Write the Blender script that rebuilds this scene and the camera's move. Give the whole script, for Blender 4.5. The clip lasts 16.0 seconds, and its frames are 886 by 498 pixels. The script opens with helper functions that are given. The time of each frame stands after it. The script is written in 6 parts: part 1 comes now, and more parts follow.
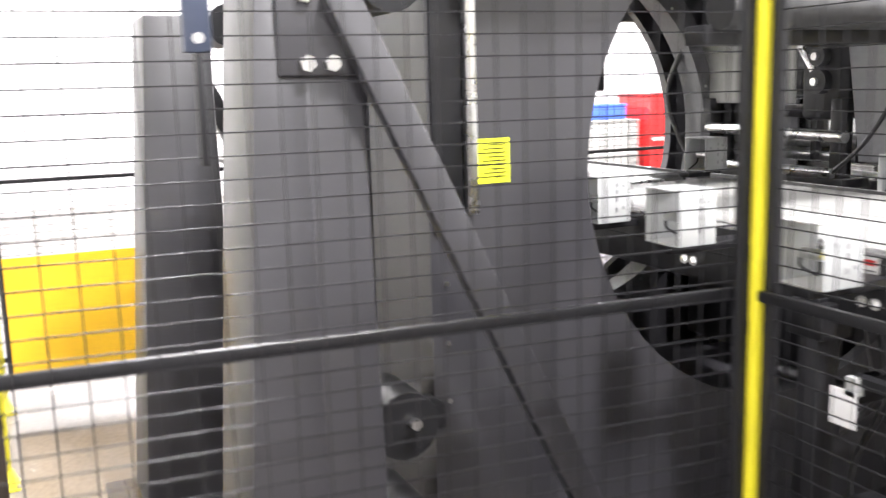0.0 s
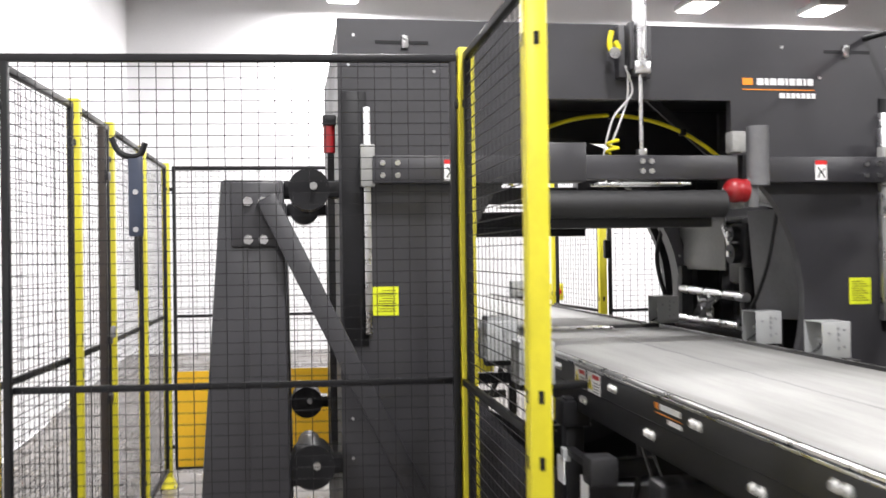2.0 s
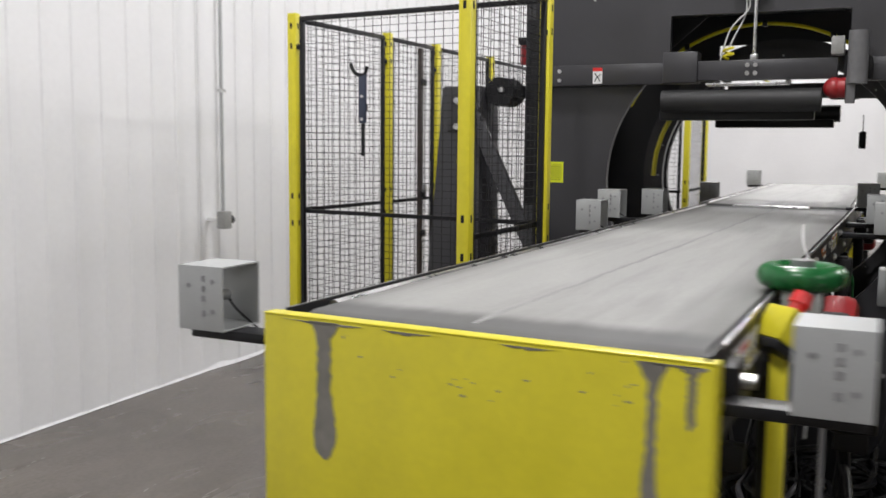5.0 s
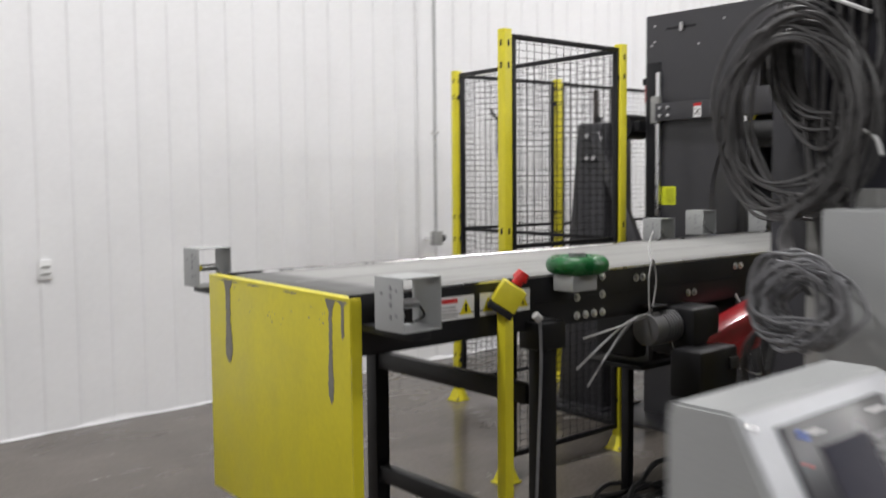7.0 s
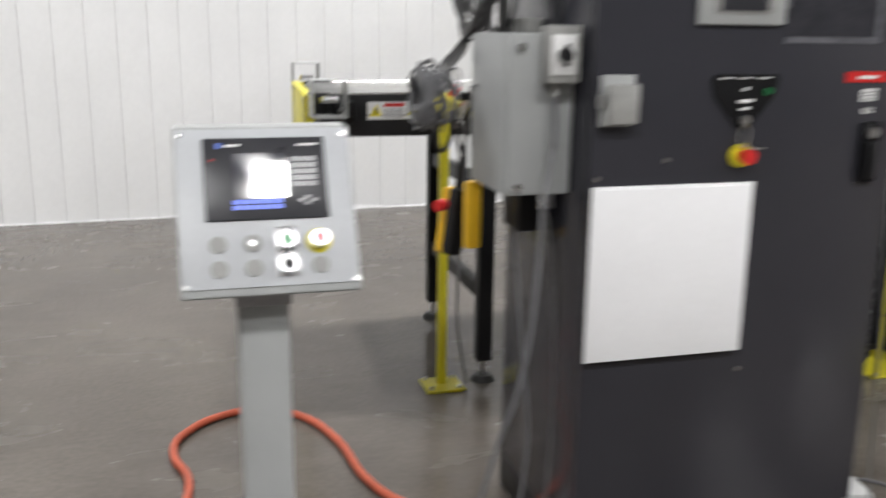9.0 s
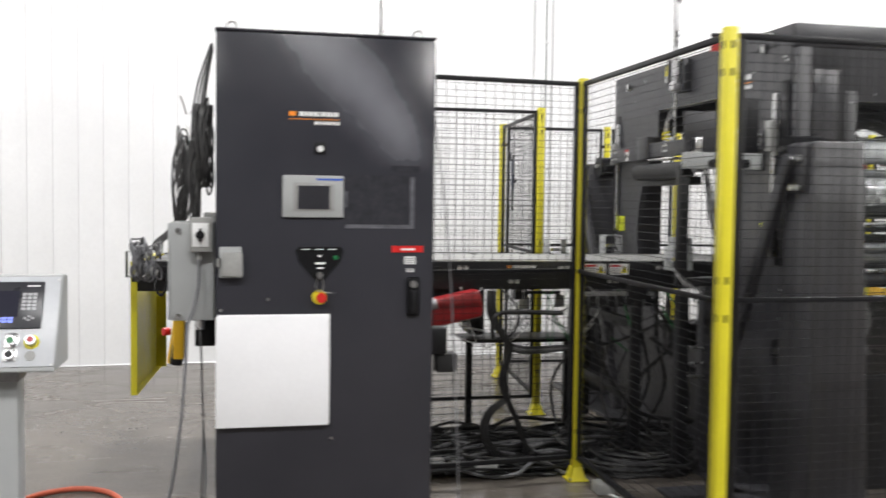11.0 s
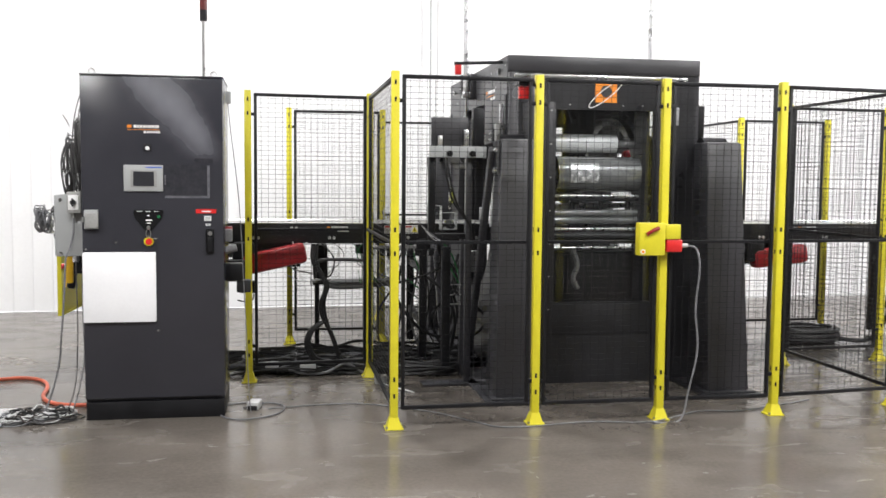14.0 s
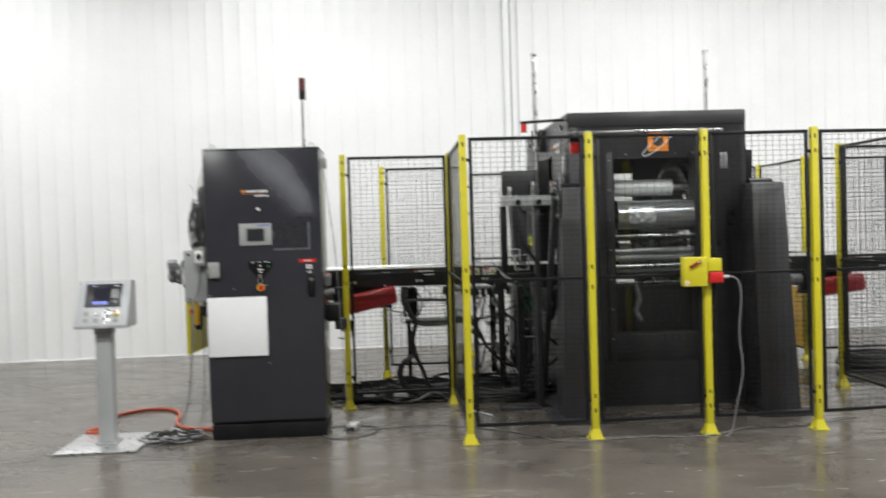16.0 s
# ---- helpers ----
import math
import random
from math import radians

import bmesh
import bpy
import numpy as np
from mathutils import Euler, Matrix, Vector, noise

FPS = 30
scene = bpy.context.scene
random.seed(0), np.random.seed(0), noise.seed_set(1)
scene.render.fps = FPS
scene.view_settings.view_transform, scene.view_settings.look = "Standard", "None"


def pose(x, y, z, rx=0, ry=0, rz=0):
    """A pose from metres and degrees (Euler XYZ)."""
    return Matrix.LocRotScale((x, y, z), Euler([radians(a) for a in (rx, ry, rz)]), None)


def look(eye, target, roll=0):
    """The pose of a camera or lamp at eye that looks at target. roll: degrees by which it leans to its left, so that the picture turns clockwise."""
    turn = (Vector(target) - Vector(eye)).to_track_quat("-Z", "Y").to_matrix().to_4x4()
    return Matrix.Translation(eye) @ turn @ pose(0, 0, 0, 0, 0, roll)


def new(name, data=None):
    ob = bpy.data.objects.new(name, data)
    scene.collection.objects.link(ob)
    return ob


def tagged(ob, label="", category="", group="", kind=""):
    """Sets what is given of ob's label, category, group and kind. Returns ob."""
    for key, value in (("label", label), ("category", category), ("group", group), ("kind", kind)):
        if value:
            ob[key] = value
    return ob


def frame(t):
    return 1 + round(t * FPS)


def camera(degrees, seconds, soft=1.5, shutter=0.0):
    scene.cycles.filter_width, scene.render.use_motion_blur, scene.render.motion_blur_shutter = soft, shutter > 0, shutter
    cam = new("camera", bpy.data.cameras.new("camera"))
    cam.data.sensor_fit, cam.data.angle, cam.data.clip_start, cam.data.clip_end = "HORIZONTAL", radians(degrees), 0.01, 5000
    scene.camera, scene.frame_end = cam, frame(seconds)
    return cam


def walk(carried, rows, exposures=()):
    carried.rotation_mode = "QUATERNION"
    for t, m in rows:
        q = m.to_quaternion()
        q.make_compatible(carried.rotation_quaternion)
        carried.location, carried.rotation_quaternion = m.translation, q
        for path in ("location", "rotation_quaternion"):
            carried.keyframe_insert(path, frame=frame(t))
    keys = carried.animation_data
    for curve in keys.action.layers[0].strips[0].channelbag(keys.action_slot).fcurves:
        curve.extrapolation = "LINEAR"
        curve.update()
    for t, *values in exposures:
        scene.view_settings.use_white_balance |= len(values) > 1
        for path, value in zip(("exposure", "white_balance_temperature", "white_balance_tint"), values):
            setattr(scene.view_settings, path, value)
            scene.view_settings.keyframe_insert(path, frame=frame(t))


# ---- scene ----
PATH = [
    (0, (1.266, 2.031, 1.506), (3.05, 1.194, 1.161), -1.6),
    (0.5, (0.863, 1.777, 1.488), (2.739, 1.147, 1.198), -1.8),
    (1, (0.493, 1.6, 1.506), (2.412, 1.067, 1.327), -1.6),
    (1.5, (0.163, 1.411, 1.512), (2.12, 1.001, 1.485), -1.0),
    (2, (-0.229, 1.306, 1.494), (1.746, 0.992, 1.506), -0.8),
    (2.5, (-0.537, 1.105, 1.495), (1.451, 0.901, 1.413), -1.4),
    (3, (-0.781, 0.865, 1.476), (1.209, 0.887, 1.277), -1.3),
    (3.5, (-1.051, 0.613, 1.461), (0.915, 0.897, 1.229), 0.2),
    (4, (-1.194, 0.239, 1.454), (0.72, 0.773, 1.233), 0.8),
    (4.2, (-1.258, 0.08, 1.456), (0.637, 0.675, 1.224), 0.9),
    (6.3, (-1.434, -1.699, 1.438), (0.07, -0.385, 1.328), -0.1),
    (6.5, (-1.426, -1.859, 1.442), (0.021, -0.482, 1.335), -0.1),
    (7, (-1.354, -2.287, 1.436), (-0.044, -0.783, 1.286), -0.5),
    (7.5, (-1.209, -2.671, 1.438), (-0.161, -0.999, 1.117), 0.4),
    (8, (-0.976, -3.041, 1.41), (-0.288, -1.248, 0.853), -0.7),
    (8.5, (-0.748, -3.424, 1.397), (-0.241, -1.563, 0.868), -0.3),
    (9, (-0.428, -3.777, 1.399), (0.093, -1.904, 0.928), 0.7),
    (9.5, (-0.126, -4.165, 1.435), (0.362, -2.249, 1.132), 0.6),
    (10, (0.102, -4.527, 1.462), (0.513, -2.578, 1.282), 0.9),
    (12.3, (1.149, -6.504, 1.469), (1.558, -4.548, 1.385), 0.8),
    (12.5, (1.215, -6.64, 1.466), (1.601, -4.68, 1.359), 0.7),
    (13, (1.38, -7.017, 1.469), (1.742, -5.056, 1.324), 0.6),
    (13.5, (1.519, -7.391, 1.47), (1.902, -5.434, 1.318), 0.4),
    (14, (1.647, -7.71, 1.482), (1.986, -5.745, 1.336), 0.5),
    (14.5, (1.694, -8.017, 1.484), (2.012, -6.047, 1.35), -0.4),
    (15, (1.77, -8.212, 1.495), (2.083, -6.241, 1.362), -0.7),
    (15.5, (1.831, -8.386, 1.492), (2.054, -6.401, 1.39), -0.9),
    (16, (1.812, -8.615, 1.49), (1.918, -6.618, 1.444), -1.7),
]
EXPOSURES = [(0, 2.25, 6500, 13), (0.5, 2.35, 6500, 13), (1.0, 1.9, 6500, 12), (1.5, 1.35, 6500, 12), (2.0, 0.88, 6500, 12), (2.5, 0.52, 6500, 12), (3.0, 0.48, 6500, 12), (4, 0.15, 6500, 11), (6.3, -0.1, 6500, 11), (7.5, -0.13, 6500, 11), (8.2, 0.05, 6500, 10), (9, 0.2, 6500, 9), (10, 0.25, 6500, 9), (12.4, 0.58, 6500, 10), (15, 0.6, 6500, 9), (16, 0.12, 6500, 6)]
cam = camera(50.6, 16.0, 1.5, 0.75)
walk(cam, [(t, look(eye, target, roll)) for t, eye, target, roll in PATH], EXPOSURES)

# ---- world and lights ----
world = bpy.data.worlds.new("hall_world")
scene.world = world
world.use_nodes = True
world.node_tree.nodes["Background"].inputs[0].default_value = (0.9, 0.95, 1.0, 1)
world.node_tree.nodes["Background"].inputs[1].default_value = 0.1
LAMP_WATTS = 135.0


def high_bay_lamp(x, y, z=5.6):
    data = bpy.data.lights.new("high_bay_light", "AREA")
    data.shape, data.size, data.size_y = "RECTANGLE", 0.62, 0.42
    data.energy, data.color = LAMP_WATTS, (1.0, 0.99, 0.985)
    ob = new("high_bay_light", data)
    ob.matrix_world = pose(x, y, z - 0.16)
    return ob


# ---- materials ----
def mat(name, color, rough=0.5, metal=0.0, var=0.08, scale=6.0, bump=0.0, fine=60.0, spec=0.5, dirt=None, dirt_amount=0.0, coat=0.0, stretch=None):
    m = bpy.data.materials.new(name)
    m.use_nodes = True
    nt = m.node_tree
    n, l = nt.nodes, nt.links
    b = n["Principled BSDF"]
    b.inputs["Metallic"].default_value = metal
    b.inputs["Specular IOR Level"].default_value = spec
    b.inputs["Coat Weight"].default_value = coat
    tc = n.new("ShaderNodeTexCoord")
    where = tc.outputs["Object"]
    if stretch:
        mp = n.new("ShaderNodeMapping")
        mp.inputs["Scale"].default_value = stretch
        l.new(where, mp.inputs[0])
        where = mp.outputs[0]
    big = n.new("ShaderNodeTexNoise")
    big.inputs["Scale"].default_value, big.inputs["Detail"].default_value = scale, 6
    l.new(where, big.inputs["Vector"])
    small = n.new("ShaderNodeTexNoise")
    small.inputs["Scale"].default_value, small.inputs["Detail"].default_value = fine, 3
    l.new(tc.outputs["Object"], small.inputs["Vector"])
    ramp = n.new("ShaderNodeMapRange")
    ramp.inputs[1].default_value, ramp.inputs[2].default_value = 0.3, 0.7
    ramp.inputs[3].default_value, ramp.inputs[4].default_value = 1 - var, 1 + var
    l.new(big.outputs["Fac"], ramp.inputs[0])
    ramp2 = n.new("ShaderNodeMapRange")
    ramp2.inputs[1].default_value, ramp2.inputs[2].default_value = 0.3, 0.7
    ramp2.inputs[3].default_value, ramp2.inputs[4].default_value = 1 - var * 0.6, 1 + var * 0.6
    l.new(small.outputs["Fac"], ramp2.inputs[0])
    mul = n.new("ShaderNodeMath")
    mul.operation = "MULTIPLY"
    l.new(ramp.outputs[0], mul.inputs[0])
    l.new(ramp2.outputs[0], mul.inputs[1])
    col = n.new("ShaderNodeVectorMath")
    col.operation = "SCALE"
    col.inputs[0].default_value = color
    l.new(mul.outputs[0], col.inputs["Scale"])
    out = col.outputs[0]
    if dirt:
        d = n.new("ShaderNodeTexNoise")
        d.inputs["Scale"].default_value, d.inputs["Detail"].default_value = scale * 0.45, 8
        d.inputs["Roughness"].default_value = 0.65
        l.new(where, d.inputs["Vector"])
        dr = n.new("ShaderNodeMapRange")
        dr.inputs[1].default_value, dr.inputs[2].default_value = 0.52, 0.72
        dr.inputs[3].default_value, dr.inputs[4].default_value = 0, dirt_amount
        l.new(d.outputs["Fac"], dr.inputs[0])
        mix = n.new("ShaderNodeMix")
        mix.data_type = "RGBA"
        l.new(dr.outputs[0], mix.inputs[0])
        l.new(out, mix.inputs[6])
        mix.inputs[7].default_value = (*dirt, 1)
        out = mix.outputs[2]
    l.new(out, b.inputs["Base Color"])
    rr = n.new("ShaderNodeMapRange")
    rr.inputs[1].default_value, rr.inputs[2].default_value = 0.3, 0.7
    rr.inputs[3].default_value, rr.inputs[4].default_value = max(0.02, rough - 0.07), min(1, rough + 0.07)
    l.new(big.outputs["Fac"], rr.inputs[0])
    l.new(rr.outputs[0], b.inputs["Roughness"])
    if bump:
        bp = n.new("ShaderNodeBump")
        bp.inputs["Strength"].default_value, bp.inputs["Distance"].default_value = bump, 0.002
        l.new(small.outputs["Fac"], bp.inputs["Height"])
        l.new(bp.outputs[0], b.inputs["Normal"])
    return m


def glow(name, color, strength):
    m = bpy.data.materials.new(name)
    m.use_nodes = True
    b = m.node_tree.nodes["Principled BSDF"]
    b.inputs["Base Color"].default_value = (*color, 1)
    b.inputs["Emission Color"].default_value = (*color, 1)
    b.inputs["Emission Strength"].default_value = strength
    return m


def glass(name, tint=(1, 1, 1), rough=0.05):
    m = bpy.data.materials.new(name)
    m.use_nodes = True
    nt = m.node_tree
    n, l = nt.nodes, nt.links
    n.remove(n["Principled BSDF"])
    tr = n.new("ShaderNodeBsdfTransparent")
    tr.inputs[0].default_value = (*tint, 1)
    gl = n.new("ShaderNodeBsdfGlossy")
    gl.inputs["Roughness"].default_value = rough
    fr = n.new("ShaderNodeFresnel")
    fr.inputs[0].default_value = 1.45
    mx = n.new("ShaderNodeMixShader")
    l.new(fr.outputs[0], mx.inputs[0])
    l.new(tr.outputs[0], mx.inputs[1])
    l.new(gl.outputs[0], mx.inputs[2])
    l.new(mx.outputs[0], n["Material Output"].inputs[0])
    return m


YELLOW = mat("yellow_paint", (0.66, 0.585, 0.026), 0.42, var=0.05, scale=9, bump=0.08, dirt=(0.42, 0.36, 0.06), dirt_amount=0.14)
OCHRE = mat("orange_yellow_sheet", (0.85, 0.5, 0.02), 0.45, var=0.05)
BLACK = mat("black_powder_coat", (0.009, 0.009, 0.0105), 0.42, var=0.25, bump=0.15, fine=300, spec=0.3)
MACHINE = mat("charcoal_machine_paint", (0.0265, 0.026, 0.0305), 0.4, var=0.14, scale=3, bump=0.12, fine=350, spec=0.7, dirt=(0.038, 0.038, 0.041), dirt_amount=0.4)
CABINET = mat("satin_charcoal_paint", (0.035, 0.035, 0.043), 0.2, var=0.08, scale=2.5, bump=0.05, fine=400)
RUBBER = mat("black_rubber", (0.015, 0.015, 0.016), 0.6, var=0.2)
CABLE = mat("black_cable_jacket", (0.012, 0.012, 0.013), 0.45, var=0.2)
GREYCABLE = mat("grey_cable_jacket", (0.16, 0.16, 0.17), 0.5, var=0.15)
COILCABLE = mat("dark_grey_cable_jacket", (0.075, 0.073, 0.074), 0.5, var=0.3)
PALECABLE = mat("pale_grey_cable_jacket", (0.5, 0.5, 0.5), 0.5, var=0.1)
GREYBOX = mat("light_grey_enclosure", (0.37, 0.38, 0.38), 0.4, var=0.05, bump=0.1, fine=250)
STEEL = mat("zinc_plated_steel", (0.62, 0.62, 0.62), 0.3, 1.0, var=0.1, scale=12)
ALU = mat("brushed_aluminium", (0.72, 0.72, 0.73), 0.3, 1.0, var=0.06, scale=20, fine=200)
DULLSTEEL = mat("dull_grey_steel", (0.3, 0.3, 0.31), 0.45, 0.6, var=0.15)
PLATE = mat("grey_painted_plate", (0.3, 0.3, 0.29), 0.5, var=0.1, scale=5)
RED = mat("red_guard_paint", (0.27, 0.008, 0.012), 0.35, var=0.08, coat=0.3)
BRIGHTRED = mat("bright_red_plastic", (0.6, 0.02, 0.02), 0.35, var=0.05)
ORANGE = mat("orange_print", (0.85, 0.27, 0.02), 0.5, var=0.03)
WHITE = mat("white_print", (0.8, 0.8, 0.8), 0.5, var=0.02)
PAPER = mat("white_paper_sheet", (0.86, 0.86, 0.88), 0.7, var=0.02)
LIME = mat("fluorescent_yellow_label", (0.72, 0.78, 0.02), 0.5, var=0.03)
GREEN = mat("green_plastic_wrap", (0.01, 0.12, 0.03), 0.3, var=0.2, scale=20, bump=0.3, fine=40)
BLUEGREY = mat("blue_grey_latch", (0.035, 0.045, 0.075), 0.4, var=0.1)
BLUE = mat("blue_plastic", (0.05, 0.12, 0.5), 0.4, var=0.05)
DARKSCREEN = mat("dark_screen", (0.028, 0.028, 0.034), 0.32, var=0.08)
HOSE = mat("orange_red_hose", (0.5, 0.1, 0.05), 0.5, var=0.12, scale=14)
YHOSE = mat("yellow_air_hose", (0.75, 0.65, 0.02), 0.35, var=0.05)
BELT = None
FLOORM = None
WALLM = mat("white_painted_metal_wall", (0.8, 0.8, 0.81), 0.4, var=0.025, scale=1.2, fine=30, dirt=(0.7, 0.7, 0.71), dirt_amount=0.5)
# tones of two unseen walls, set for the light they bounce
HALLPALE = mat("bounce_wall_pale", (0.8, 0.8, 0.79), 0.7, var=0.06, scale=1.5)
HALLGREY = mat("unseen_wall_grey", (0.24, 0.24, 0.235), 0.7, var=0.08, scale=1.5)
SOFFIT = mat("dark_ceiling_deck", (0.06, 0.06, 0.066), 0.6, var=0.1)
CLEARFILM = glass("clear_stretch_film", (0.75, 0.76, 0.78), 0.15)
ACRYLIC = glass("clear_acrylic_pane", (0.86, 0.87, 0.87), 0.03)
ACRYLIC_WHITE = mat("white_film_roll", (0.8, 0.81, 0.82), 0.22, var=0.06, scale=25, coat=0.5)
SILVERFILM = mat("wound_clear_film", (0.36, 0.365, 0.37), 0.14, 0.5, var=0.3, scale=5, coat=0.7, stretch=(0.5, 3, 3))
SATIN = mat("satin_grey_panel", (0.5, 0.515, 0.54), 0.38, var=0.04, scale=4)
CREASE = mat("rubbed_belt_crease", (0.25, 0.25, 0.245), 0.6, var=0.12, scale=10)
CASTING = mat("dark_motor_casting", (0.02, 0.02, 0.022), 0.55, var=0.2)
GLOSSBLACK = mat("gloss_black_plastic", (0.008, 0.008, 0.009), 0.12, var=0.1)
LABELFOIL = mat("crinkled_foil_label", (0.62, 0.62, 0.63), 0.25, 0.3, var=0.45, scale=28, bump=0.6, fine=45)
TAPE = mat("torn_white_membrane", (0.72, 0.72, 0.73), 0.6, var=0.08, scale=9)
BEACONRED = mat("unlit_beacon_lens", (0.13, 0.02, 0.018), 0.3, var=0.1)
BROWN = mat("dark_brown_enamel", (0.028, 0.019, 0.015), 0.5, var=0.2)
WARMGREEN = mat("green_lamp_lens", (0.012, 0.14, 0.045), 0.3)


def floor_material():
    """Worn polished concrete: cloudy patches, dark stains and pale streaks painted for reflected light, with uneven
    gloss.
    """
    m = mat("polished_concrete", (0.121, 0.106, 0.092), 0.2, var=0.2, scale=1.1, fine=45, bump=0.03, spec=0.24, dirt=(0.066, 0.056, 0.048), dirt_amount=0.8)
    nt = m.node_tree
    n, l = nt.nodes, nt.links
    b = n["Principled BSDF"]
    base = b.inputs["Base Color"].links[0].from_socket
    tc = n.new("ShaderNodeTexCoord")
    mp = n.new("ShaderNodeMapping")
    mp.inputs["Scale"].default_value = (1.0, 2.2, 1.0)
    mp.inputs["Rotation"].default_value = (0, 0, 0.35)
    l.new(tc.outputs["Object"], mp.inputs[0])
    s = n.new("ShaderNodeTexNoise")
    s.inputs["Scale"].default_value, s.inputs["Detail"].default_value, s.inputs["Roughness"].default_value = 1.9, 5, 0.55
    s.inputs["Distortion"].default_value = 0.8
    l.new(mp.outputs[0], s.inputs["Vector"])
    r = n.new("ShaderNodeMapRange")
    r.inputs[1].default_value, r.inputs[2].default_value, r.inputs[4].default_value = 0.46, 0.8, 0.42
    l.new(s.outputs["Fac"], r.inputs[0])
    # pale mottling and streaky reflections, both mixed into the base colour
    mix = n.new("ShaderNodeMix")
    mix.data_type = "RGBA"
    l.new(r.outputs[0], mix.inputs[0])
    l.new(base, mix.inputs[6])
    mix.inputs[7].default_value = (0.19, 0.175, 0.155, 1)
    l.new(mix.outputs[2], b.inputs["Base Color"])
    g = n.new("ShaderNodeMapRange")
    g.inputs[1].default_value, g.inputs[2].default_value = 0.35, 0.7
    g.inputs[3].default_value, g.inputs[4].default_value = 0.12, 0.33
    l.new(s.outputs["Fac"], g.inputs[0])
    l.new(g.outputs[0], b.inputs["Roughness"])
    return m


FLOORM = floor_material()


def belt_material():
    """Worn grey belt: long scuffs, grimy edges and a dark rubbed band where it turns over the end pulley."""
    m = mat("worn_grey_belt", (0.32, 0.32, 0.31), 0.55, spec=0.2, var=0.08, scale=7, fine=120, bump=0.1, dirt=(0.24, 0.238, 0.23), dirt_amount=0.75, stretch=(0.28, 1.6, 1))
    nt = m.node_tree
    n, l = nt.nodes, nt.links
    b = n["Principled BSDF"]
    base = b.inputs["Base Color"].links[0].from_socket
    tc = n.new("ShaderNodeTexCoord")
    mp = n.new("ShaderNodeMapping")
    mp.inputs["Scale"].default_value = (0.9, 14, 1)
    l.new(tc.outputs["Object"], mp.inputs[0])
    streak = n.new("ShaderNodeTexNoise")
    streak.inputs["Scale"].default_value, streak.inputs["Detail"].default_value = 1.6, 5
    l.new(mp.outputs[0], streak.inputs["Vector"])
    sep = n.new("ShaderNodeSeparateXYZ")
    l.new(tc.outputs["Object"], sep.inputs[0])

    def reach(socket, lo, hi, top):
        """How far a band of grime, frayed by the streaks, covers the belt along one axis."""
        a = n.new("ShaderNodeMath")
        a.operation = "ABSOLUTE"
        l.new(socket, a.inputs[0])
        fray = n.new("ShaderNodeMath")
        fray.operation = "MULTIPLY_ADD"
        l.new(streak.outputs["Fac"], fray.inputs[0])
        fray.inputs[1].default_value = (hi - lo) * 0.9
        l.new(a.outputs[0], fray.inputs[2])
        r = n.new("ShaderNodeMapRange")
        r.interpolation_type = "SMOOTHSTEP"
        r.inputs[1].default_value, r.inputs[2].default_value, r.inputs[4].default_value = lo, hi + (hi - lo) * 0.9, top
        l.new(fray.outputs[0], r.inputs[0])
        return r.outputs[0]

    long_marks = n.new("ShaderNodeMapRange")
    long_marks.inputs[1].default_value, long_marks.inputs[2].default_value, long_marks.inputs[4].default_value = 0.5, 0.8, 0.4
    l.new(streak.outputs["Fac"], long_marks.inputs[0])
    out = base
    for mask, tone in ((long_marks.outputs[0], (0.21, 0.208, 0.2, 1)), (reach(sep.outputs[1], 0.27, 0.35, 0.75), (0.13, 0.128, 0.124, 1)), (reach(sep.outputs[0], 1.80, 1.85, 0.85), (0.1, 0.1, 0.1, 1))):
        mix = n.new("ShaderNodeMix")
        mix.data_type = "RGBA"
        l.new(mask, mix.inputs[0])
        l.new(out, mix.inputs[6])
        mix.inputs[7].default_value = tone
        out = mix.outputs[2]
    l.new(out, b.inputs["Base Color"])
    return m


BELT = belt_material()


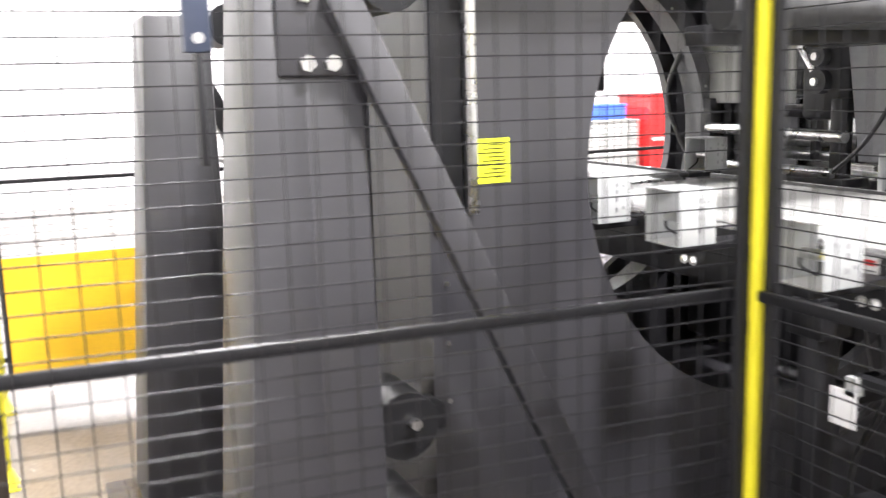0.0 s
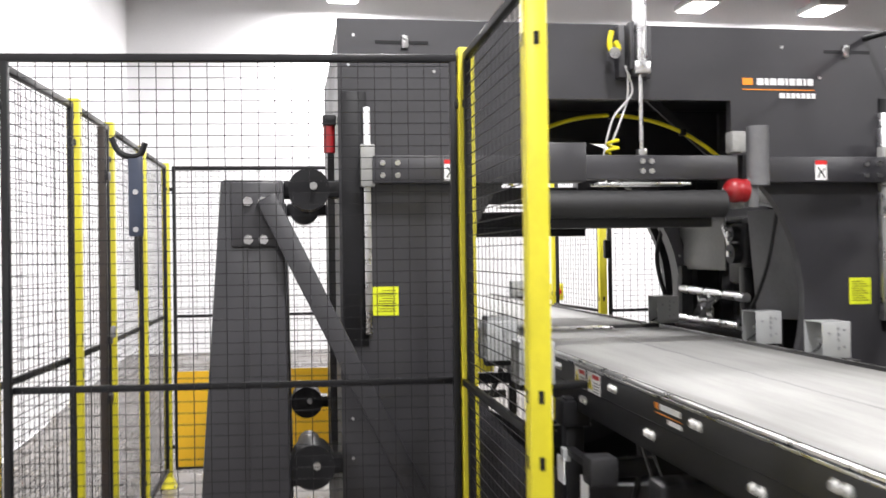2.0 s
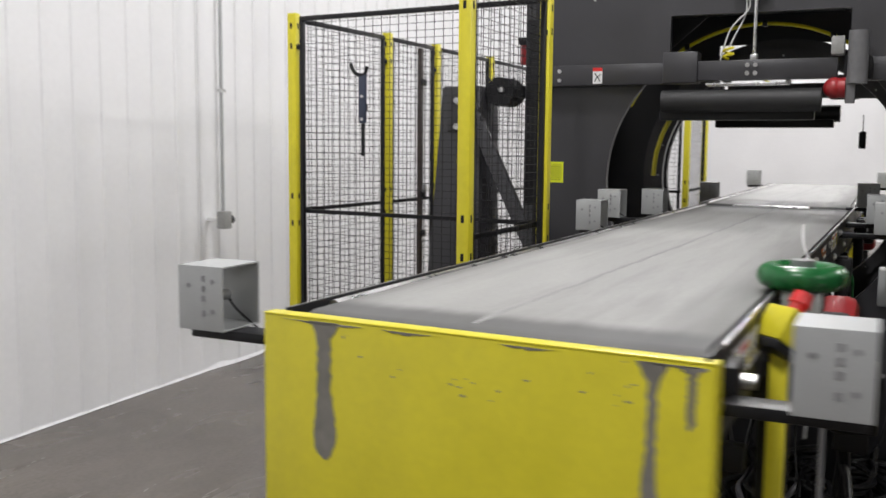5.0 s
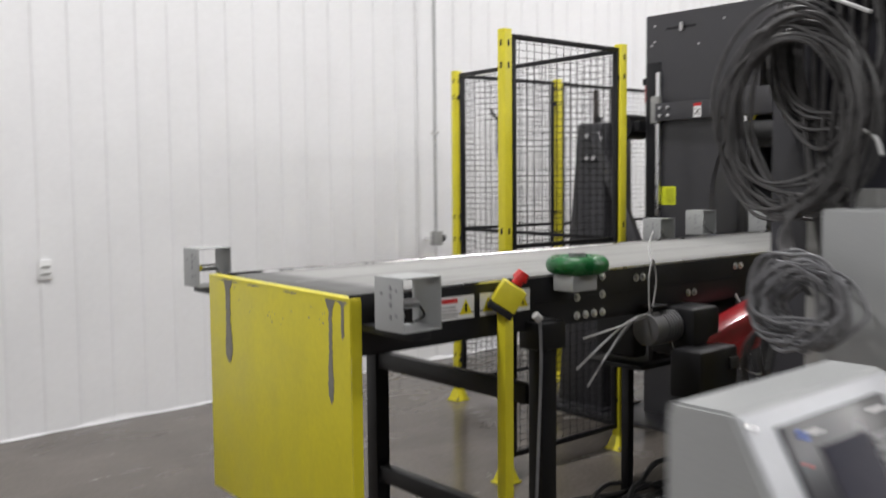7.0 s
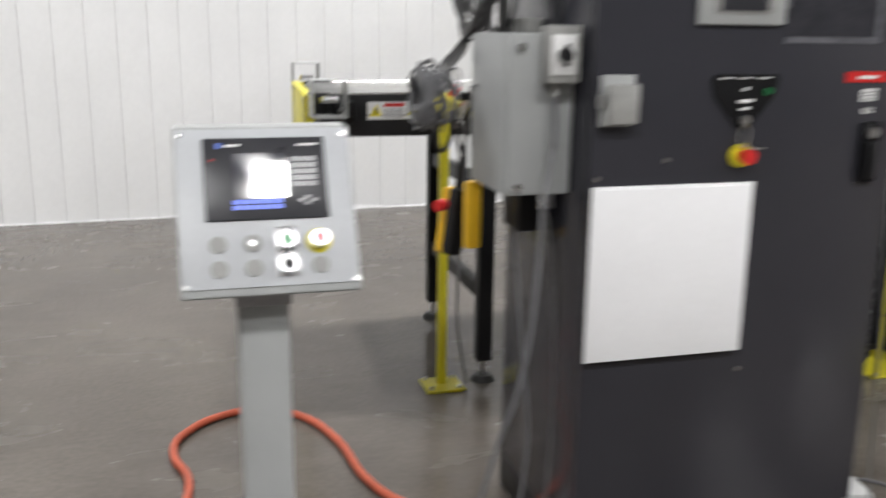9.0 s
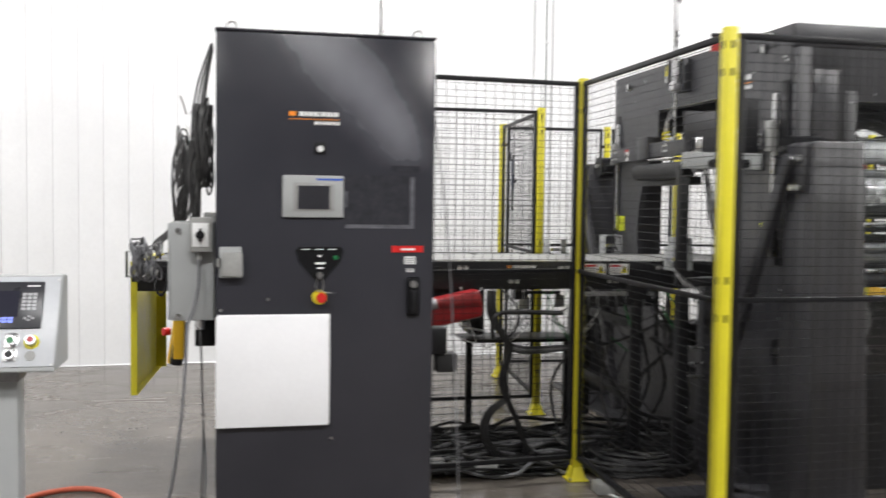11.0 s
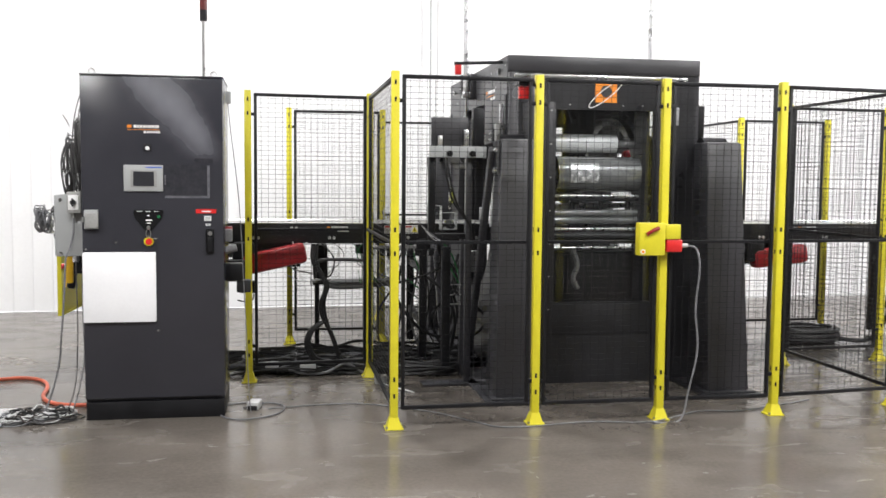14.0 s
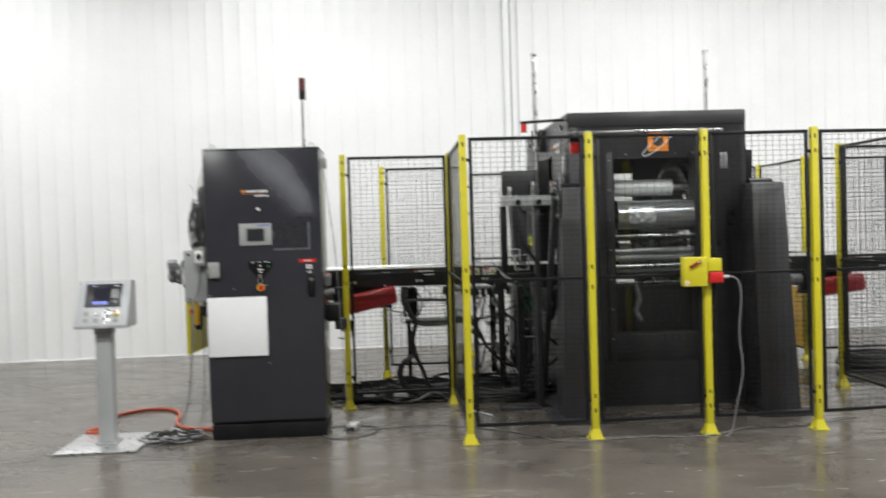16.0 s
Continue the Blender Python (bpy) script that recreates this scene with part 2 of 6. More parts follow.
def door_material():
    """Satin charcoal door; a lamp's reflection in its smears is painted as a pale band from the top edge."""
    m = mat("charcoal_door_painted_sheen", (0.035, 0.035, 0.043), 0.2, var=0.08, scale=2.5, bump=0.05, fine=400)
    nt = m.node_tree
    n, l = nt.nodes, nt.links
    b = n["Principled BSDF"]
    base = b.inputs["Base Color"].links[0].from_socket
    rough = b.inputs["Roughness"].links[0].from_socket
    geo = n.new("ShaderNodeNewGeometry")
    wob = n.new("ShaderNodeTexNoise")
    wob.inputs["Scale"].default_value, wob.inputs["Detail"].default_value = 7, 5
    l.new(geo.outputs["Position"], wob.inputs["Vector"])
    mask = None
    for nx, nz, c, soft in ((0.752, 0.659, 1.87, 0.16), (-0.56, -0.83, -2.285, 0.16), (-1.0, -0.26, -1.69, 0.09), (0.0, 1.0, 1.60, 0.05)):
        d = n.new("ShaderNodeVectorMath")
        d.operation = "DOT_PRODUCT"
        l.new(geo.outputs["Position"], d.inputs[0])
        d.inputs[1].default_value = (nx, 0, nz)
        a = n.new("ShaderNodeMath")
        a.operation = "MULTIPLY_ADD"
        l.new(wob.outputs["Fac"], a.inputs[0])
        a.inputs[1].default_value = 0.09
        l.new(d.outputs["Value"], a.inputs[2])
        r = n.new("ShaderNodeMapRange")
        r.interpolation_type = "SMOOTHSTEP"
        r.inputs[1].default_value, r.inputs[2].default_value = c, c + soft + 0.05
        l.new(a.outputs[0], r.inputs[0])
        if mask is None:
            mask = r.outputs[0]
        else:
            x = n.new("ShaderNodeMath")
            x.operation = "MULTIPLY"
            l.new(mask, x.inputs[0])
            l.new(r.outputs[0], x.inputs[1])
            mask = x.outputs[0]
    # the reflected light goes into base colour and roughness inside the mask
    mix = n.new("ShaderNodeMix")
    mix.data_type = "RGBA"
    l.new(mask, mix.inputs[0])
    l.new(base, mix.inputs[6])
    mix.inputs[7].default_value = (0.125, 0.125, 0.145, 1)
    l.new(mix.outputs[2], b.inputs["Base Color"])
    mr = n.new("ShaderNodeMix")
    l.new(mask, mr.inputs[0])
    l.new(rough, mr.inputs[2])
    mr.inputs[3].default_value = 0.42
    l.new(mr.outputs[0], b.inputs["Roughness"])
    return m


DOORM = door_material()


# ---- mesh helpers ----
def box(bm, x0, x1, y0, y1, z0, z1, bev=0.0, m=None):
    v = [bm.verts.new((x, y, z)) for x in (x0, x1) for y in (y0, y1) for z in (z0, z1)]
    f = [bm.faces.new([v[i] for i in q]) for q in ((0, 1, 3, 2), (4, 6, 7, 5), (0, 4, 5, 1), (2, 3, 7, 6), (0, 2, 6, 4), (1, 5, 7, 3))]
    if bev:
        e = list({e for q in f for e in q.edges})
        r = bmesh.ops.bevel(bm, geom=e, offset=bev, segments=2, affect="EDGES", profile=0.5)
        v = list({w for q in r["faces"] for w in q.verts} | {w for w in v if w.is_valid})
    if m is not None:
        bmesh.ops.transform(bm, matrix=m, verts=v)
    return v


def frustum(bm, a, b, z0, z1, bev=0.0):
    """A tapered block: rectangles a and b as (x0, x1, y0, y1) at z0 and z1."""
    v = [bm.verts.new(p) for p in ((a[0], a[2], z0), (a[0], a[3], z0), (a[1], a[3], z0), (a[1], a[2], z0), (b[0], b[2], z1), (b[0], b[3], z1), (b[1], b[3], z1), (b[1], b[2], z1))]
    f = [bm.faces.new([v[i] for i in q]) for q in ((0, 1, 2, 3), (7, 6, 5, 4), (0, 4, 5, 1), (1, 5, 6, 2), (2, 6, 7, 3), (3, 7, 4, 0))]
    if bev:
        bmesh.ops.bevel(bm, geom=list({e for q in f for e in q.edges}), offset=bev, segments=2, affect="EDGES", profile=0.5)


def cyl(bm, p0, p1, r, n=18, r1=None):
    p0, p1 = Vector(p0), Vector(p1)
    d = (p1 - p0).normalized()
    u = d.orthogonal().normalized()
    w = d.cross(u)
    rings = []
    for p, q in ((p0, r), (p1, r if r1 is None else r1)):
        rings.append([bm.verts.new(p + q * (math.cos(k * math.tau / n) * u + math.sin(k * math.tau / n) * w)) for k in range(n)])
    for k in range(n):
        j = (k + 1) % n
        bm.faces.new((rings[0][k], rings[0][j], rings[1][j], rings[1][k]))
    bm.faces.new(rings[0][::-1])
    bm.faces.new(rings[1])


def spline(points, steps=8, closed=False):
    p = [Vector(q) for q in points]
    out = []
    n = len(p)
    for i in range(n if closed else n - 1):
        a = p[(i - 1) % n] if closed or i > 0 else p[0]
        b, c = p[i], p[(i + 1) % n]
        d = p[(i + 2) % n] if closed or i + 2 < n else p[-1]
        for s in range(steps):
            t = s / steps
            out.append(0.5 * (2 * b + (c - a) * t + (2 * a - 5 * b + 4 * c - d) * t * t + (3 * b - a - 3 * c + d) * t**3))
    if not closed:
        out.append(p[-1])
    return out


def tube(bm, points, r, n=8, steps=8, closed=False, smooth=True):
    pts = spline(points, steps, closed) if smooth else [Vector(q) for q in points]
    m = len(pts)
    u = None
    rings = []
    for i, p in enumerate(pts):
        d = (pts[(i + 1) % m] - pts[i - 1]) if closed else (pts[min(i + 1, m - 1)] - pts[max(i - 1, 0)])
        d = d.normalized() if d.length > 1e-9 else Vector((0, 0, 1))
        u = d.orthogonal() if u is None else u - u.dot(d) * d
        u = u.normalized() if u.length > 1e-6 else d.orthogonal().normalized()
        w = d.cross(u)
        rings.append([bm.verts.new(p + r * (math.cos(k * math.tau / n) * u + math.sin(k * math.tau / n) * w)) for k in range(n)])
    for i in range(m if closed else m - 1):
        a, b = rings[i], rings[(i + 1) % m]
        for k in range(n):
            j = (k + 1) % n
            bm.faces.new((a[k], a[j], b[j], b[k]))
    if not closed:
        bm.faces.new(rings[0][::-1])
        bm.faces.new(rings[-1])


def ball(bm, c, r, sx=1, sy=1, sz=1, n=14):
    bmesh.ops.create_uvsphere(bm, u_segments=n, v_segments=n // 2 + 1, radius=r, matrix=Matrix.Translation(c) @ Matrix.Diagonal((sx, sy, sz, 1)))


def plate_with_hole(bm, outer, hole, axis, a, b):
    """A plate between a and b along axis, from 2D outlines (in the other two axes, in order) with one hole."""
    def put(p, h):
        q = list(p)
        q.insert("xyz".index(axis), h)
        return q
    loops = []
    edges = []
    for loop in (outer, hole):
        vs = [bm.verts.new(put(p, a)) for p in loop]
        loops.append(vs)
        edges += [bm.edges.new((vs[i], vs[(i + 1) % len(vs)])) for i in range(len(vs))]
    faces = [g for g in bmesh.ops.triangle_fill(bm, edges=edges, use_beauty=True)["geom"] if isinstance(g, bmesh.types.BMFace)]
    ext = bmesh.ops.extrude_face_region(bm, geom=faces)
    shift = Vector(put((0, 0), b - a))
    bmesh.ops.translate(bm, vec=shift, verts=[g for g in ext["geom"] if isinstance(g, bmesh.types.BMVert)])
    bmesh.ops.recalc_face_normals(bm, faces=bm.faces)


def annulus(bm, c, r0, r1, x0, x1, n=72, a0=0.0, a1=360.0):
    full = abs(a1 - a0) >= 359.9
    steps = n if full else n + 1
    rings = []
    for k in range(steps):
        t = radians(a0 + (a1 - a0) * k / n)
        rings.append([bm.verts.new((x, c[1] + r * math.cos(t), c[2] + r * math.sin(t))) for x, r in ((x0, r0), (x0, r1), (x1, r1), (x1, r0))])
    for k in range(steps if full else steps - 1):
        p, q = rings[k], rings[(k + 1) % steps]
        for i in range(4):
            bm.faces.new((p[i], p[(i + 1) % 4], q[(i + 1) % 4], q[i]))
    if not full:
        bm.faces.new(rings[0])
        bm.faces.new(rings[-1][::-1])
    bmesh.ops.recalc_face_normals(bm, faces=bm.faces)


def mesh_of(name, bm, material):
    me = bpy.data.meshes.new(name)
    bmesh.ops.recalc_face_normals(bm, faces=bm.faces)
    # broad flat faces stay flat, so that only the rounded edges between them shade softly
    size = {f: f.calc_area() for f in bm.faces}
    for f in bm.faces:
        near = [size[g] for e in f.edges for g in e.link_faces if g is not f]
        f.smooth = not (near and max(near) < 0.5 * size[f])
    bm.to_mesh(me)
    bm.free()
    me.materials.append(material)
    me.set_sharp_from_angle(angle=radians(34))
    return me


def thing(name, label, category, at=(0, 0, 0), group="", kind=""):
    ob = new(name)
    ob.location = at
    ob.empty_display_size = 0.1
    return tagged(ob, label, category, group, kind)


def root_of(ob):
    while ob.parent:
        ob = ob.parent
    return ob


def part(name, bm, material, parent, label="", kind=""):
    bmesh.ops.translate(bm, vec=-root_of(parent).location, verts=bm.verts)
    ob = new(name, mesh_of(name, bm, material))
    ob.parent = parent
    return tagged(ob, label, "", "", kind)


def share(name, mesh, parent, at=(0, 0, 0), label=""):
    """A part on shared mesh data, placed in its thing's own space."""
    ob = new(name, mesh)
    ob.parent = parent
    ob.location = at
    return tagged(ob, label)


def solid(name, bm, material, label, category="", group="", kind=""):
    return tagged(new(name, mesh_of(name, bm, material)), label, category, group, kind)


def B():
    return bmesh.new()


def bx(*a, **k):
    bm = B()
    box(bm, *a, **k)
    return bm


def cy(*a, **k):
    bm = B()
    cyl(bm, *a, **k)
    return bm


def tb(*a, **k):
    bm = B()
    tube(bm, *a, **k)
    return bm


def bars(name, rows, material, parent):
    """Square bars as one mesh: rows of (p0, p1, half width); each bar runs along one axis or level."""
    verts, faces = [], []
    for p0, p1, h in rows:
        p0, p1 = Vector(p0), Vector(p1)
        d = (p1 - p0).normalized()
        u = Vector((0, 0, 1)) if abs(d.z) < 0.9 else Vector((1, 0, 0))
        w = d.cross(u).normalized()
        u = w.cross(d)
        k = len(verts)
        verts += [p + h * (s * u + t * w) for p in (p0, p1) for s, t in ((-1, -1), (1, -1), (1, 1), (-1, 1))]
        faces += [(k, k + 1, k + 5, k + 4), (k + 1, k + 2, k + 6, k + 5), (k + 2, k + 3, k + 7, k + 6), (k + 3, k, k + 4, k + 7)]
    me = bpy.data.meshes.new(name)
    me.from_pydata([tuple(v) for v in verts], [], faces)
    me.materials.append(material)
    ob = new(name, me)
    ob.parent = parent
    return ob

# ---- the hall ----
WALL_SLOPE = 0.045
WALL_TURN = math.degrees(math.atan(WALL_SLOPE))
HALL_TOP = 6.2
WALL_X0, WALL_X1 = -9.0, 15.0


def wall_y(x):
    return 3.18 + WALL_SLOPE * x


bm = bx(-9.4, 15.4, -15.4, 4.6, -0.2, 0.0)
solid("floor", bm, FLOORM, "polished grey-brown concrete floor with dark stains", "floor", kind="structure")

# ribbed back wall: flat sheet with raised ribs every 0.205 m
bm = B()
xs = []
x = WALL_X0
while x < WALL_X1:
    xs += [(x, 0.0), (x + 0.165, 0.0), (x + 0.173, -0.0065), (x + 0.195, -0.0065)]
    x += 0.205
prev = None
for x, d in xs:
    cur = [bm.verts.new((x, wall_y(x) + d, z)) for z in (0.0, HALL_TOP)]
    if prev:
        bm.faces.new((prev[0], cur[0], cur[1], prev[1]))
    prev = cur
ext = bmesh.ops.extrude_face_region(bm, geom=list(bm.faces))
bmesh.ops.translate(bm, vec=(0, 0.15, 0), verts=[g for g in ext["geom"] if isinstance(g, bmesh.types.BMVert)])
wall = solid("wall_back", bm, WALLM, "white painted ribbed metal wall", "wall", kind="structure")

solid("wall_east", bx(15.0, 15.3, -15.3, 4.6, 0, HALL_TOP), WALLM, "plain white end wall of the hall", "wall", kind="structure")
# unseen walls: pale one added to bounce light, grey one to dim reflections
solid("wall_west", bx(-9.3, -9.0, -15.3, 4.6, 0, HALL_TOP), HALLPALE, "unseen pale end wall, added to bounce light onto the machine", "wall", kind="structure")
solid("wall_front", bx(-9.0, 15.0, -15.3, -15.0, 0, HALL_TOP), HALLGREY, "unseen grey long wall, added and kept dark to dim reflections", "wall", kind="structure")
solid("ceiling", bx(-9.4, 15.4, -15.4, 4.6, HALL_TOP, HALL_TOP + 0.2), SOFFIT, "grey metal roof deck", "ceiling", kind="structure")

LENS = glow("lamp_lens", (1.0, 0.98, 0.94), 9.0)
ROWS = [(x, 0.5, 1.15) for x in (-3.0, 1.2, 5.5, 9.8, 14.2)] + [(-3.0, -5.8, 0.92)] + [(x, -5.25, 0.92) for x in (5.5, 9.8, 14.2)] + [(0.4, -5.74, 0.6), (1.4, -5.9, 0.6)] + [(x, -7.45, 0.95) for x in (-3.0, 5.5, 9.8, 14.2)]
for lx, ly, share_of in ROWS:
    high_bay_lamp(lx, ly).data.energy *= share_of
    lamp = thing("high_bay_lamp", "white square high-bay lamp hung from the ceiling", "ceiling lamp", (lx, ly, 5.6), "ceiling lamps")
    part("housing", bx(lx - 0.36, lx + 0.36, ly - 0.26, ly + 0.26, 5.48, 5.58, 0.02), PLATE, lamp)
    part("ballast", bx(lx - 0.16, lx + 0.16, ly - 0.12, ly + 0.12, 5.58, 5.72, 0.015), PLATE, lamp)
    part("lens", bx(lx - 0.31, lx + 0.31, ly - 0.21, ly + 0.21, 5.455, 5.476), LENS, lamp, "glowing white lamp lens")
    for s in (-0.3, 0.3):
        part("hanger", cy((lx + s, ly, 5.58), (lx + s, ly, HALL_TOP), 0.008, 6), STEEL, lamp)

# pipe and outlet on the wall
ox, oz = 3.385, 0.975
oy = wall_y(ox) - 0.09
pipe = thing("conduit_outlet", "grey electrical conduit running down the white wall to an outlet box", "outlet", (ox, oy, oz))
part("conduit", tb([(ox - 0.02, oy - 0.03, oz + 0.05), (ox - 0.02, oy - 0.03, HALL_TOP)], 0.011, 8, smooth=False), GREYBOX, pipe)
part("outlet_box", bx(ox - 0.055, ox + 0.02, oy - 0.07, oy - 0.005, oz - 0.055, oz + 0.055, 0.008), PLATE, pipe)
part("box_stand", bx(ox - 0.035, ox + 0.0, oy - 0.005, oy + 0.088, oz - 0.012, oz + 0.012), WHITE, pipe)
part("socket", cy((ox + 0.02, oy - 0.04, oz), (ox + 0.05, oy - 0.04, oz), 0.028, 14), RUBBER, pipe)
for k in range(3):
    part("strap", bx(ox - 0.045, ox + 0.005, oy - 0.044, oy - 0.014, oz + 0.8 + k * 1.2, oz + 0.82 + k * 1.2), STEEL, pipe)
wp = thing("wall_plate", "small pale wall plate with two slots", "wall plate", (0.42, wall_y(0.42), 0.95))
part("plate", bx(0.38, 0.46, wall_y(0.42) - 0.022, wall_y(0.42) - 0.004, 0.885, 0.995, 0.004), WHITE, wp)
for k in range(2):
    part("slot", bx(0.395, 0.445, wall_y(0.42) - 0.025, wall_y(0.42) - 0.02, 0.908 + 0.04 * k, 0.922 + 0.04 * k), PLATE, wp)

# torn white membrane turned up along the foot of the wall
random.seed(71)
bm = B()
prev = None
x = -4.0
while x < 9.0:
    hgt = 0.010 + 0.022 * max(0, math.sin(x * 2.1)) * max(0, math.sin(x * 7.3 + 2)) + random.uniform(0, 0.008)
    out = 0.006 + 0.03 * max(0, math.sin(x * 2.1)) * max(0, math.sin(x * 5.3 + 1)) + random.uniform(0, 0.006)
    y = wall_y(x) - 0.02
    cur = [bm.verts.new(q) for q in ((x, y - 0.001, hgt), (x, y - out * 0.6, hgt * 0.45), (x, y - out - 0.008, 0.003), (x, y, 0.001))]
    if prev:
        for k in range(4):
            bm.faces.new((prev[k], cur[k], cur[(k + 1) % 4], prev[(k + 1) % 4]))
    prev = cur
    x += random.uniform(0.05, 0.13)
solid("wall_foot_strip", bm, TAPE, "torn white membrane strip along the foot of the wall", "trim", kind="structure")

# ---- fence ----
POST_H, POST_W = 2.115, 0.048
PANEL_Z0, PANEL_Z1, RAIL_Z = 0.115, 2.095, 1.113


def fence_post(x, y, turn=0):
    p = thing("fence_post", "yellow steel fence post with slots, bolted to the floor", "fence post", (0, 0, 0), "fence posts")
    h = POST_W / 2
    part("upright", bx(-h, h, -h, h, 0.0, POST_H, 0.004), YELLOW, p)
    bm = B()
    frustum(bm, (-0.045, 0.045, -0.045, 0.045), (-h - 0.002, h + 0.002, -h - 0.002, h + 0.002), 0.008, 0.07)
    box(bm, -0.055, 0.055, -0.05, 0.05, 0.0, 0.009, 0.002)
    part("foot", bm, YELLOW, p)
    for z in (0.2, 0.3, 1.05, 1.19, 1.95, 2.05):
        for s in (-1, 1):
            part("slot", bx(-0.006, 0.006, s * h - 0.0015, s * h + 0.0015, z - 0.014, z + 0.014), BLACK, p)
            part("slot", bx(s * h - 0.0015, s * h + 0.0015, -0.006, 0.006, z - 0.014, z + 0.014), BLACK, p)
    for sx, sy in ((1, 1), (-1, -1)):
        part("floor_bolt", cy((sx * 0.046, sy * 0.042, 0.008), (sx * 0.046, sy * 0.042, 0.022), 0.008, 6), STEEL, p)
    p.matrix_basis = pose(x, y, 0, 0, 0, turn)
    return p


def fence_panel(a, b, sheet=None, label="black welded wire mesh fence panel in a black tube frame"):
    ax, ay = a
    ex, ey = b
    length = math.hypot(ex - ax, ey - ay)
    turn = math.degrees(math.atan2(ey - ay, ex - ax))
    p = thing("safety_fence", label, "safety fence", (0, 0, 0), "safety fences")
    # tubes sit close to the corner posts and stand off from the others
    g = 0.026 if a in (D, P1) else 0.042
    e = 0.026 if b in (D, P1) else 0.042
    L = length - g - e
    t = 0.011
    part("side_tube", bx(g, g + 2 * t, -t, t, PANEL_Z0, PANEL_Z1, 0.003), BLACK, p)
    part("side_tube", bx(length - e - 2 * t, length - e, -t, t, PANEL_Z0, PANEL_Z1, 0.003), BLACK, p)
    part("top_tube", bx(g, length - e, -t - 0.001, t + 0.001, PANEL_Z1 - 2 * t, PANEL_Z1 + 0.001, 0.003), BLACK, p)
    part("bottom_tube", bx(g, length - e, -t - 0.001, t + 0.001, PANEL_Z0 - 0.001, PANEL_Z0 + 2 * t, 0.003), BLACK, p)
    part("middle_rail", bx(g, length - e, t, t + 0.014, RAIL_Z - 0.01, RAIL_Z + 0.01, 0.002), BLACK, p)
    rows = []
    n = max(2, round(L / 0.05))
    for k in range(1, n):
        x = g + L * k / n
        rows.append(((x, 0, PANEL_Z0), (x, 0, PANEL_Z1), 0.0011))
    m = round((PANEL_Z1 - PANEL_Z0) / 0.034)
    for k in range(1, m):
        z = PANEL_Z0 + (PANEL_Z1 - PANEL_Z0) * k / m
        rows.append(((g, 0.003, z), (length - e, 0.003, z), 0.0011))
    tagged(bars("wire_mesh", rows, BLACK, p), kind="stuff")
    for x in (g - 0.012, length - e + 0.012):
        for z in (PANEL_Z0 + 0.15, PANEL_Z1 - 0.15):
            part("clip", bx(x - 0.02, x + 0.02, -0.014, 0.014, z - 0.012, z + 0.012, 0.003), BLACK, p)
    if sheet:
        part("lower_sheet", bx(g + 0.02, length - e - 0.02, -0.018, -0.014, PANEL_Z0 + 0.02, sheet), OCHRE, p, "orange-yellow sheet screwed to the lower half")
    p.matrix_basis = pose(ax, ay, 0, 0, 0, turn)
    return p


P0, P1, PA, PB, PC, PD, PE, PF, PG = (1.41, -0.80), (2.294, -0.73), (2.302, -2.23), (3.17, -2.228), (3.976, -2.224), (4.757, -2.218), (5.68, -2.12), (5.68, -0.69), (6.60, -0.63)
C, D, F1, F2, F25, F3, F4, F5, F6 = (1.715, 0.795), (2.55, 0.79), (2.665, 2.185), (3.57, 2.14), (4.21, 2.13), (5.13, 2.13), (6.10, 2.13), (6.06, 0.85), (7.0, 0.88)
for q in (P0, P1, PA, PB, PC, PD, PE, PF, PG, C, D, F1, F2, F25, F3, F4, F5, F6):
    fence_post(*q)
for a, b in ((P0, P1), (PA, P1), (PA, PB), (PB, PC), (PC, PD), (PD, PE), (PE, PF), (PF, PG), (C, D), (F1, D), (F1, F2), (F2, F25), (F25, F3), (F3, F4), (F5, F6)):
    fence_panel(a, b)
fence_panel(F4, F5, 0.755, "black wire mesh fence panel with a solid orange-yellow lower half")

# ---- wrapping machine ----
RING_Z = 1.29
MX0, MX1, MY, MZ = 3.235, 4.69, 1.14, 2.372


def word_bars(parent, origin, right, up, out, h, orange_first=True):
    """A maker's mark drawn as plain bars: an orange block, a row of white strokes, a line and a lower row."""
    o, r, u, n = Vector(origin), Vector(right).normalized(), Vector(up).normalized(), Vector(out).normalized()

    def slab(x0, x1, y0, y1, material, name):
        bm = B()
        a = [o + r * x + u * y + n * z for z in (0.0, 0.0015) for x, y in ((x0, y0), (x1, y0), (x1, y1), (x0, y1))]
        v = [bm.verts.new(q) for q in a]
        for q in ((3, 2, 1, 0), (4, 5, 6, 7), (0, 1, 5, 4), (1, 2, 6, 5), (2, 3, 7, 6), (3, 0, 4, 7)):
            bm.faces.new([v[i] for i in q])
        return part(name, bm, material, parent)

    slab(0, 1.6 * h, 0, h, ORANGE, "orange_mark")
    x = 2.3 * h
    for w in (1.0, 0.6, 1.0, 1.0, 0.4, 0.9, 0.9, 0.4, 0.9):
        slab(x, x + w * h, 0, h, WHITE, "mark_stroke")
        x += (w + 0.22) * h
    slab(0, x, -0.75 * h, -0.6 * h, ORANGE, "mark_line")
    k = x - 5.6 * h
    for w in (0.9, 0.6, 0.6, 0.6, 0.6, 0.6, 0.6):
        slab(k, k + w * h, -1.9 * h, -1.15 * h, WHITE, "mark_stroke")
        k += (w + 0.2) * h


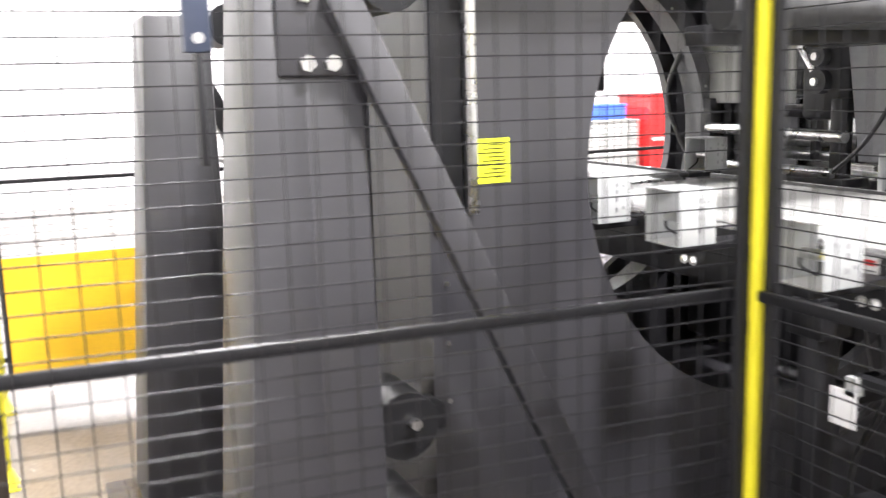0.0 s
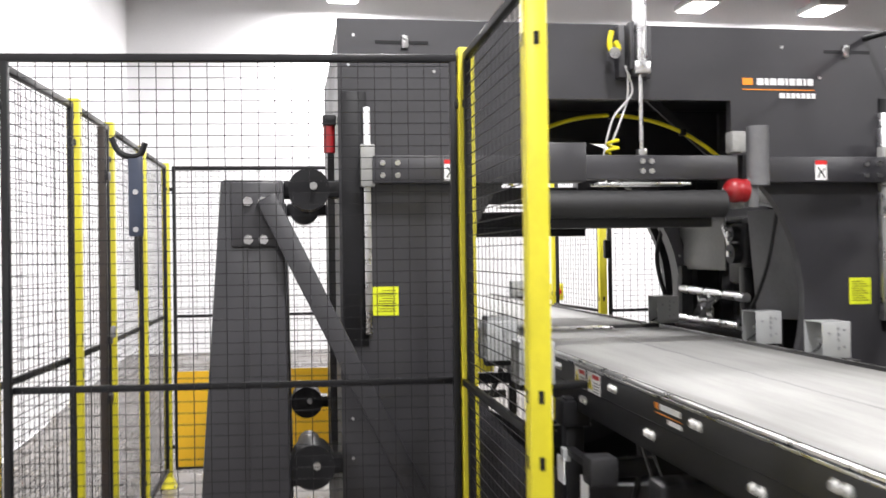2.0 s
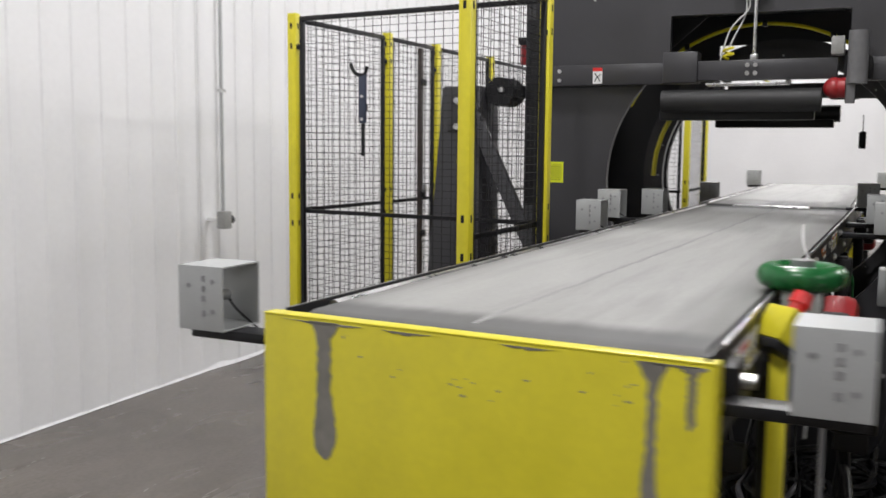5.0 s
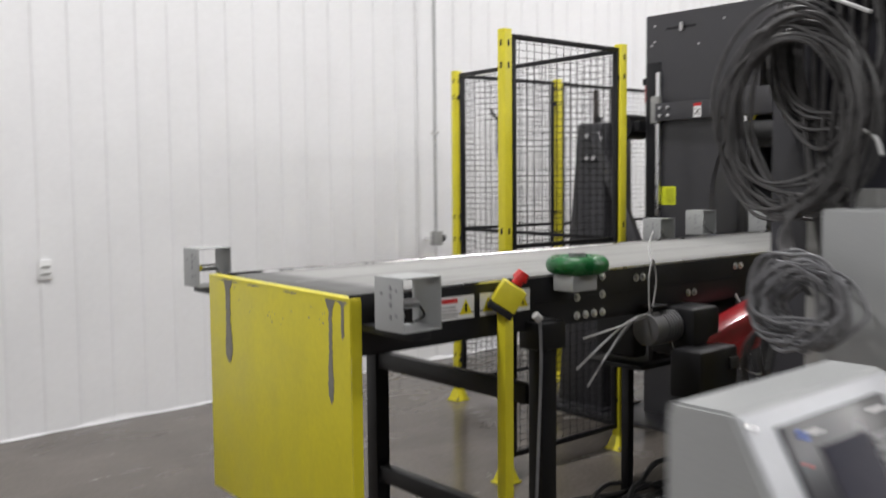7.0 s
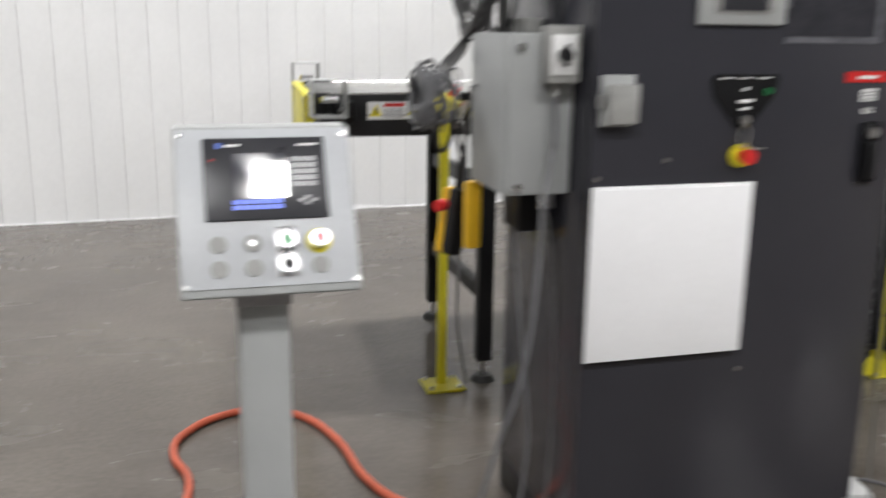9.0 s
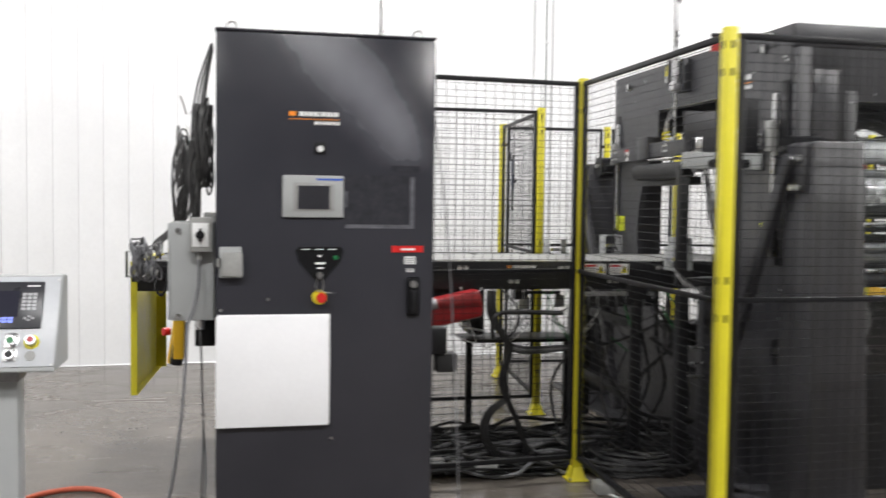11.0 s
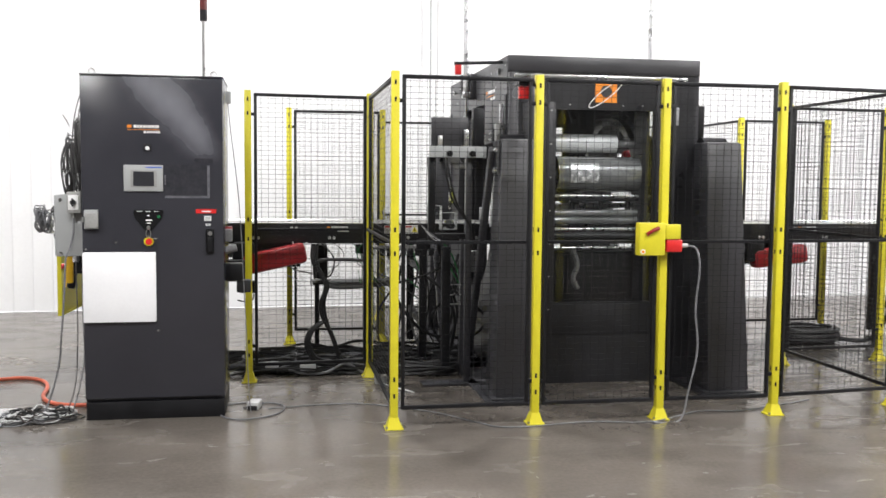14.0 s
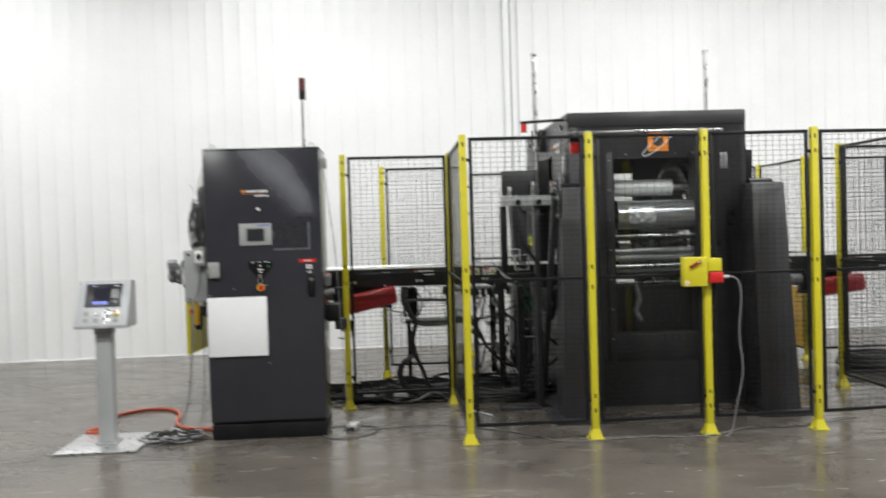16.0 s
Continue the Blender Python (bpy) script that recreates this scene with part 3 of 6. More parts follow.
FRAMEBLACK = mat("black_frame_enamel", (0.0125, 0.0125, 0.014), 0.36, var=0.25, scale=4, bump=0.1, fine=300, spec=0.4, dirt=(0.03, 0.03, 0.03), dirt_amount=0.3)
RINGGREY = mat("grey_ring_paint", (0.085, 0.085, 0.09), 0.35, var=0.15, scale=6)
DOORBLACK = mat("black_door_enamel", (0.02, 0.02, 0.0225), 0.34, var=0.2, scale=3, bump=0.1, fine=350, dirt=(0.024, 0.024, 0.025), dirt_amount=0.4)
MOTORGREY = mat("grey_motor_paint", (0.13, 0.13, 0.135), 0.4, var=0.1)
machine = thing("wrapping_machine", "charcoal ring stretch-wrapping machine with an open ring over the conveyor", "machine", (3.97, 0, 0))


def hole_outline():
    pts = []
    for k in range(49):
        t = radians(55 - k * 290 / 48)
        pts.append((0.70 * math.cos(t), RING_Z + 0.70 * math.sin(t)))
    pts = pts[::-1]
    # pts runs from 125 degrees round the bottom to 55 degrees; close it over the top opening
    return pts


def end_plate(x0, x1, name):
    bm = B()
    outer = [(-MY, 0.0), (MY, 0.0), (MY, MZ), (-MY, MZ)]
    hole = hole_outline()
    # hole runs from the left end of the top opening round the bottom to the right end
    hole = hole + [(0.40, 2.085), (-0.40, 2.085)] if hole[-1][0] > 0 else hole + [(-0.40, 2.085), (0.40, 2.085)]
    plate_with_hole(bm, outer, hole, "x", x0, x1)
    return part(name, bm, MACHINE, machine)


end_plate(MX0, MX0 + 0.04, "infeed_plate")
end_plate(MX1 - 0.04, MX1, "outfeed_plate")
part("top_cover", bx(MX0 + 0.004, MX1 - 0.004, -MY - 0.018, MY - 0.004, MZ - 0.11, MZ + 0.003, 0.003), MACHINE, machine)
bm = B()
plate_with_hole(bm, [(MX0 + 0.04, 0.0), (MX1 - 0.04, 0.0), (MX1 - 0.04, MZ - 0.11), (MX0 + 0.04, MZ - 0.11)], [(3.60, 0.60), (4.34, 0.60), (4.34, 2.0), (3.60, 2.0)], "y", MY - 0.03, MY)
part("rear_plate", bm, MACHINE, machine)
for xs_ in (2.98, 4.52):
    part("floor_skid", bx(xs_, xs_ + 0.43, -1.78, 1.78, 0.0, 0.018, 0.003), MACHINE, machine)
bm = B()
plate_with_hole(bm, [(MX0 + 0.04, 0.0), (MX1 - 0.04, 0.0), (MX1 - 0.04, MZ - 0.11), (MX0 + 0.04, MZ - 0.11)], [(3.60, 0.60), (4.34, 0.60), (4.34, 2.0), (3.60, 2.0)], "y", -MY - 0.01, -MY + 0.02)
part("front_plate", bm, DOORBLACK, machine)

part("hinge_post", bx(MX0 + 0.002, MX0 + 0.07, -MY - 0.06, -MY - 0.012, 0.1, MZ - 0.12, 0.004), MACHINE, machine)
BOLT = mesh_of("bolt_head", cy((0, 0, 0), (0, 0, 0.008), 0.011, 6), STEEL)
ZINC = mat("bright_zinc_bolt", (0.62, 0.62, 0.6), 0.28, 0.35, var=0.08)
bm = B()
cyl(bm, (0, 0, 0), (0, 0, 0.003), 0.013, 12)
cyl(bm, (0, 0, 0.003), (0, 0, 0.01), 0.0105, 8, 0.0075)
ZINCBOLT = mesh_of("zinc_bolt", bm, ZINC)
SCREW = mesh_of("screw_head", cy((0, 0, 0), (0, 0, 0.004), 0.006, 8), STEEL)


def fix(parent, at, axis, mesh=None, name="bolt"):
    """A bolt or screw head on a face; axis is the way it points."""
    ob = new(name, mesh or BOLT)
    ob.parent = parent
    q = Vector(axis).to_track_quat("Z", "Y").to_matrix().to_4x4()
    ob.matrix_basis = Matrix.Translation(Vector(at) - root_of(parent).location) @ q
    return ob


ring = B()
annulus(ring, (0, 0, RING_Z), 0.675, 0.74, 4.40, 4.45)
ring = part("ring", ring, RINGGREY, machine, "mid grey steel wrapping ring")
bm = B()
annulus(bm, (0, 0, RING_Z), 0.70, 0.80, 4.45, 4.55)
part("ring_drum", bm, RINGGREY, ring)
for k in range(24):
    t = math.tau * k / 24
    fix(ring, (4.40, 0.70 * math.cos(t), RING_Z + 0.70 * math.sin(t)), (-1, 0, 0), SCREW, "screw")
# yellow air hose over the ring and a short length on its flank
part("air_hose", tb([(3.5, 0.74 * math.cos(radians(a)), 1.322 + 0.74 * math.sin(radians(a))) for a in range(28, 150, 8)], 0.009, 8, 3), YHOSE, machine, "yellow air hose")
part("air_hose", tb([(4.2, 0.68 * math.cos(radians(a)), RING_Z + 0.68 * math.sin(radians(a))) for a in range(0, 34, 8)], 0.014, 8, 3), YHOSE, machine, "yellow air hose")
for a in (60, 90, 115):
    part("hose_clip", bx(3.485, 3.515, 0.74 * math.cos(radians(a)) - 0.012, 0.74 * math.cos(radians(a)) + 0.012, 1.322 + 0.74 * math.sin(radians(a)) - 0.014, 1.322 + 0.74 * math.sin(radians(a)) + 0.014, 0.003), BLACK, machine)
# inner braces that show through the top opening
for s in (-1, 1):
    part("inner_brace", tb([(3.9, s * 0.28, 2.24), (3.9, s * 0.62, 1.95)], 0.025, 4, smooth=False), MACHINE, machine)
part("inner_deck", bx(MX0 + 0.05, MX1 - 0.05, -0.9, 0.9, 0.26, 0.30), MACHINE, machine)
part("inner_wall", bx(4.30, 4.33, -1.1, -0.86, 0.3, 2.2), MACHINE, machine)

for sx, face in ((-1, MX0), (1, MX1)):
    o = (sx, 0, 0)
    for s in (-1, 1):
        # guide rails with sliding blocks
        ya = s * 1.037
        x0, x1 = sorted((face, face + sx * 0.012))
        part("rail_backing", bx(*sorted((face, face + sx * 0.006)), min(ya, s * 1.13), max(ya, s * 1.13), 1.16, 2.1, 0.001), BLACK, machine)
        part("guide_rail", bx(*sorted((face + sx * 0.006, face + sx * 0.03)), ya - 0.013, ya + 0.013, 1.205, 2.04, 0.003), ALU, machine, "bright aluminium guide rail")
        part("slide_block", bx(*sorted((face + sx * 0.02, face + sx * 0.062)), ya - 0.026, ya + 0.026, 1.745, 1.90, 0.004), PLATE, machine, "grey slide block")
        for k in range(11):
            fix(machine, (face, s * 1.10, 0.75 + 0.145 * k), o, SCREW, "screw")
        for k, (yy, zz) in enumerate(((1.08, 2.31), (0.62, 2.30), (1.08, 2.22), (0.78, 2.18))):
            fix(machine, (face, s * yy, zz), o, SCREW, "screw")
        part("plate_slot", bx(*sorted((face - sx * 0.002, face + sx * 0.0015)), *sorted((s * 0.80, s * 1.0)), 2.278, 2.292), BLACK, machine)
        latch = part("slot_latch", bx(*sorted((face, face + sx * 0.018)), s * 0.889 - 0.013, s * 0.889 + 0.013, 2.262, 2.312, 0.004), STEEL, machine, "small bright latch")
        part("latch_screw", cy((face + sx * 0.018, s * 0.889, 2.30), (face + sx * 0.026, s * 0.889, 2.30), 0.007, 8), STEEL, latch)
        part("side_beam", bx(*sorted((face + sx * 0.03, face + sx * 0.075)), *sorted((s * 0.385, s * 1.02)), 1.757, 1.857, 0.003), MACHINE, machine)
        for dy in (0.93, 0.985):
            for dz in (1.785, 1.83):
                fix(machine, (face + sx * 0.075, s * dy, dz), o)
        lab = part("warning_sign", bx(*sorted((face + sx * 0.075, face + sx * 0.077)), s * 0.735 - 0.024, s * 0.735 + 0.024, 1.765, 1.842), WHITE, machine, "white and red warning sticker")
        part("sign_band", bx(*sorted((face + sx * 0.077, face + sx * 0.0782)), s * 0.735 - 0.024, s * 0.735 + 0.024, 1.826, 1.842), BRIGHTRED, lab)
        bm = B()
        tube(bm, [(face + sx * 0.0782, s * 0.735 - 0.014, 1.775), (face + sx * 0.0782, s * 0.735, 1.80), (face + sx * 0.0782, s * 0.735 + 0.014, 1.776)], 0.003, 4, smooth=False)
        tube(bm, [(face + sx * 0.0782, s * 0.735 - 0.015, 1.812), (face + sx * 0.0782, s * 0.735, 1.795), (face + sx * 0.0782, s * 0.735 + 0.013, 1.816)], 0.003, 4, smooth=False)
        part("sign_figure", bm, BLACK, lab)
        ya2 = 0.925 if s > 0 else 0.895
        tag = part("notice_label", bx(*sorted((face, face + sx * 0.002)), *sorted((s * ya2, s * (ya2 + 0.095))), 1.272, 1.378), LIME, machine, "fluorescent yellow notice label")
        for k in range(9):
            part("print_line", bx(*sorted((face + sx * 0.002, face + sx * 0.003)), *sorted((s * (ya2 + 0.01), s * (ya2 + 0.085 - 0.012 * (k % 3)))), 1.286 + 0.0095 * k, 1.2885 + 0.0095 * k), BLACK, tag)
    # lift beam across the opening, with its end box
    part("lift_beam", bx(*sorted((face + sx * 0.075, face + sx * 0.135)), -0.36, 0.36, 1.765, 1.855, 0.004), MACHINE, machine)
    part("beam_end", bx(*sorted((face + sx * 0.05, face + sx * 0.15)), *sorted((-sx * 0.24, -sx * 0.40)), 1.755, 1.90, 0.006), MACHINE, machine)
    for dy in (-0.035, 0.0):
        for dz in (1.795, 1.832):
            fix(machine, (face + sx * 0.135, dy + 0.02, dz), o)
    # press roller below the beam
    part("press_roller", cy((face + sx * 0.13, -0.30, 1.672), (face + sx * 0.13, 0.40, 1.672), 0.052, 24), RUBBER, machine, "black rubber press roller")
    part("roller_tray", bx(*sorted((face + sx * 0.02, face + sx * 0.10)), -0.27, 0.42, 1.585, 1.635, 0.006), BLACK, machine)
    # bright strip drawn for the slot of light between beam and roller
    part("light_slot_strip", bx(*sorted((face + sx * 0.06, face + sx * 0.16)), -0.16, 0.20, 1.742, 1.752, 0.002), ALU, machine, "bright strip standing in for a slot of light")
    # air cylinder and rod
    xc = face - 0.075 if sx < 0 else face + 0.075
    cylinder = part("air_cylinder", cy((xc, 0, 2.20), (xc, 0, 3.03), 0.026, 20), ALU, machine, "bright aluminium air cylinder")
    part("cylinder_cap", cy((xc, 0, 3.03), (xc, 0, 3.065), 0.031, 20), STEEL, cylinder)
    part("cylinder_head", bx(xc - 0.032, xc + 0.032, -0.032, 0.032, 2.165, 2.215, 0.006), ALU, cylinder)
    part("piston_rod", cy((xc, 0, 1.86), (xc, 0, 2.17), 0.0085, 12), STEEL, cylinder)
    part("rod_clevis", bx(xc - 0.016, xc + 0.016, -0.016, 0.016, 1.855, 1.885, 0.003), STEEL, cylinder)
    part("cylinder_bracket", bx(*sorted((face, face + sx * 0.05)), -0.055, 0.075, 2.16, 2.36, 0.003), MACHINE, machine)
    part("bracket_lug", bx(*sorted((face + sx * 0.05, face + sx * 0.11)), 0.035, 0.052, 2.18, 2.36, 0.002), MACHINE, machine)
    # safety hook and valve in yellow
    part("safety_hook", tb([(xc, 0.11, 2.33), (xc, 0.12, 2.28), (xc, 0.105, 2.24), (xc, 0.085, 2.265), (xc, 0.10, 2.29)], 0.011, 8, 5), YHOSE, machine, "yellow safety hook")
    part("hook_eye", cy((xc - 0.012, 0.103, 2.245), (xc + 0.012, 0.103, 2.245), 0.022, 16), STEEL, machine)
    part("air_line", tb([(xc, 0.05, 2.2), (xc + 0.02, 0.045, 2.08), (xc, 0.09, 1.97), (xc, 0.12, 1.90)], 0.004, 6, 6), PALECABLE, machine)
    part("air_line", tb([(xc, 0.06, 2.2), (xc + 0.01, 0.03, 2.1), (xc, 0.11, 2.0), (xc, 0.15, 1.86)], 0.004, 6, 6), PALECABLE, machine)
    part("valve_coil", tb([(xc + 0.022 * math.cos(a * 0.9), 0.115 + 0.022 * math.sin(a * 0.9), 1.868 + 0.004 * a) for a in range(14)], 0.006, 6, 3), YHOSE, machine, "coiled yellow air line")
    # red-capped motor at one end of the beam
    s = sx if sx < 0 else 1
    ym = -0.385 if sx < 0 else 0.385
    k = 1 if sx < 0 else -1
    bm = B()
    ball(bm, (xc - 0.05, ym + k * 0.035, 1.722), 0.047, 1, 1, 1, 20)
    cyl(bm, (xc - 0.05, ym + k * 0.035, 1.722), (xc - 0.05, ym - k * 0.01, 1.722), 0.044, 20)
    part("motor_cap", bm, RED, machine, "red domed cap")
    part("junction_box", bx(xc - 0.08, xc - 0.015, *sorted((ym, ym + k * 0.055)), 1.865, 1.945, 0.006), PLATE, machine)
    part("lift_motor", cy((xc - 0.06, ym - k * 0.055, 1.74), (xc - 0.06, ym - k * 0.055, 1.965), 0.042, 20), MOTORGREY, machine)
    part("motor_foot", bx(xc - 0.075, xc - 0.03, *sorted((ym - k * 0.01, ym - k * 0.05)), 1.655, 1.77, 0.004), MOTORGREY, machine)
    part("motor_bracket", bx(*sorted((face + sx * 0.05, face + sx * 0.12)), *sorted((ym, ym - k * 0.11)), 1.76, 1.86, 0.003), BLACK, machine)
word_bars(machine, (MX0 - 0.001, -0.45, 2.148), (0, -1, 0), (0, 0, 1), (-1, 0, 0), 0.027)
word_bars(machine, (MX1 + 0.001, 0.45, 2.148), (0, 1, 0), (0, 0, 1), (1, 0, 0), 0.027)

# film carriage inside the ring, with its rollers lying along the conveyor
carriage = thing("film_carriage", "grey film carriage with bright rollers inside the wrapping ring", "film carriage", (4.0, -0.70, 1.15))
part("cover_plate", bx(3.93, 4.52, -0.712, -0.700, 1.40, 1.655, 0.006), PLATE, carriage, "grey cover plate")
part("cover_lip", bx(3.93, 4.52, -0.70, -0.66, 1.645, 1.655, 0.002), GREYBOX, carriage)
# curved dark guard at the infeed end
bm = B()
front, back = [], []
for k in range(13):
    t = k / 12
    z = 1.20 + 0.47 * t
    bulge = 0.05 * math.sin(math.pi * t)
    front.append((z, bulge))
rows_ = []
for z, bulge in front:
    rows_.append([bm.verts.new((x, -0.70 - 0.11 * u * u + d, z)) for d in (0.0, -0.008) for u, x in ((0, 3.70 - 0.16 * (1.67 - z)), (0.4, 3.56 - bulge), (0.8, 3.43 - bulge), (1.2, 3.32 - bulge * 0.8))])
for a, b in zip(rows_, rows_[1:]):
    for k in range(3):
        bm.faces.new((a[k], a[k + 1], b[k + 1], b[k]))
        bm.faces.new((a[k + 5], a[k + 4], b[k + 4], b[k + 5]))
    bm.faces.new((a[0], b[0], b[4], a[4]))
    bm.faces.new((a[7], b[7], b[3], a[3]))
for a in (rows_[0], rows_[-1]):
    for k in range(3):
        bm.faces.new((a[k], a[k + 1], a[k + 5], a[k + 4]))
part("curved_guard", bm, mat("slate_guard_paint", (0.14, 0.141, 0.148), 0.35, var=0.1), carriage, "slate grey curved guard")
part("guard_lip", bx(-0.10, 0.10, -0.012, 0.012, -0.006, 0.006, 0.003, m=pose(3.50, -0.70, 1.685, 0, -10, 0)), GREYBOX, carriage)
part("drive_housing", bx(3.72, 3.90, -0.80, -0.70, 1.34, 1.62, 0.02), BLACK, carriage)
for z, r in ((1.57, 0.035), (1.48, 0.045)):
    part("belt_pulley", cy((3.80, -0.70, z), (3.80, -0.665, z), r, 20), CASTING, carriage)
    part("pulley_hub", cy((3.80, -0.664, z), (3.80, -0.65, z), 0.014, 12), STEEL, carriage)
part("drive_link", bx(-0.014, 0.014, -0.006, 0.006, -0.08, 0.08, 0.004, m=pose(3.84, -0.672, 1.55, 0, 35, 0)), STEEL, carriage)
part("carriage_base", bx(3.66, 4.50, -0.80, -0.66, 1.10, 1.135, 0.004), BLACK, carriage)
part("lower_post", bx(4.36, 4.42, -0.73, -0.67, 1.135, 1.42, 0.004), CASTING, carriage)
part("lower_post", bx(3.68, 3.73, -0.73, -0.67, 1.135, 1.42, 0.004), BLACK, carriage)
part("film_roller", cy((3.66, -0.67, 1.285), (4.38, -0.68, 1.30), 0.021, 18), ALU, carriage, "bright film roller")
part("film_roller", cy((3.70, -0.66, 1.155), (4.36, -0.66, 1.155), 0.018, 18), ALU, carriage, "bright film roller")
random.seed(13)
bm = B()
n = 10
web = []
for k in range(n + 1):
    t = k / n
    w = 0.17 - 0.30 * t * (1 - t) - 0.02 * t
    web.append([bm.verts.new((4.02 + w * (j / 4 - 0.5) * 2 + 0.05 * t, -0.655 + 0.012 * math.sin(j * 2.2 + 4 * t) + random.uniform(-0.005, 0.005), 1.285 - 0.135 * t)) for j in range(9)])
    for j, v in enumerate(web[-1]):
        v.co.x = 4.02 + w * (j / 4 - 1) + 0.06 * t
for a, b in zip(web, web[1:]):
    for j in range(8):
        bm.faces.new((a[j], a[j + 1], b[j + 1], b[j]))
ext = bmesh.ops.extrude_face_region(bm, geom=list(bm.faces))
bmesh.ops.translate(bm, vec=(0, -0.002, 0), verts=[q for q in ext["geom"] if isinstance(q, bmesh.types.BMVert)])
part("film_web", bm, SILVERFILM, carriage, "gathered clear film")
part("carriage_cable", tb([(4.45, -0.62, 1.66), (4.56, -0.62, 1.50), (4.58, -0.64, 1.36), (4.50, -0.66, 1.2)], 0.012, 8), CABLE, carriage)
part("carriage_cable", tb([(3.42, -0.69, 1.66), (3.46, -0.67, 1.45), (3.56, -0.66, 1.28), (3.70, -0.66, 1.16)], 0.008, 8), CABLE, carriage)

# film rolls seen through the front window
roll = thing("film_roll", "large roll of clear stretch film on a spindle inside the machine", "film roll", (4.0, -0.92, 1.54), "film rolls")
part("film", cy((3.66, -0.92, 1.54), (4.46, -0.92, 1.54), 0.13, 40), SILVERFILM, roll, "wound glossy film")
part("core", cy((3.62, -0.92, 1.54), (4.49, -0.92, 1.54), 0.038, 18), DULLSTEEL, roll)
bm = B()
rows_ = []
for k in range(7):
    a = radians(-30 + 11 * k)
    rows_.append([bm.verts.new((x, -0.92 - r * math.cos(a), 1.54 + r * math.sin(a))) for r in (0.1312, 0.1325) for x in (3.75, 3.965)])
for a, b in zip(rows_, rows_[1:]):
    bm.faces.new((a[0], a[1], b[1], b[0]))
    bm.faces.new((a[2], b[2], b[3], a[3]))
part("roll_label", bm, LABELFOIL, roll, "creased white roll label")
roll = thing("film_roll", "white film roll with a bare core above the larger roll", "film roll", (3.95, -0.86, 1.77), "film rolls")
part("film", cy((3.66, -0.86, 1.77), (4.15, -0.86, 1.77), 0.07, 32), ACRYLIC_WHITE, roll)
part("core", cy((3.64, -0.86, 1.77), (4.36, -0.86, 1.77), 0.026, 16), DULLSTEEL, roll)
rig = thing("film_rack", "black steel rack with bright rollers holding the film rolls", "film rack", (4.0, -0.8, 0.3))
for x in (3.63, 4.50):
    part("side_arm", bx(x - 0.012, x + 0.012, -0.99, -0.82, 0.31, 1.86, 0.004), BLACK, rig)
part("bright_bar", cy((3.64, -0.98, 1.375), (4.49, -0.98, 1.375), 0.011, 14), ALU, rig)
part("dark_bar", bx(3.64, 4.49, -0.98, -0.95, 1.335, 1.362, 0.003), BLACK, rig)
for k, (z, r, mm) in enumerate(((1.245, 0.03, SILVERFILM), (1.19, 0.03, SILVERFILM), (1.125, 0.013, ALU), (1.075, 0.032, CASTING), (0.985, 0.009, ALU))):
    part("guide_roller", cy((3.64, -0.95, z), (4.49, -0.95, z), r, 16), mm, rig)
for x in (3.80, 4.02, 4.24, 4.40):
    part("link_arm", bx(x - 0.016, x + 0.016, -0.94, -0.90, 1.17, 1.35, 0.004), BLACK, rig)
part("paper_note", bx(4.30, 4.42, -0.995, -0.99, 1.07, 1.25), WHITE, rig, "white paper note")
for k in range(8):
    part("print_line", bx(4.315, 4.40 - 0.012 * (k % 3), -0.9965, -0.995, 1.085 + 0.019 * k, 1.09 + 0.019 * k), DULLSTEEL, rig)
part("lower_box", bx(3.66, 4.47, -0.9, -0.66, 0.40, 0.96, 0.01), BLACK, rig)
part("loose_film", tb([(3.80, -0.97, 0.97), (3.83, -0.98, 0.86), (3.80, -0.98, 0.76), (3.84, -0.97, 0.68)], 0.02, 10, 6), SILVERFILM, rig, "torn hanging film")

# front plate dressing: window pane, trim, badge and screws
yf = -MY - 0.01
front = yf
part("window_pane", bx(3.59, 4.35, yf + 0.012, yf + 0.016, 0.59, 2.01), ACRYLIC, machine, "clear acrylic window pane").visible_shadow = False
part("hatch_cover", bx(3.345, 3.485, yf - 0.006, yf, 1.80, 2.15, 0.002), mat("scuffed_grey_hatch", (0.055, 0.055, 0.06), 0.3, var=0.35, scale=5), machine, "scuffed grey hatch cover")
part("door_skirt", bx(3.52, 4.42, yf - 0.006, yf, 0.36, 0.585, 0.002), DOORBLACK, machine)
for x in (3.56, 4.38):
    part("door_stile", bx(x - 0.03, x + 0.03, yf - 0.008, yf, 0.36, 2.05, 0.002), DOORBLACK, machine)
    for k in range(7):
        fix(machine, (x, yf - 0.008, 0.55 + 0.24 * k), (0, -1, 0), SCREW, "screw")
for x in (3.7, 3.9, 4.1, 4.25):
    fix(machine, (x, yf, 2.035), (0, -1, 0), SCREW, "screw")
badge = part("badge", bx(3.885, 4.05, yf - 0.003, yf - 0.0005, 2.055, 2.21), ORANGE, machine, "orange square badge with a dark disc")
part("badge_disc", cy((3.968, yf - 0.005, 2.135), (3.968, yf - 0.002, 2.135), 0.042, 24), MACHINE, badge)
bm = B()
tube(bm, [(3.965 + 0.155 * math.cos(a) * 0.80 - 0.034 * math.sin(a) * 0.60, yf - 0.006, 2.115 + 0.155 * math.cos(a) * 0.62 + 0.034 * math.sin(a) * 0.80) for a in [math.tau * k / 28 for k in range(28)]], 0.0042, 6, 1, True)
part("badge_orbit", bm, WHITE, badge)
part("pivot_plate", bx(4.47, 4.53, yf - 0.01, yf, 1.90, 2.03, 0.003), DULLSTEEL, machine)
for z in (1.93, 1.96, 2.0):
    fix(machine, (4.49, yf - 0.01, z), (0, -1, 0))
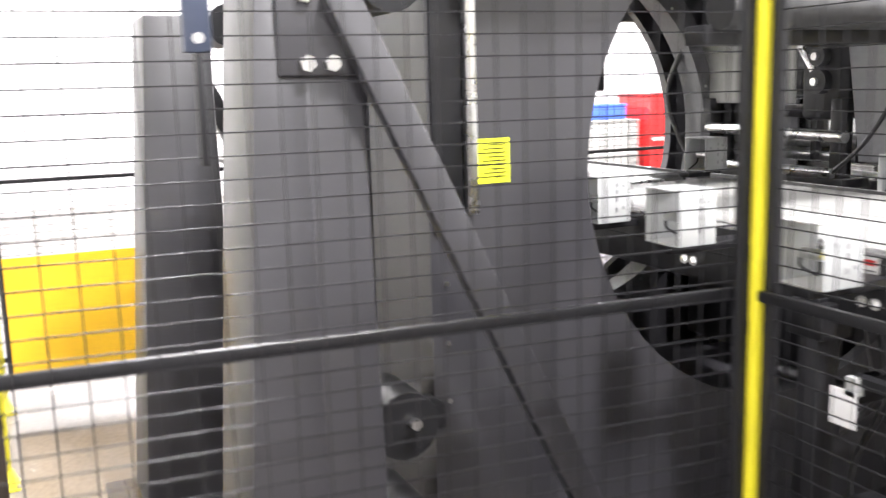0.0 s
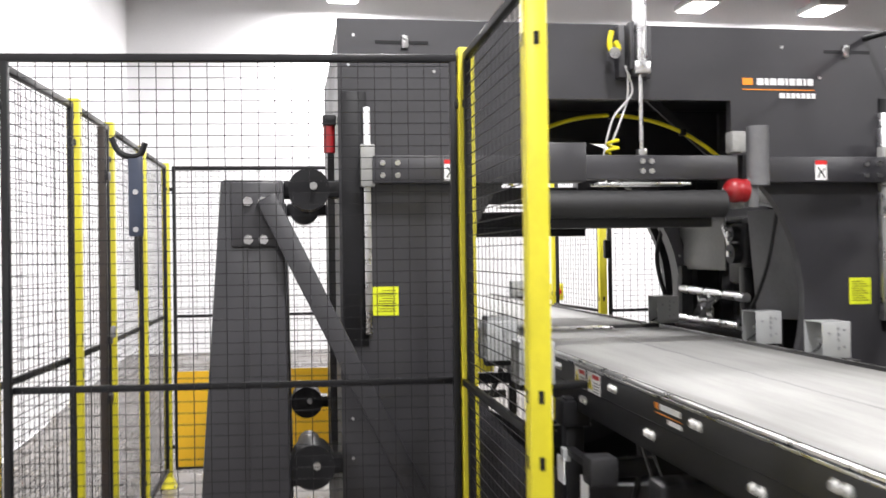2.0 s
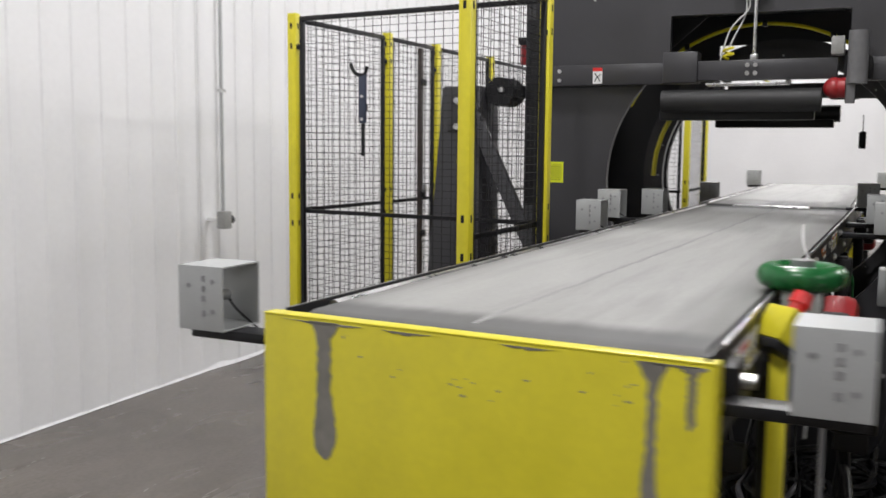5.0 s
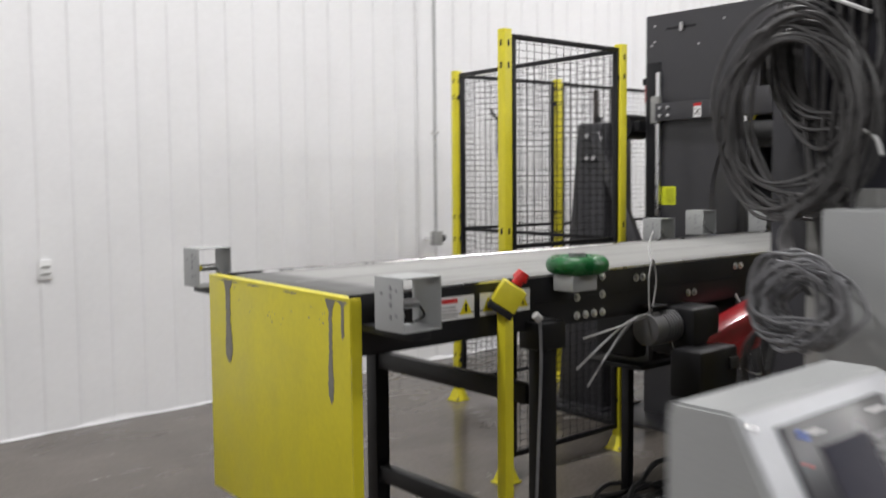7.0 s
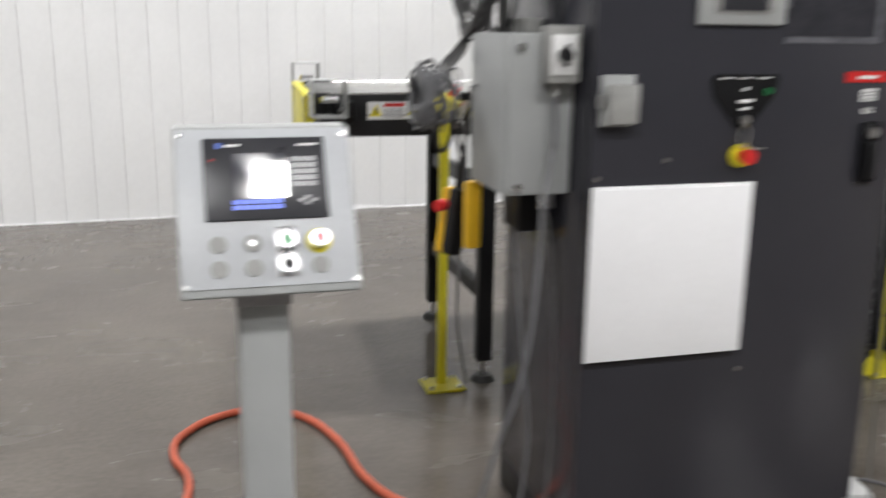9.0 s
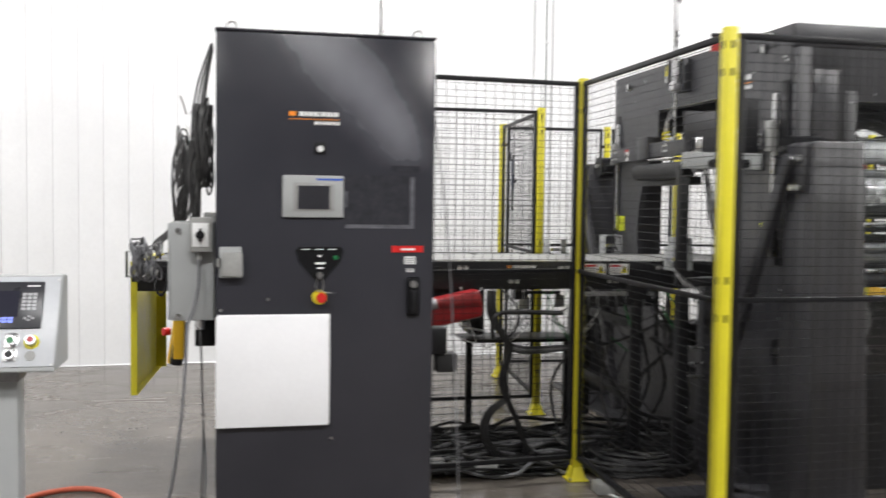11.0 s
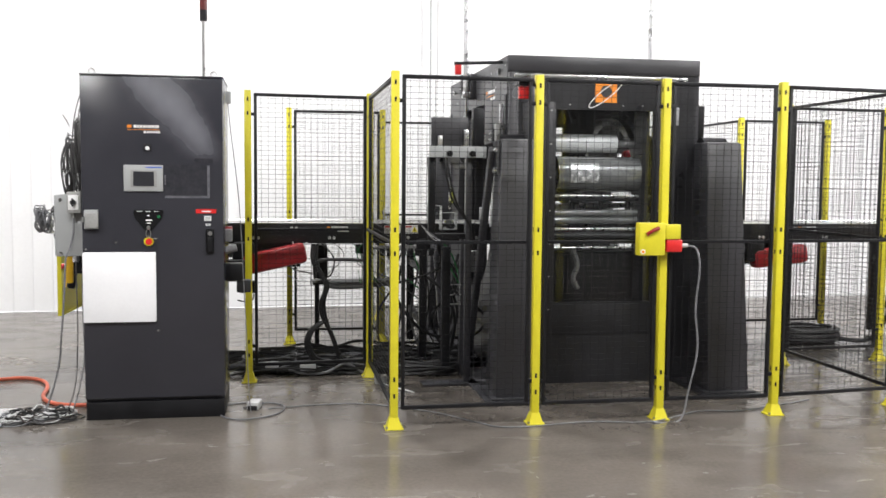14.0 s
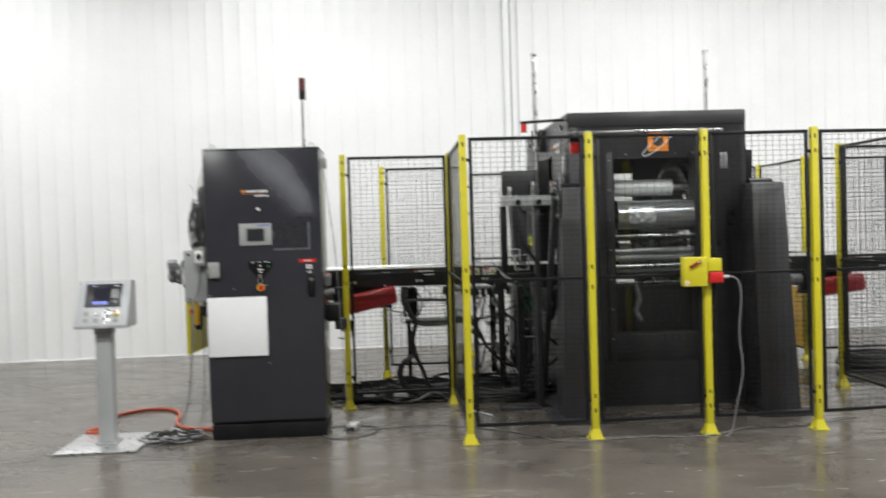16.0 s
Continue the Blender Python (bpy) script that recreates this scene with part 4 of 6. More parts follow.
part("sensor_box", bx(MX1, MX1 + 0.06, -MY + 0.02, -MY + 0.10, 1.80, 2.05, 0.006), BLACK, machine)
part("sensor_arm", cy((2.88, -0.98, 2.325), (3.30, -0.98, 2.345), 0.012, 10), BLACK, machine)
part("sensor_head", bx(2.885, 2.93, -1.0, -0.96, 2.245, 2.315, 0.005), BRIGHTRED, machine, "small red sensor head")

# end posts of the machine frame
for sx, xa, xb, xt in ((-1, 3.06, 3.36, 3.11), (1, 4.57, 4.87, 4.82)):
    for s in (-1, 1):
        col = thing("support_column", "tapered charcoal steel column bolted beside the wrapping machine", "column", ((xa + xb) / 2, s * 1.5, 0), "support columns")
        ylo, yhi = sorted((s * 1.32, s * 1.675))
        tlo, thi = sorted((s * 1.34, s * 1.556))
        bm = B()
        top = (xt, 3.36, tlo, thi) if sx < 0 else (4.57, xt, tlo, thi)
        frustum(bm, (xa, xb, ylo, yhi), top, 0.02, 1.765, 0.012)
        part("shaft", bm, MACHINE, col)
        bm = B()
        fold = sorted((s * 1.465, s * 1.672))
        fold2 = sorted((s * 1.465, s * 1.553))
        if sx < 0:
            frustum(bm, (xa - 0.004, xa + 0.05, *fold), (xt - 0.004, xt + 0.05, *fold2), 0.036, 1.755, 0.002)
        else:
            frustum(bm, (xb - 0.05, xb + 0.004, *fold), (xt - 0.05, xt + 0.004, *fold2), 0.036, 1.755, 0.002)
        part("folded_edge", bm, MACHINE, col)
        part("base_plate", bx(xa - 0.04, xb + 0.04, ylo - 0.04, yhi + 0.04, 0.019, 0.034, 0.003), MACHINE, col)
        xo = xt if sx < 0 else xt
        part("gusset_plate", bx(*sorted((xo + sx * 0.006, xo + sx * 0.022)), *sorted((s * 1.355, s * 1.52)), 1.53, 1.755, 0.006), MACHINE, col)
        for dy in (1.41, 1.462):
            for dz in (1.555, 1.688):
                ob = fix(col, (xo + sx * 0.022, s * dy, dz), (sx, 0, 0))
                ob.scale = (1.6, 1.6, 1.6)
        bm = B()
        p0, p1 = Vector((xo + sx * 0.012, s * 1.40, 1.70)), Vector((xo + sx * 0.012, s * 0.60, 0.06))
        d = (p1 - p0).normalized()
        w = Vector((sx, 0, 0)).cross(d).normalized() * 0.036
        t = Vector((sx * 0.045, 0, 0))
        vs = [bm.verts.new(q + i * w + j * t) for q in (p0, p1) for i, j in ((-1, 0), (1, 0), (1, 1), (-1, 1))]
        for q in ((0, 1, 2, 3), (7, 6, 5, 4), (0, 4, 5, 1), (1, 5, 6, 2), (2, 6, 7, 3), (3, 7, 4, 0)):
            bm.faces.new([vs[i] for i in q])
        bmesh.ops.bevel(bm, geom=list(bm.edges), offset=0.007, segments=2, affect="EDGES", profile=0.5)
        part("brace", bm, MACHINE, col, "diagonal steel brace")
        for z, r in ((1.735, 0.075), (0.74, 0.08)):
            m = part("gear_motor", cy(((xa + xb) / 2 - 0.06, s * 1.25, z), ((xa + xb) / 2 + 0.12, s * 1.25, z), r, 22), BLACK, col, "black gear motor")
            part("motor_shaft", cy(((xa + xb) / 2 - 0.085, s * 1.235, z + 0.01), ((xa + xb) / 2 - 0.06, s * 1.235, z + 0.01), 0.014, 10), STEEL, m)
            part("motor_arm", bx((xa + xb) / 2 - 0.04, (xa + xb) / 2 + 0.06, *sorted((s * 1.14, s * 1.34)), z - 0.03, z + 0.03, 0.006), BLACK, m)
        part("lower_motor", cy(((xa + xb) / 2 - 0.05, s * 1.24, 0.50), ((xa + xb) / 2 + 0.15, s * 1.24, 0.50), 0.06, 18), BLACK, col)
        part("motor_bracket", bx((xa + xb) / 2 - 0.02, (xa + xb) / 2 + 0.1, *sorted((s * 1.18, s * 1.33)), 0.3, 0.44, 0.006), BLACK, col)

# ---- conveyors ----
BELT_Z, SIDE_Y = 1.136, 0.39


def eye_bracket(x, y, z, side=1):
    """A grey sheet-steel box bracket, open on two sides, that carries an electric eye."""
    b = thing("sensor_bracket", "light grey sheet steel sensor bracket fixed to the conveyor side", "bracket", (0, 0, 0), "sensor brackets")
    t = 0.003
    part("face_plate", bx(-0.06, -0.06 + t, -0.055, 0.055, 0, 0.13, 0.001), GREYBOX, b)
    part("rear_plate", bx(0.06 - t, 0.06, -0.055, 0.055, 0, 0.13, 0.001), GREYBOX, b)
    part("top_plate", bx(-0.06 + t, 0.06 - t, -0.055, 0.055, 0.13 - t, 0.13), GREYBOX, b)
    part("bottom_plate", bx(-0.06 + t, 0.06 - t, -0.055, 0.055, 0, t), GREYBOX, b)
    for zz in (0.035, 0.065, 0.085, 0.105):
        part("slot", bx(-0.0615, -0.0598, -0.012, -0.004, zz - 0.006, zz + 0.006), DULLSTEEL, b)
    for dy, zz in ((-0.03, 0.04), (-0.03, 0.1), (0.028, 0.09)):
        part("hole", cy((-0.0612, dy, zz), (-0.0598, dy, zz), 0.005, 8), DULLSTEEL, b)
    part("electric_eye", cy((-0.02, 0.01, 0.06), (0.035, 0.01, 0.06), 0.012, 12), STEEL, b)
    part("eye_lens", cy((-0.026, 0.01, 0.06), (-0.02, 0.01, 0.06), 0.010, 12), YHOSE, b)
    part("mount_arm", bx(-0.03, 0.03, *sorted((side * -0.05, side * max(0.06, abs(y) - 0.385))), -0.022, -0.002, 0.003), BLACK, b)
    part("eye_lead", tb([(0.035, 0.01, 0.06), (0.05, 0.0, 0.03), (0.045, side * 0.04, 0.006), (0.04, side * 0.075, -0.012)], 0.003, 6), CABLE, b)
    b.matrix_basis = pose(x, y, z)
    return b


def warning_label(parent, x, y, z, s, w=0.115, double=False):
    lab = part("warning_label", bx(x, x + w, *sorted((y, y + s * 0.0015)), z - 0.035, z + 0.03), WHITE, parent, "white safety label with a yellow triangle")
    yy = y + s * 0.0015
    t0, t1 = (x + w * 0.31, x + w * 0.69) if double else (x + 0.008, x + w * 0.55)
    part("label_band", bx(t0, t1, *sorted((yy, yy + s * 0.001)), z + 0.012, z + 0.024), BRIGHTRED, lab)
    for k in range(4):
        part("print_line", bx(t0, t1 - 0.006 * (k % 2), *sorted((yy, yy + s * 0.001)), z - 0.028 + 0.009 * k, z - 0.0245 + 0.009 * k), DULLSTEEL, lab)
    for cx in ((x + w * 0.16, x + w * 0.84) if double else (x + w * 0.78,)):
        bm = B()
        v = [bm.verts.new((cx + a * 0.023, yy + s * k * 0.0012, z - 0.004 + b * 0.023)) for k in (0, 1) for a, b in ((-1, -0.8), (1, -0.8), (0, 1))]
        for q in ((0, 1, 2), (5, 4, 3), (0, 3, 4, 1), (1, 4, 5, 2), (2, 5, 3, 0)):
            bm.faces.new([v[i] for i in q])
        part("triangle", bm, YHOSE, lab, "yellow warning triangle")
        part("triangle_mark", bx(cx - 0.004, cx + 0.004, *sorted((yy + s * 0.0012, yy + s * 0.002)), z - 0.016, z + 0.006), BLACK, lab)


def conveyor(x0, x1, label, flip):
    """A belt conveyor from x0 to x1. flip: -1 when its free end is at x0, 1 when at x1."""
    e = 0.045 if flip < 0 else 0.0
    c = thing("belt_conveyor", label, "conveyor", ((x0 + x1) / 2, 0, 0), "belt conveyors")
    L = x1 - x0
    far = 0.40 if flip < 0 else 0.41
    # belt loop with rounded ends, cut down the middle by a lacing seam
    bm = B()
    prof = []
    r = 0.045
    for k in range(9):
        t = radians(-90 - 180 * k / 8)
        prof.append((x0 + e + 0.07 + r * math.cos(t), BELT_Z - r + r * math.sin(t)))
    for k in range(9):
        t = radians(90 - 180 * k / 8)
        prof.append((x1 - 0.07 + r * math.cos(t), BELT_Z - r + r * math.sin(t)))
    a = [bm.verts.new((x, -0.397, z)) for x, z in prof]
    b = [bm.verts.new((x, far - 0.05, z)) for x, z in prof]
    n = len(prof)
    for k in range(n):
        bm.faces.new((a[k], a[(k + 1) % n], b[(k + 1) % n], b[k]))
    bm.faces.new(a[::-1])
    bm.faces.new(b)
    belt = part("belt", bm, BELT, c, "worn grey belt")
    bm = B()
    random.seed(5)
    pts = []
    for k in range(41):
        x = x0 + 0.12 + (L - 0.24) * k / 40
        pts.append((x, 0.016 - 0.061 * k / 40 + 0.004 * random.uniform(-1, 1), BELT_Z + 0.0005))
    pts = spline(pts, 2)
    va = [bm.verts.new((p.x, p.y - w, BELT_Z + 0.0004)) for p, w in zip(pts, [random.uniform(0.004, 0.011) for _ in pts])]
    vb = [bm.verts.new((p.x, p.y + w, BELT_Z + 0.0004)) for p, w in zip(pts, [random.uniform(0.004, 0.011) for _ in pts])]
    vc = [bm.verts.new((p.x, p.y, BELT_Z + 0.0022)) for p in pts]
    for i in range(len(pts) - 1):
        bm.faces.new((va[i], va[i + 1], vc[i + 1], vc[i]))
        bm.faces.new((vc[i], vc[i + 1], vb[i + 1], vb[i]))
    part("belt_seam", bm, CREASE, belt, "darker lengthwise belt crease")
    for s in (-1, 1):
        y, top = (-0.418, 1.145) if s < 0 else (far, 1.1375)
        f = e + 0.045 if s > 0 or flip > 0 else 0.012
        side = part("side_frame", bx(x0 + f, x1, *sorted((y, y - s * 0.006)), 0.985, top, 0.001), FRAMEBLACK, c)
        part("lower_flange", bx(x0 + f, x1, *sorted((y, y - s * 0.04)), 0.985, 0.991), FRAMEBLACK, side)
        part("frame_line", bx(x0 + f, x1, *sorted((y, y + s * 0.0015)), 1.062, 1.0655), BLACK, side)
        if s > 0:
            part("edge_rail", tb([(x0 + e + 0.16, far - 0.035, 1.13), (x1, far - 0.035, 1.13)], 0.0095, 10, smooth=False), STEEL, c, "dull steel tube along the belt edge")
            for k in range(int(L / 0.33)):
                part("rail_bolt", cy((x0 + 0.3 + 0.33 * k, far - 0.022, 1.126), (x0 + 0.3 + 0.33 * k, far - 0.005, 1.126), 0.006, 8), DULLSTEEL, c)
        part("edge_strip", bx(x0 + e + 0.045, x1, *sorted((y + s * 0.0005, y + s * 0.003)), top - 0.006, top + 0.0005, 0.0005), STEEL, c, "thin bright steel edge strip")
        if flip < 0:
            for xl in ((0.231, 0.453) if s < 0 else (0.566, 0.344)):
                warning_label(side, xl, y, 1.082, s, 0.2, True)
            warning_label(side, 2.446, y, 1.098, s, 0.127)
            warning_label(side, 2.595, y, 1.098, s)
        else:
            warning_label(side, x1 - 0.42, y, 1.085, s)
            warning_label(side, x1 - 0.55, y, 1.085, s)
            warning_label(side, 4.93, y, 1.095, s)
            warning_label(side, 5.07, y, 1.095, s)
        word_bars(side, (2.0 if flip < 0 else 5.95, y, 1.104), (1 if s < 0 else -1, 0, 0), (0, 0, 1), (0, s, 0), 0.0145)
        for k in range(4):
            xb = (x0 + 0.86 if flip < 0 else x1 - 1.1) + 0.04 * k
            for z in (1.008, 1.122):
                fix(side, (xb, y, z), (0, s, 0), ZINCBOLT, "bolt")
        for xb in ((x0 + 0.86, x0 + 0.98) if flip < 0 else (x1 - 1.1, x1 - 0.98)):
            fix(side, (xb, y, 1.065), (0, s, 0), ZINCBOLT, "bolt")
        k = 0
        xb = x0 + 1.15
        while xb < x1 - 0.3:
            fix(side, (xb, y, 1.03 if k % 2 else 1.105), (0, s, 0), ZINCBOLT, "bolt")
            fix(side, (xb + 0.035, y, 1.03 if k % 2 else 1.105), (0, s, 0), ZINCBOLT, "bolt")
            xb += 0.29
            k += 1
        # pulley bearing block at the free end
        xe = x0 + 0.09 if flip < 0 else x1 - 0.12
        part("bearing_block", bx(xe, xe + 0.09, *sorted((y - s * 0.01, y + s * 0.028)), 1.035, 1.115, 0.006), BLACK, c)
        part("take_up_bolt", cy((xe - 0.03 if flip < 0 else xe + 0.15, y + s * 0.015, 1.06), (xe + 0.05, y + s * 0.015, 1.06), 0.008, 8), STEEL, c)
        part("pulley_shaft", cy((xe + 0.045, y, 1.085), (xe + 0.045, y + s * 0.05, 1.085), 0.013, 12), STEEL, c)
    for k in range(int(L / 0.5)):
        x = x0 + 0.4 + 0.5 * k
        part("cross_member", bx(x - 0.02, x + 0.02, -0.41, far - 0.008, 1.02, 1.06), BLACK, c)
    # legs with cross rails and levelling feet
    legs = (x0 + 0.69, x0 + 2.75) if flip < 0 else (x1 - 0.7, x0 + 0.9)
    for x in legs:
        for ly in (-0.435, far):
            leg = part("leg", bx(x - 0.03, x + 0.03, ly - 0.03, ly + 0.03, 0.085, 1.02, 0.004), BLACK, c, "black square steel leg")
            part("foot_stud", cy((x, ly, 0.02), (x, ly, 0.09), 0.011, 8), STEEL, leg)
            part("levelling_foot", cy((x, ly, 0.0), (x, ly, 0.022), 0.052, 14, 0.035), RUBBER, leg)
            part("leg_cap", bx(x - 0.055, x + 0.055, ly - 0.045, ly + 0.045, 0.93, 1.012, 0.006), BLACK, leg)
        for z in (0.78, 0.36):
            part("leg_rail", bx(x - 0.02, x + 0.02, -0.38, far - 0.03, z - 0.03, z + 0.03, 0.003), BLACK, c)
    return c


infeed = conveyor(0.0, 4.08, "infeed conveyor with a worn grey belt and black steel frame", -1)
outfeed = conveyor(4.16, 7.93, "outfeed belt conveyor with a grey belt on a black steel frame", 1)
solid("transfer_plate", bx(4.06, 4.18, -0.2, 0.2, 1.128, 1.138, 0.003), ALU, "bright metal transfer plate between the two conveyors", "plate")
part("transfer_nose", bx(4.07, 4.17, 0.2, 0.34, 1.09, 1.125, 0.01), BLACK, infeed)
# the infeed conveyor stands a little askew
askew = pose(3.2, 0, 0, 0, 0, -0.9) @ pose(-3.2, 0, 0)
infeed.location, infeed.rotation_euler = askew @ infeed.location, (0, 0, radians(-0.9))

# yellow end guard: a shallow pan with worn grey streaks
guard = thing("end_guard", "chipped yellow sheet steel guard over the conveyor end", "guard", (0, -0.379, 0.44))
g = part("face_sheet", bx(-0.003, 0.0, -0.378, 0.463, 0.448, 1.133, 0.001), YELLOW, guard)
part("side_flange", bx(0.0, 0.03, -0.381, -0.378, 0.448, 1.132), YELLOW, guard)
part("side_flange", bx(0.0, 0.06, 0.463, 0.466, 0.448, 1.132), YELLOW, guard)
part("top_lip", bx(-0.004, 0.03, -0.380, 0.465, 1.133, 1.137, 0.001), YELLOW, guard)
part("bottom_lip", bx(0.0, 0.03, -0.377, 0.462, 0.448, 0.451), YELLOW, guard)
WORN = mat("bare_grey_primer", (0.2, 0.19, 0.17), 0.5, var=0.15, scale=20)


def worn_streak(y, z0, z1, w0, w1):
    bm = B()
    n = 26
    left, right = [], []
    random.seed(int(1000 * abs(y)))
    for k in range(n + 1):
        t = k / n
        z = z1 + (z0 - z1) * t
        w = w0 + (w1 - w0) * max(0.0, min(1.0, (t - 0.5) / 0.3))
        if t > 0.8:
            w = w1 * math.sqrt(max(0.01, 1 - ((t - 0.8) / 0.2) ** 2))
        if t < 0.12:
            w += (0.12 - t) * 0.3
        j = 0.0025 * random.uniform(-1, 1)
        left.append(bm.verts.new((-0.0045, y - w / 2 + j, z)))
        right.append(bm.verts.new((-0.0045, y + w / 2 + j, z)))
    for k in range(n):
        bm.faces.new((left[k], right[k], right[k + 1], left[k + 1]))
    ext = bmesh.ops.extrude_face_region(bm, geom=list(bm.faces))
    bmesh.ops.translate(bm, vec=(0.0014, 0, 0), verts=[q for q in ext["geom"] if isinstance(q, bmesh.types.BMVert)])
    part("worn_streak", bm, WORN, guard, "bare grey streak where the paint has gone")


worn_streak(0.325, 0.872, 1.130, 0.03, 0.05)
worn_streak(-0.285, 0.855, 1.128, 0.015, 0.027)
worn_streak(-0.345, 1.03, 1.128, 0.012, 0.012)
# rubbed bare stretches along the top edge
random.seed(17)
for y0, y1 in ((0.24, 0.42), (0.10, 0.2), (-0.12, -0.03), (-0.36, -0.26)):
    bm = B()
    n = 9
    top = [bm.verts.new((-0.0045, y0 + (y1 - y0) * k / n, 1.1285)) for k in range(n + 1)]
    low = [bm.verts.new((-0.0045, y0 + (y1 - y0) * k / n, 1.1285 - random.uniform(0.001, 0.006) * math.sin(math.pi * (k + 0.3) / (n + 0.6)))) for k in range(n + 1)]
    for k in range(n):
        bm.faces.new((top[k], top[k + 1], low[k + 1], low[k]))
    ext = bmesh.ops.extrude_face_region(bm, geom=list(bm.faces))
    bmesh.ops.translate(bm, vec=(0.0014, 0, 0), verts=[q for q in ext["geom"] if isinstance(q, bmesh.types.BMVert)])
    part("rubbed_edge", bm, WORN, guard)
random.seed(11)
for k in range(22):
    y, z = random.uniform(-0.3, 0.3), random.uniform(1.03, 1.125)
    if k < 8:
        y, z = 0.02 + random.uniform(-0.05, 0.05), 1.05 + random.uniform(-0.02, 0.02)
    bm = B()
    ball(bm, (-0.0032, y, z), 1.0, 0.0006, random.uniform(0.0015, 0.005), random.uniform(0.001, 0.0028), 8)
    part("paint_chip", bm, WORN, guard)
guard.rotation_euler = (0, 0, radians(-3.2))
guard2 = thing("end_guard", "yellow sheet steel guard over the outfeed conveyor end", "guard", (7.94, 0, 0.44))
part("face_sheet", bx(7.94, 7.943, -0.42, 0.42, 0.448, 1.13, 0.001), YELLOW, guard2)
for s in (-1, 1):
    part("side_flange", bx(7.88, 7.94, *sorted((s * 0.42, s * 0.423)), 0.448, 1.13), YELLOW, guard2)

for x, y, z, side in ((0.057, -0.537, 1.074, 1), (0.128, 0.635, 1.08, -1), (2.913, -0.60, 1.105, 1), (3.32, -0.56, 1.12, 1), (4.177, -0.493, 1.145, 1), (3.0, 0.60, 1.125, -1), (3.46, 0.50, 1.115, -1), (2.60, 0.58, 1.095, -1), (7.5, -0.55, 1.135, 1), (7.5, 0.52, 1.135, -1), (5.1, 0.5, 1.1, -1)):
    eye_bracket(x, y, z, side)

# drives under the conveyors
for x, name in ((1.34, "infeed"), (5.50, "outfeed")):
    d = thing("drive_unit", "black gear motor with a bright red chain guard under the conveyor", "conveyor drive", (x + 0.3, -0.5, 0.85), "conveyor drives")
    m = Matrix.Translation((x + 0.25, -0.47, 0.875)) @ pose(0, 0, 0, 0, -12 if name == "infeed" else -6, 0)
    bm = B()
    box(bm, -0.245, 0.245, -0.06, 0.06, -0.078, 0.078, 0.035, m=m)
    cover = part("chain_guard", bm, RED, d, "bright red sheet steel chain guard")
    part("guard_seam", bx(-0.2, 0.2, -0.0625, -0.0605, -0.002, 0.002, m=m), RED, cover)
    part("motor", cy((x - 0.2, -0.43, 0.935), (x - 0.04, -0.43, 0.935), 0.052, 24), MOTORGREY, d, "grey finned electric motor")
    for k in range(6):
        part("cooling_fin", cy((x - 0.14 + 0.016 * k, -0.43, 0.935), (x - 0.136 + 0.016 * k, -0.43, 0.935), 0.055, 24), MOTORGREY, d)
    part("gearbox", bx(x - 0.06, x + 0.1, -0.52, -0.34, 0.83, 1.0, 0.02), BLACK, d)
    part("terminal_box", bx(x - 0.18, x - 0.10, -0.45, -0.39, 1.005, 1.012, 0.002), BLACK, d)
    part("hanger_plate", bx(x - 0.05, x + 0.45, -0.35, -0.33, 0.80, 1.02, 0.002), BLACK, d)

    if name == "infeed":
        part("reducer", bx(1.20, 1.42, -0.60, -0.48, 0.715, 0.875, 0.012), BLACK, d, "black speed reducer")
        part("brake_box", bx(1.34, 1.45, -0.58, -0.49, 0.625, 0.714, 0.008), BLACK, d)
        part("terminal", bx(1.36, 1.41, -0.61, -0.60, 0.80, 0.84, 0.002), CASTING, d)
        part("brake_lead", tb([(1.44, -0.6, 0.625), (1.43, -0.6, 0.58), (1.38, -0.6, 0.565), (1.32, -0.59, 0.575)], 0.005, 6), CABLE, d)

# wiring under the infeed conveyor
random.seed(21)
loom = thing("wire_loom", "tangle of grey and green wires hanging under the conveyor", "wires", (2.0, -0.42, 0.8))
for k in range(16):
    x = 1.75 + 0.09 * k + random.uniform(-0.03, 0.03)
    y = -0.42 + random.uniform(-0.05, 0.06)
    z = 1.0
    pts = [(x, y, z), (x + random.uniform(-0.1, 0.1), y - 0.04, z - 0.12), (x + random.uniform(-0.15, 0.15), y - 0.02, z - random.uniform(0.15, 0.4)), (x + random.uniform(-0.2, 0.25), y + 0.03, z - random.uniform(0.05, 0.3))]
    part("wire", tb(pts, random.choice((0.003, 0.004, 0.006)), 6), random.choice((GREYCABLE, PALECABLE, CABLE, CABLE, GREEN)), loom)
wire = thing("tied_wires", "pale wires tied in a loop on the conveyor side", "wires", (1.1, -0.41, 1.1))
part("wire_loop", tb([(1.18, -0.425, 1.165), (1.155, -0.43, 1.10), (1.165, -0.43, 0.985), (1.195, -0.43, 1.09), (1.185, -0.425, 1.165)], 0.0035, 6), PALECABLE, wire)
part("wire_loop", tb([(1.16, -0.43, 1.0), (1.19, -0.44, 0.965), (1.23, -0.44, 0.935), (1.25, -0.43, 0.965), (1.20, -0.43, 0.99)], 0.003, 6), GREYCABLE, wire)
part("cable_tie", tb([(1.18, -0.42, 1.16), (1.195, -0.40, 1.21), (1.225, -0.395, 1.255)], 0.0035, 6), WHITE, wire, "white cable tie")
for dx, dz in ((-0.36, 0.95), (-0.39, 0.86), (-0.34, 0.80), (0.13, 0.80), (-0.30, 0.84)):
    part("wire", tb([(1.165, -0.43, 0.985), (1.165 + 0.4 * dx, -0.445, 0.97), (1.165 + dx, -0.45, dz)], 0.003, 6), PALECABLE if dz != 0.84 else GREYCABLE, wire)

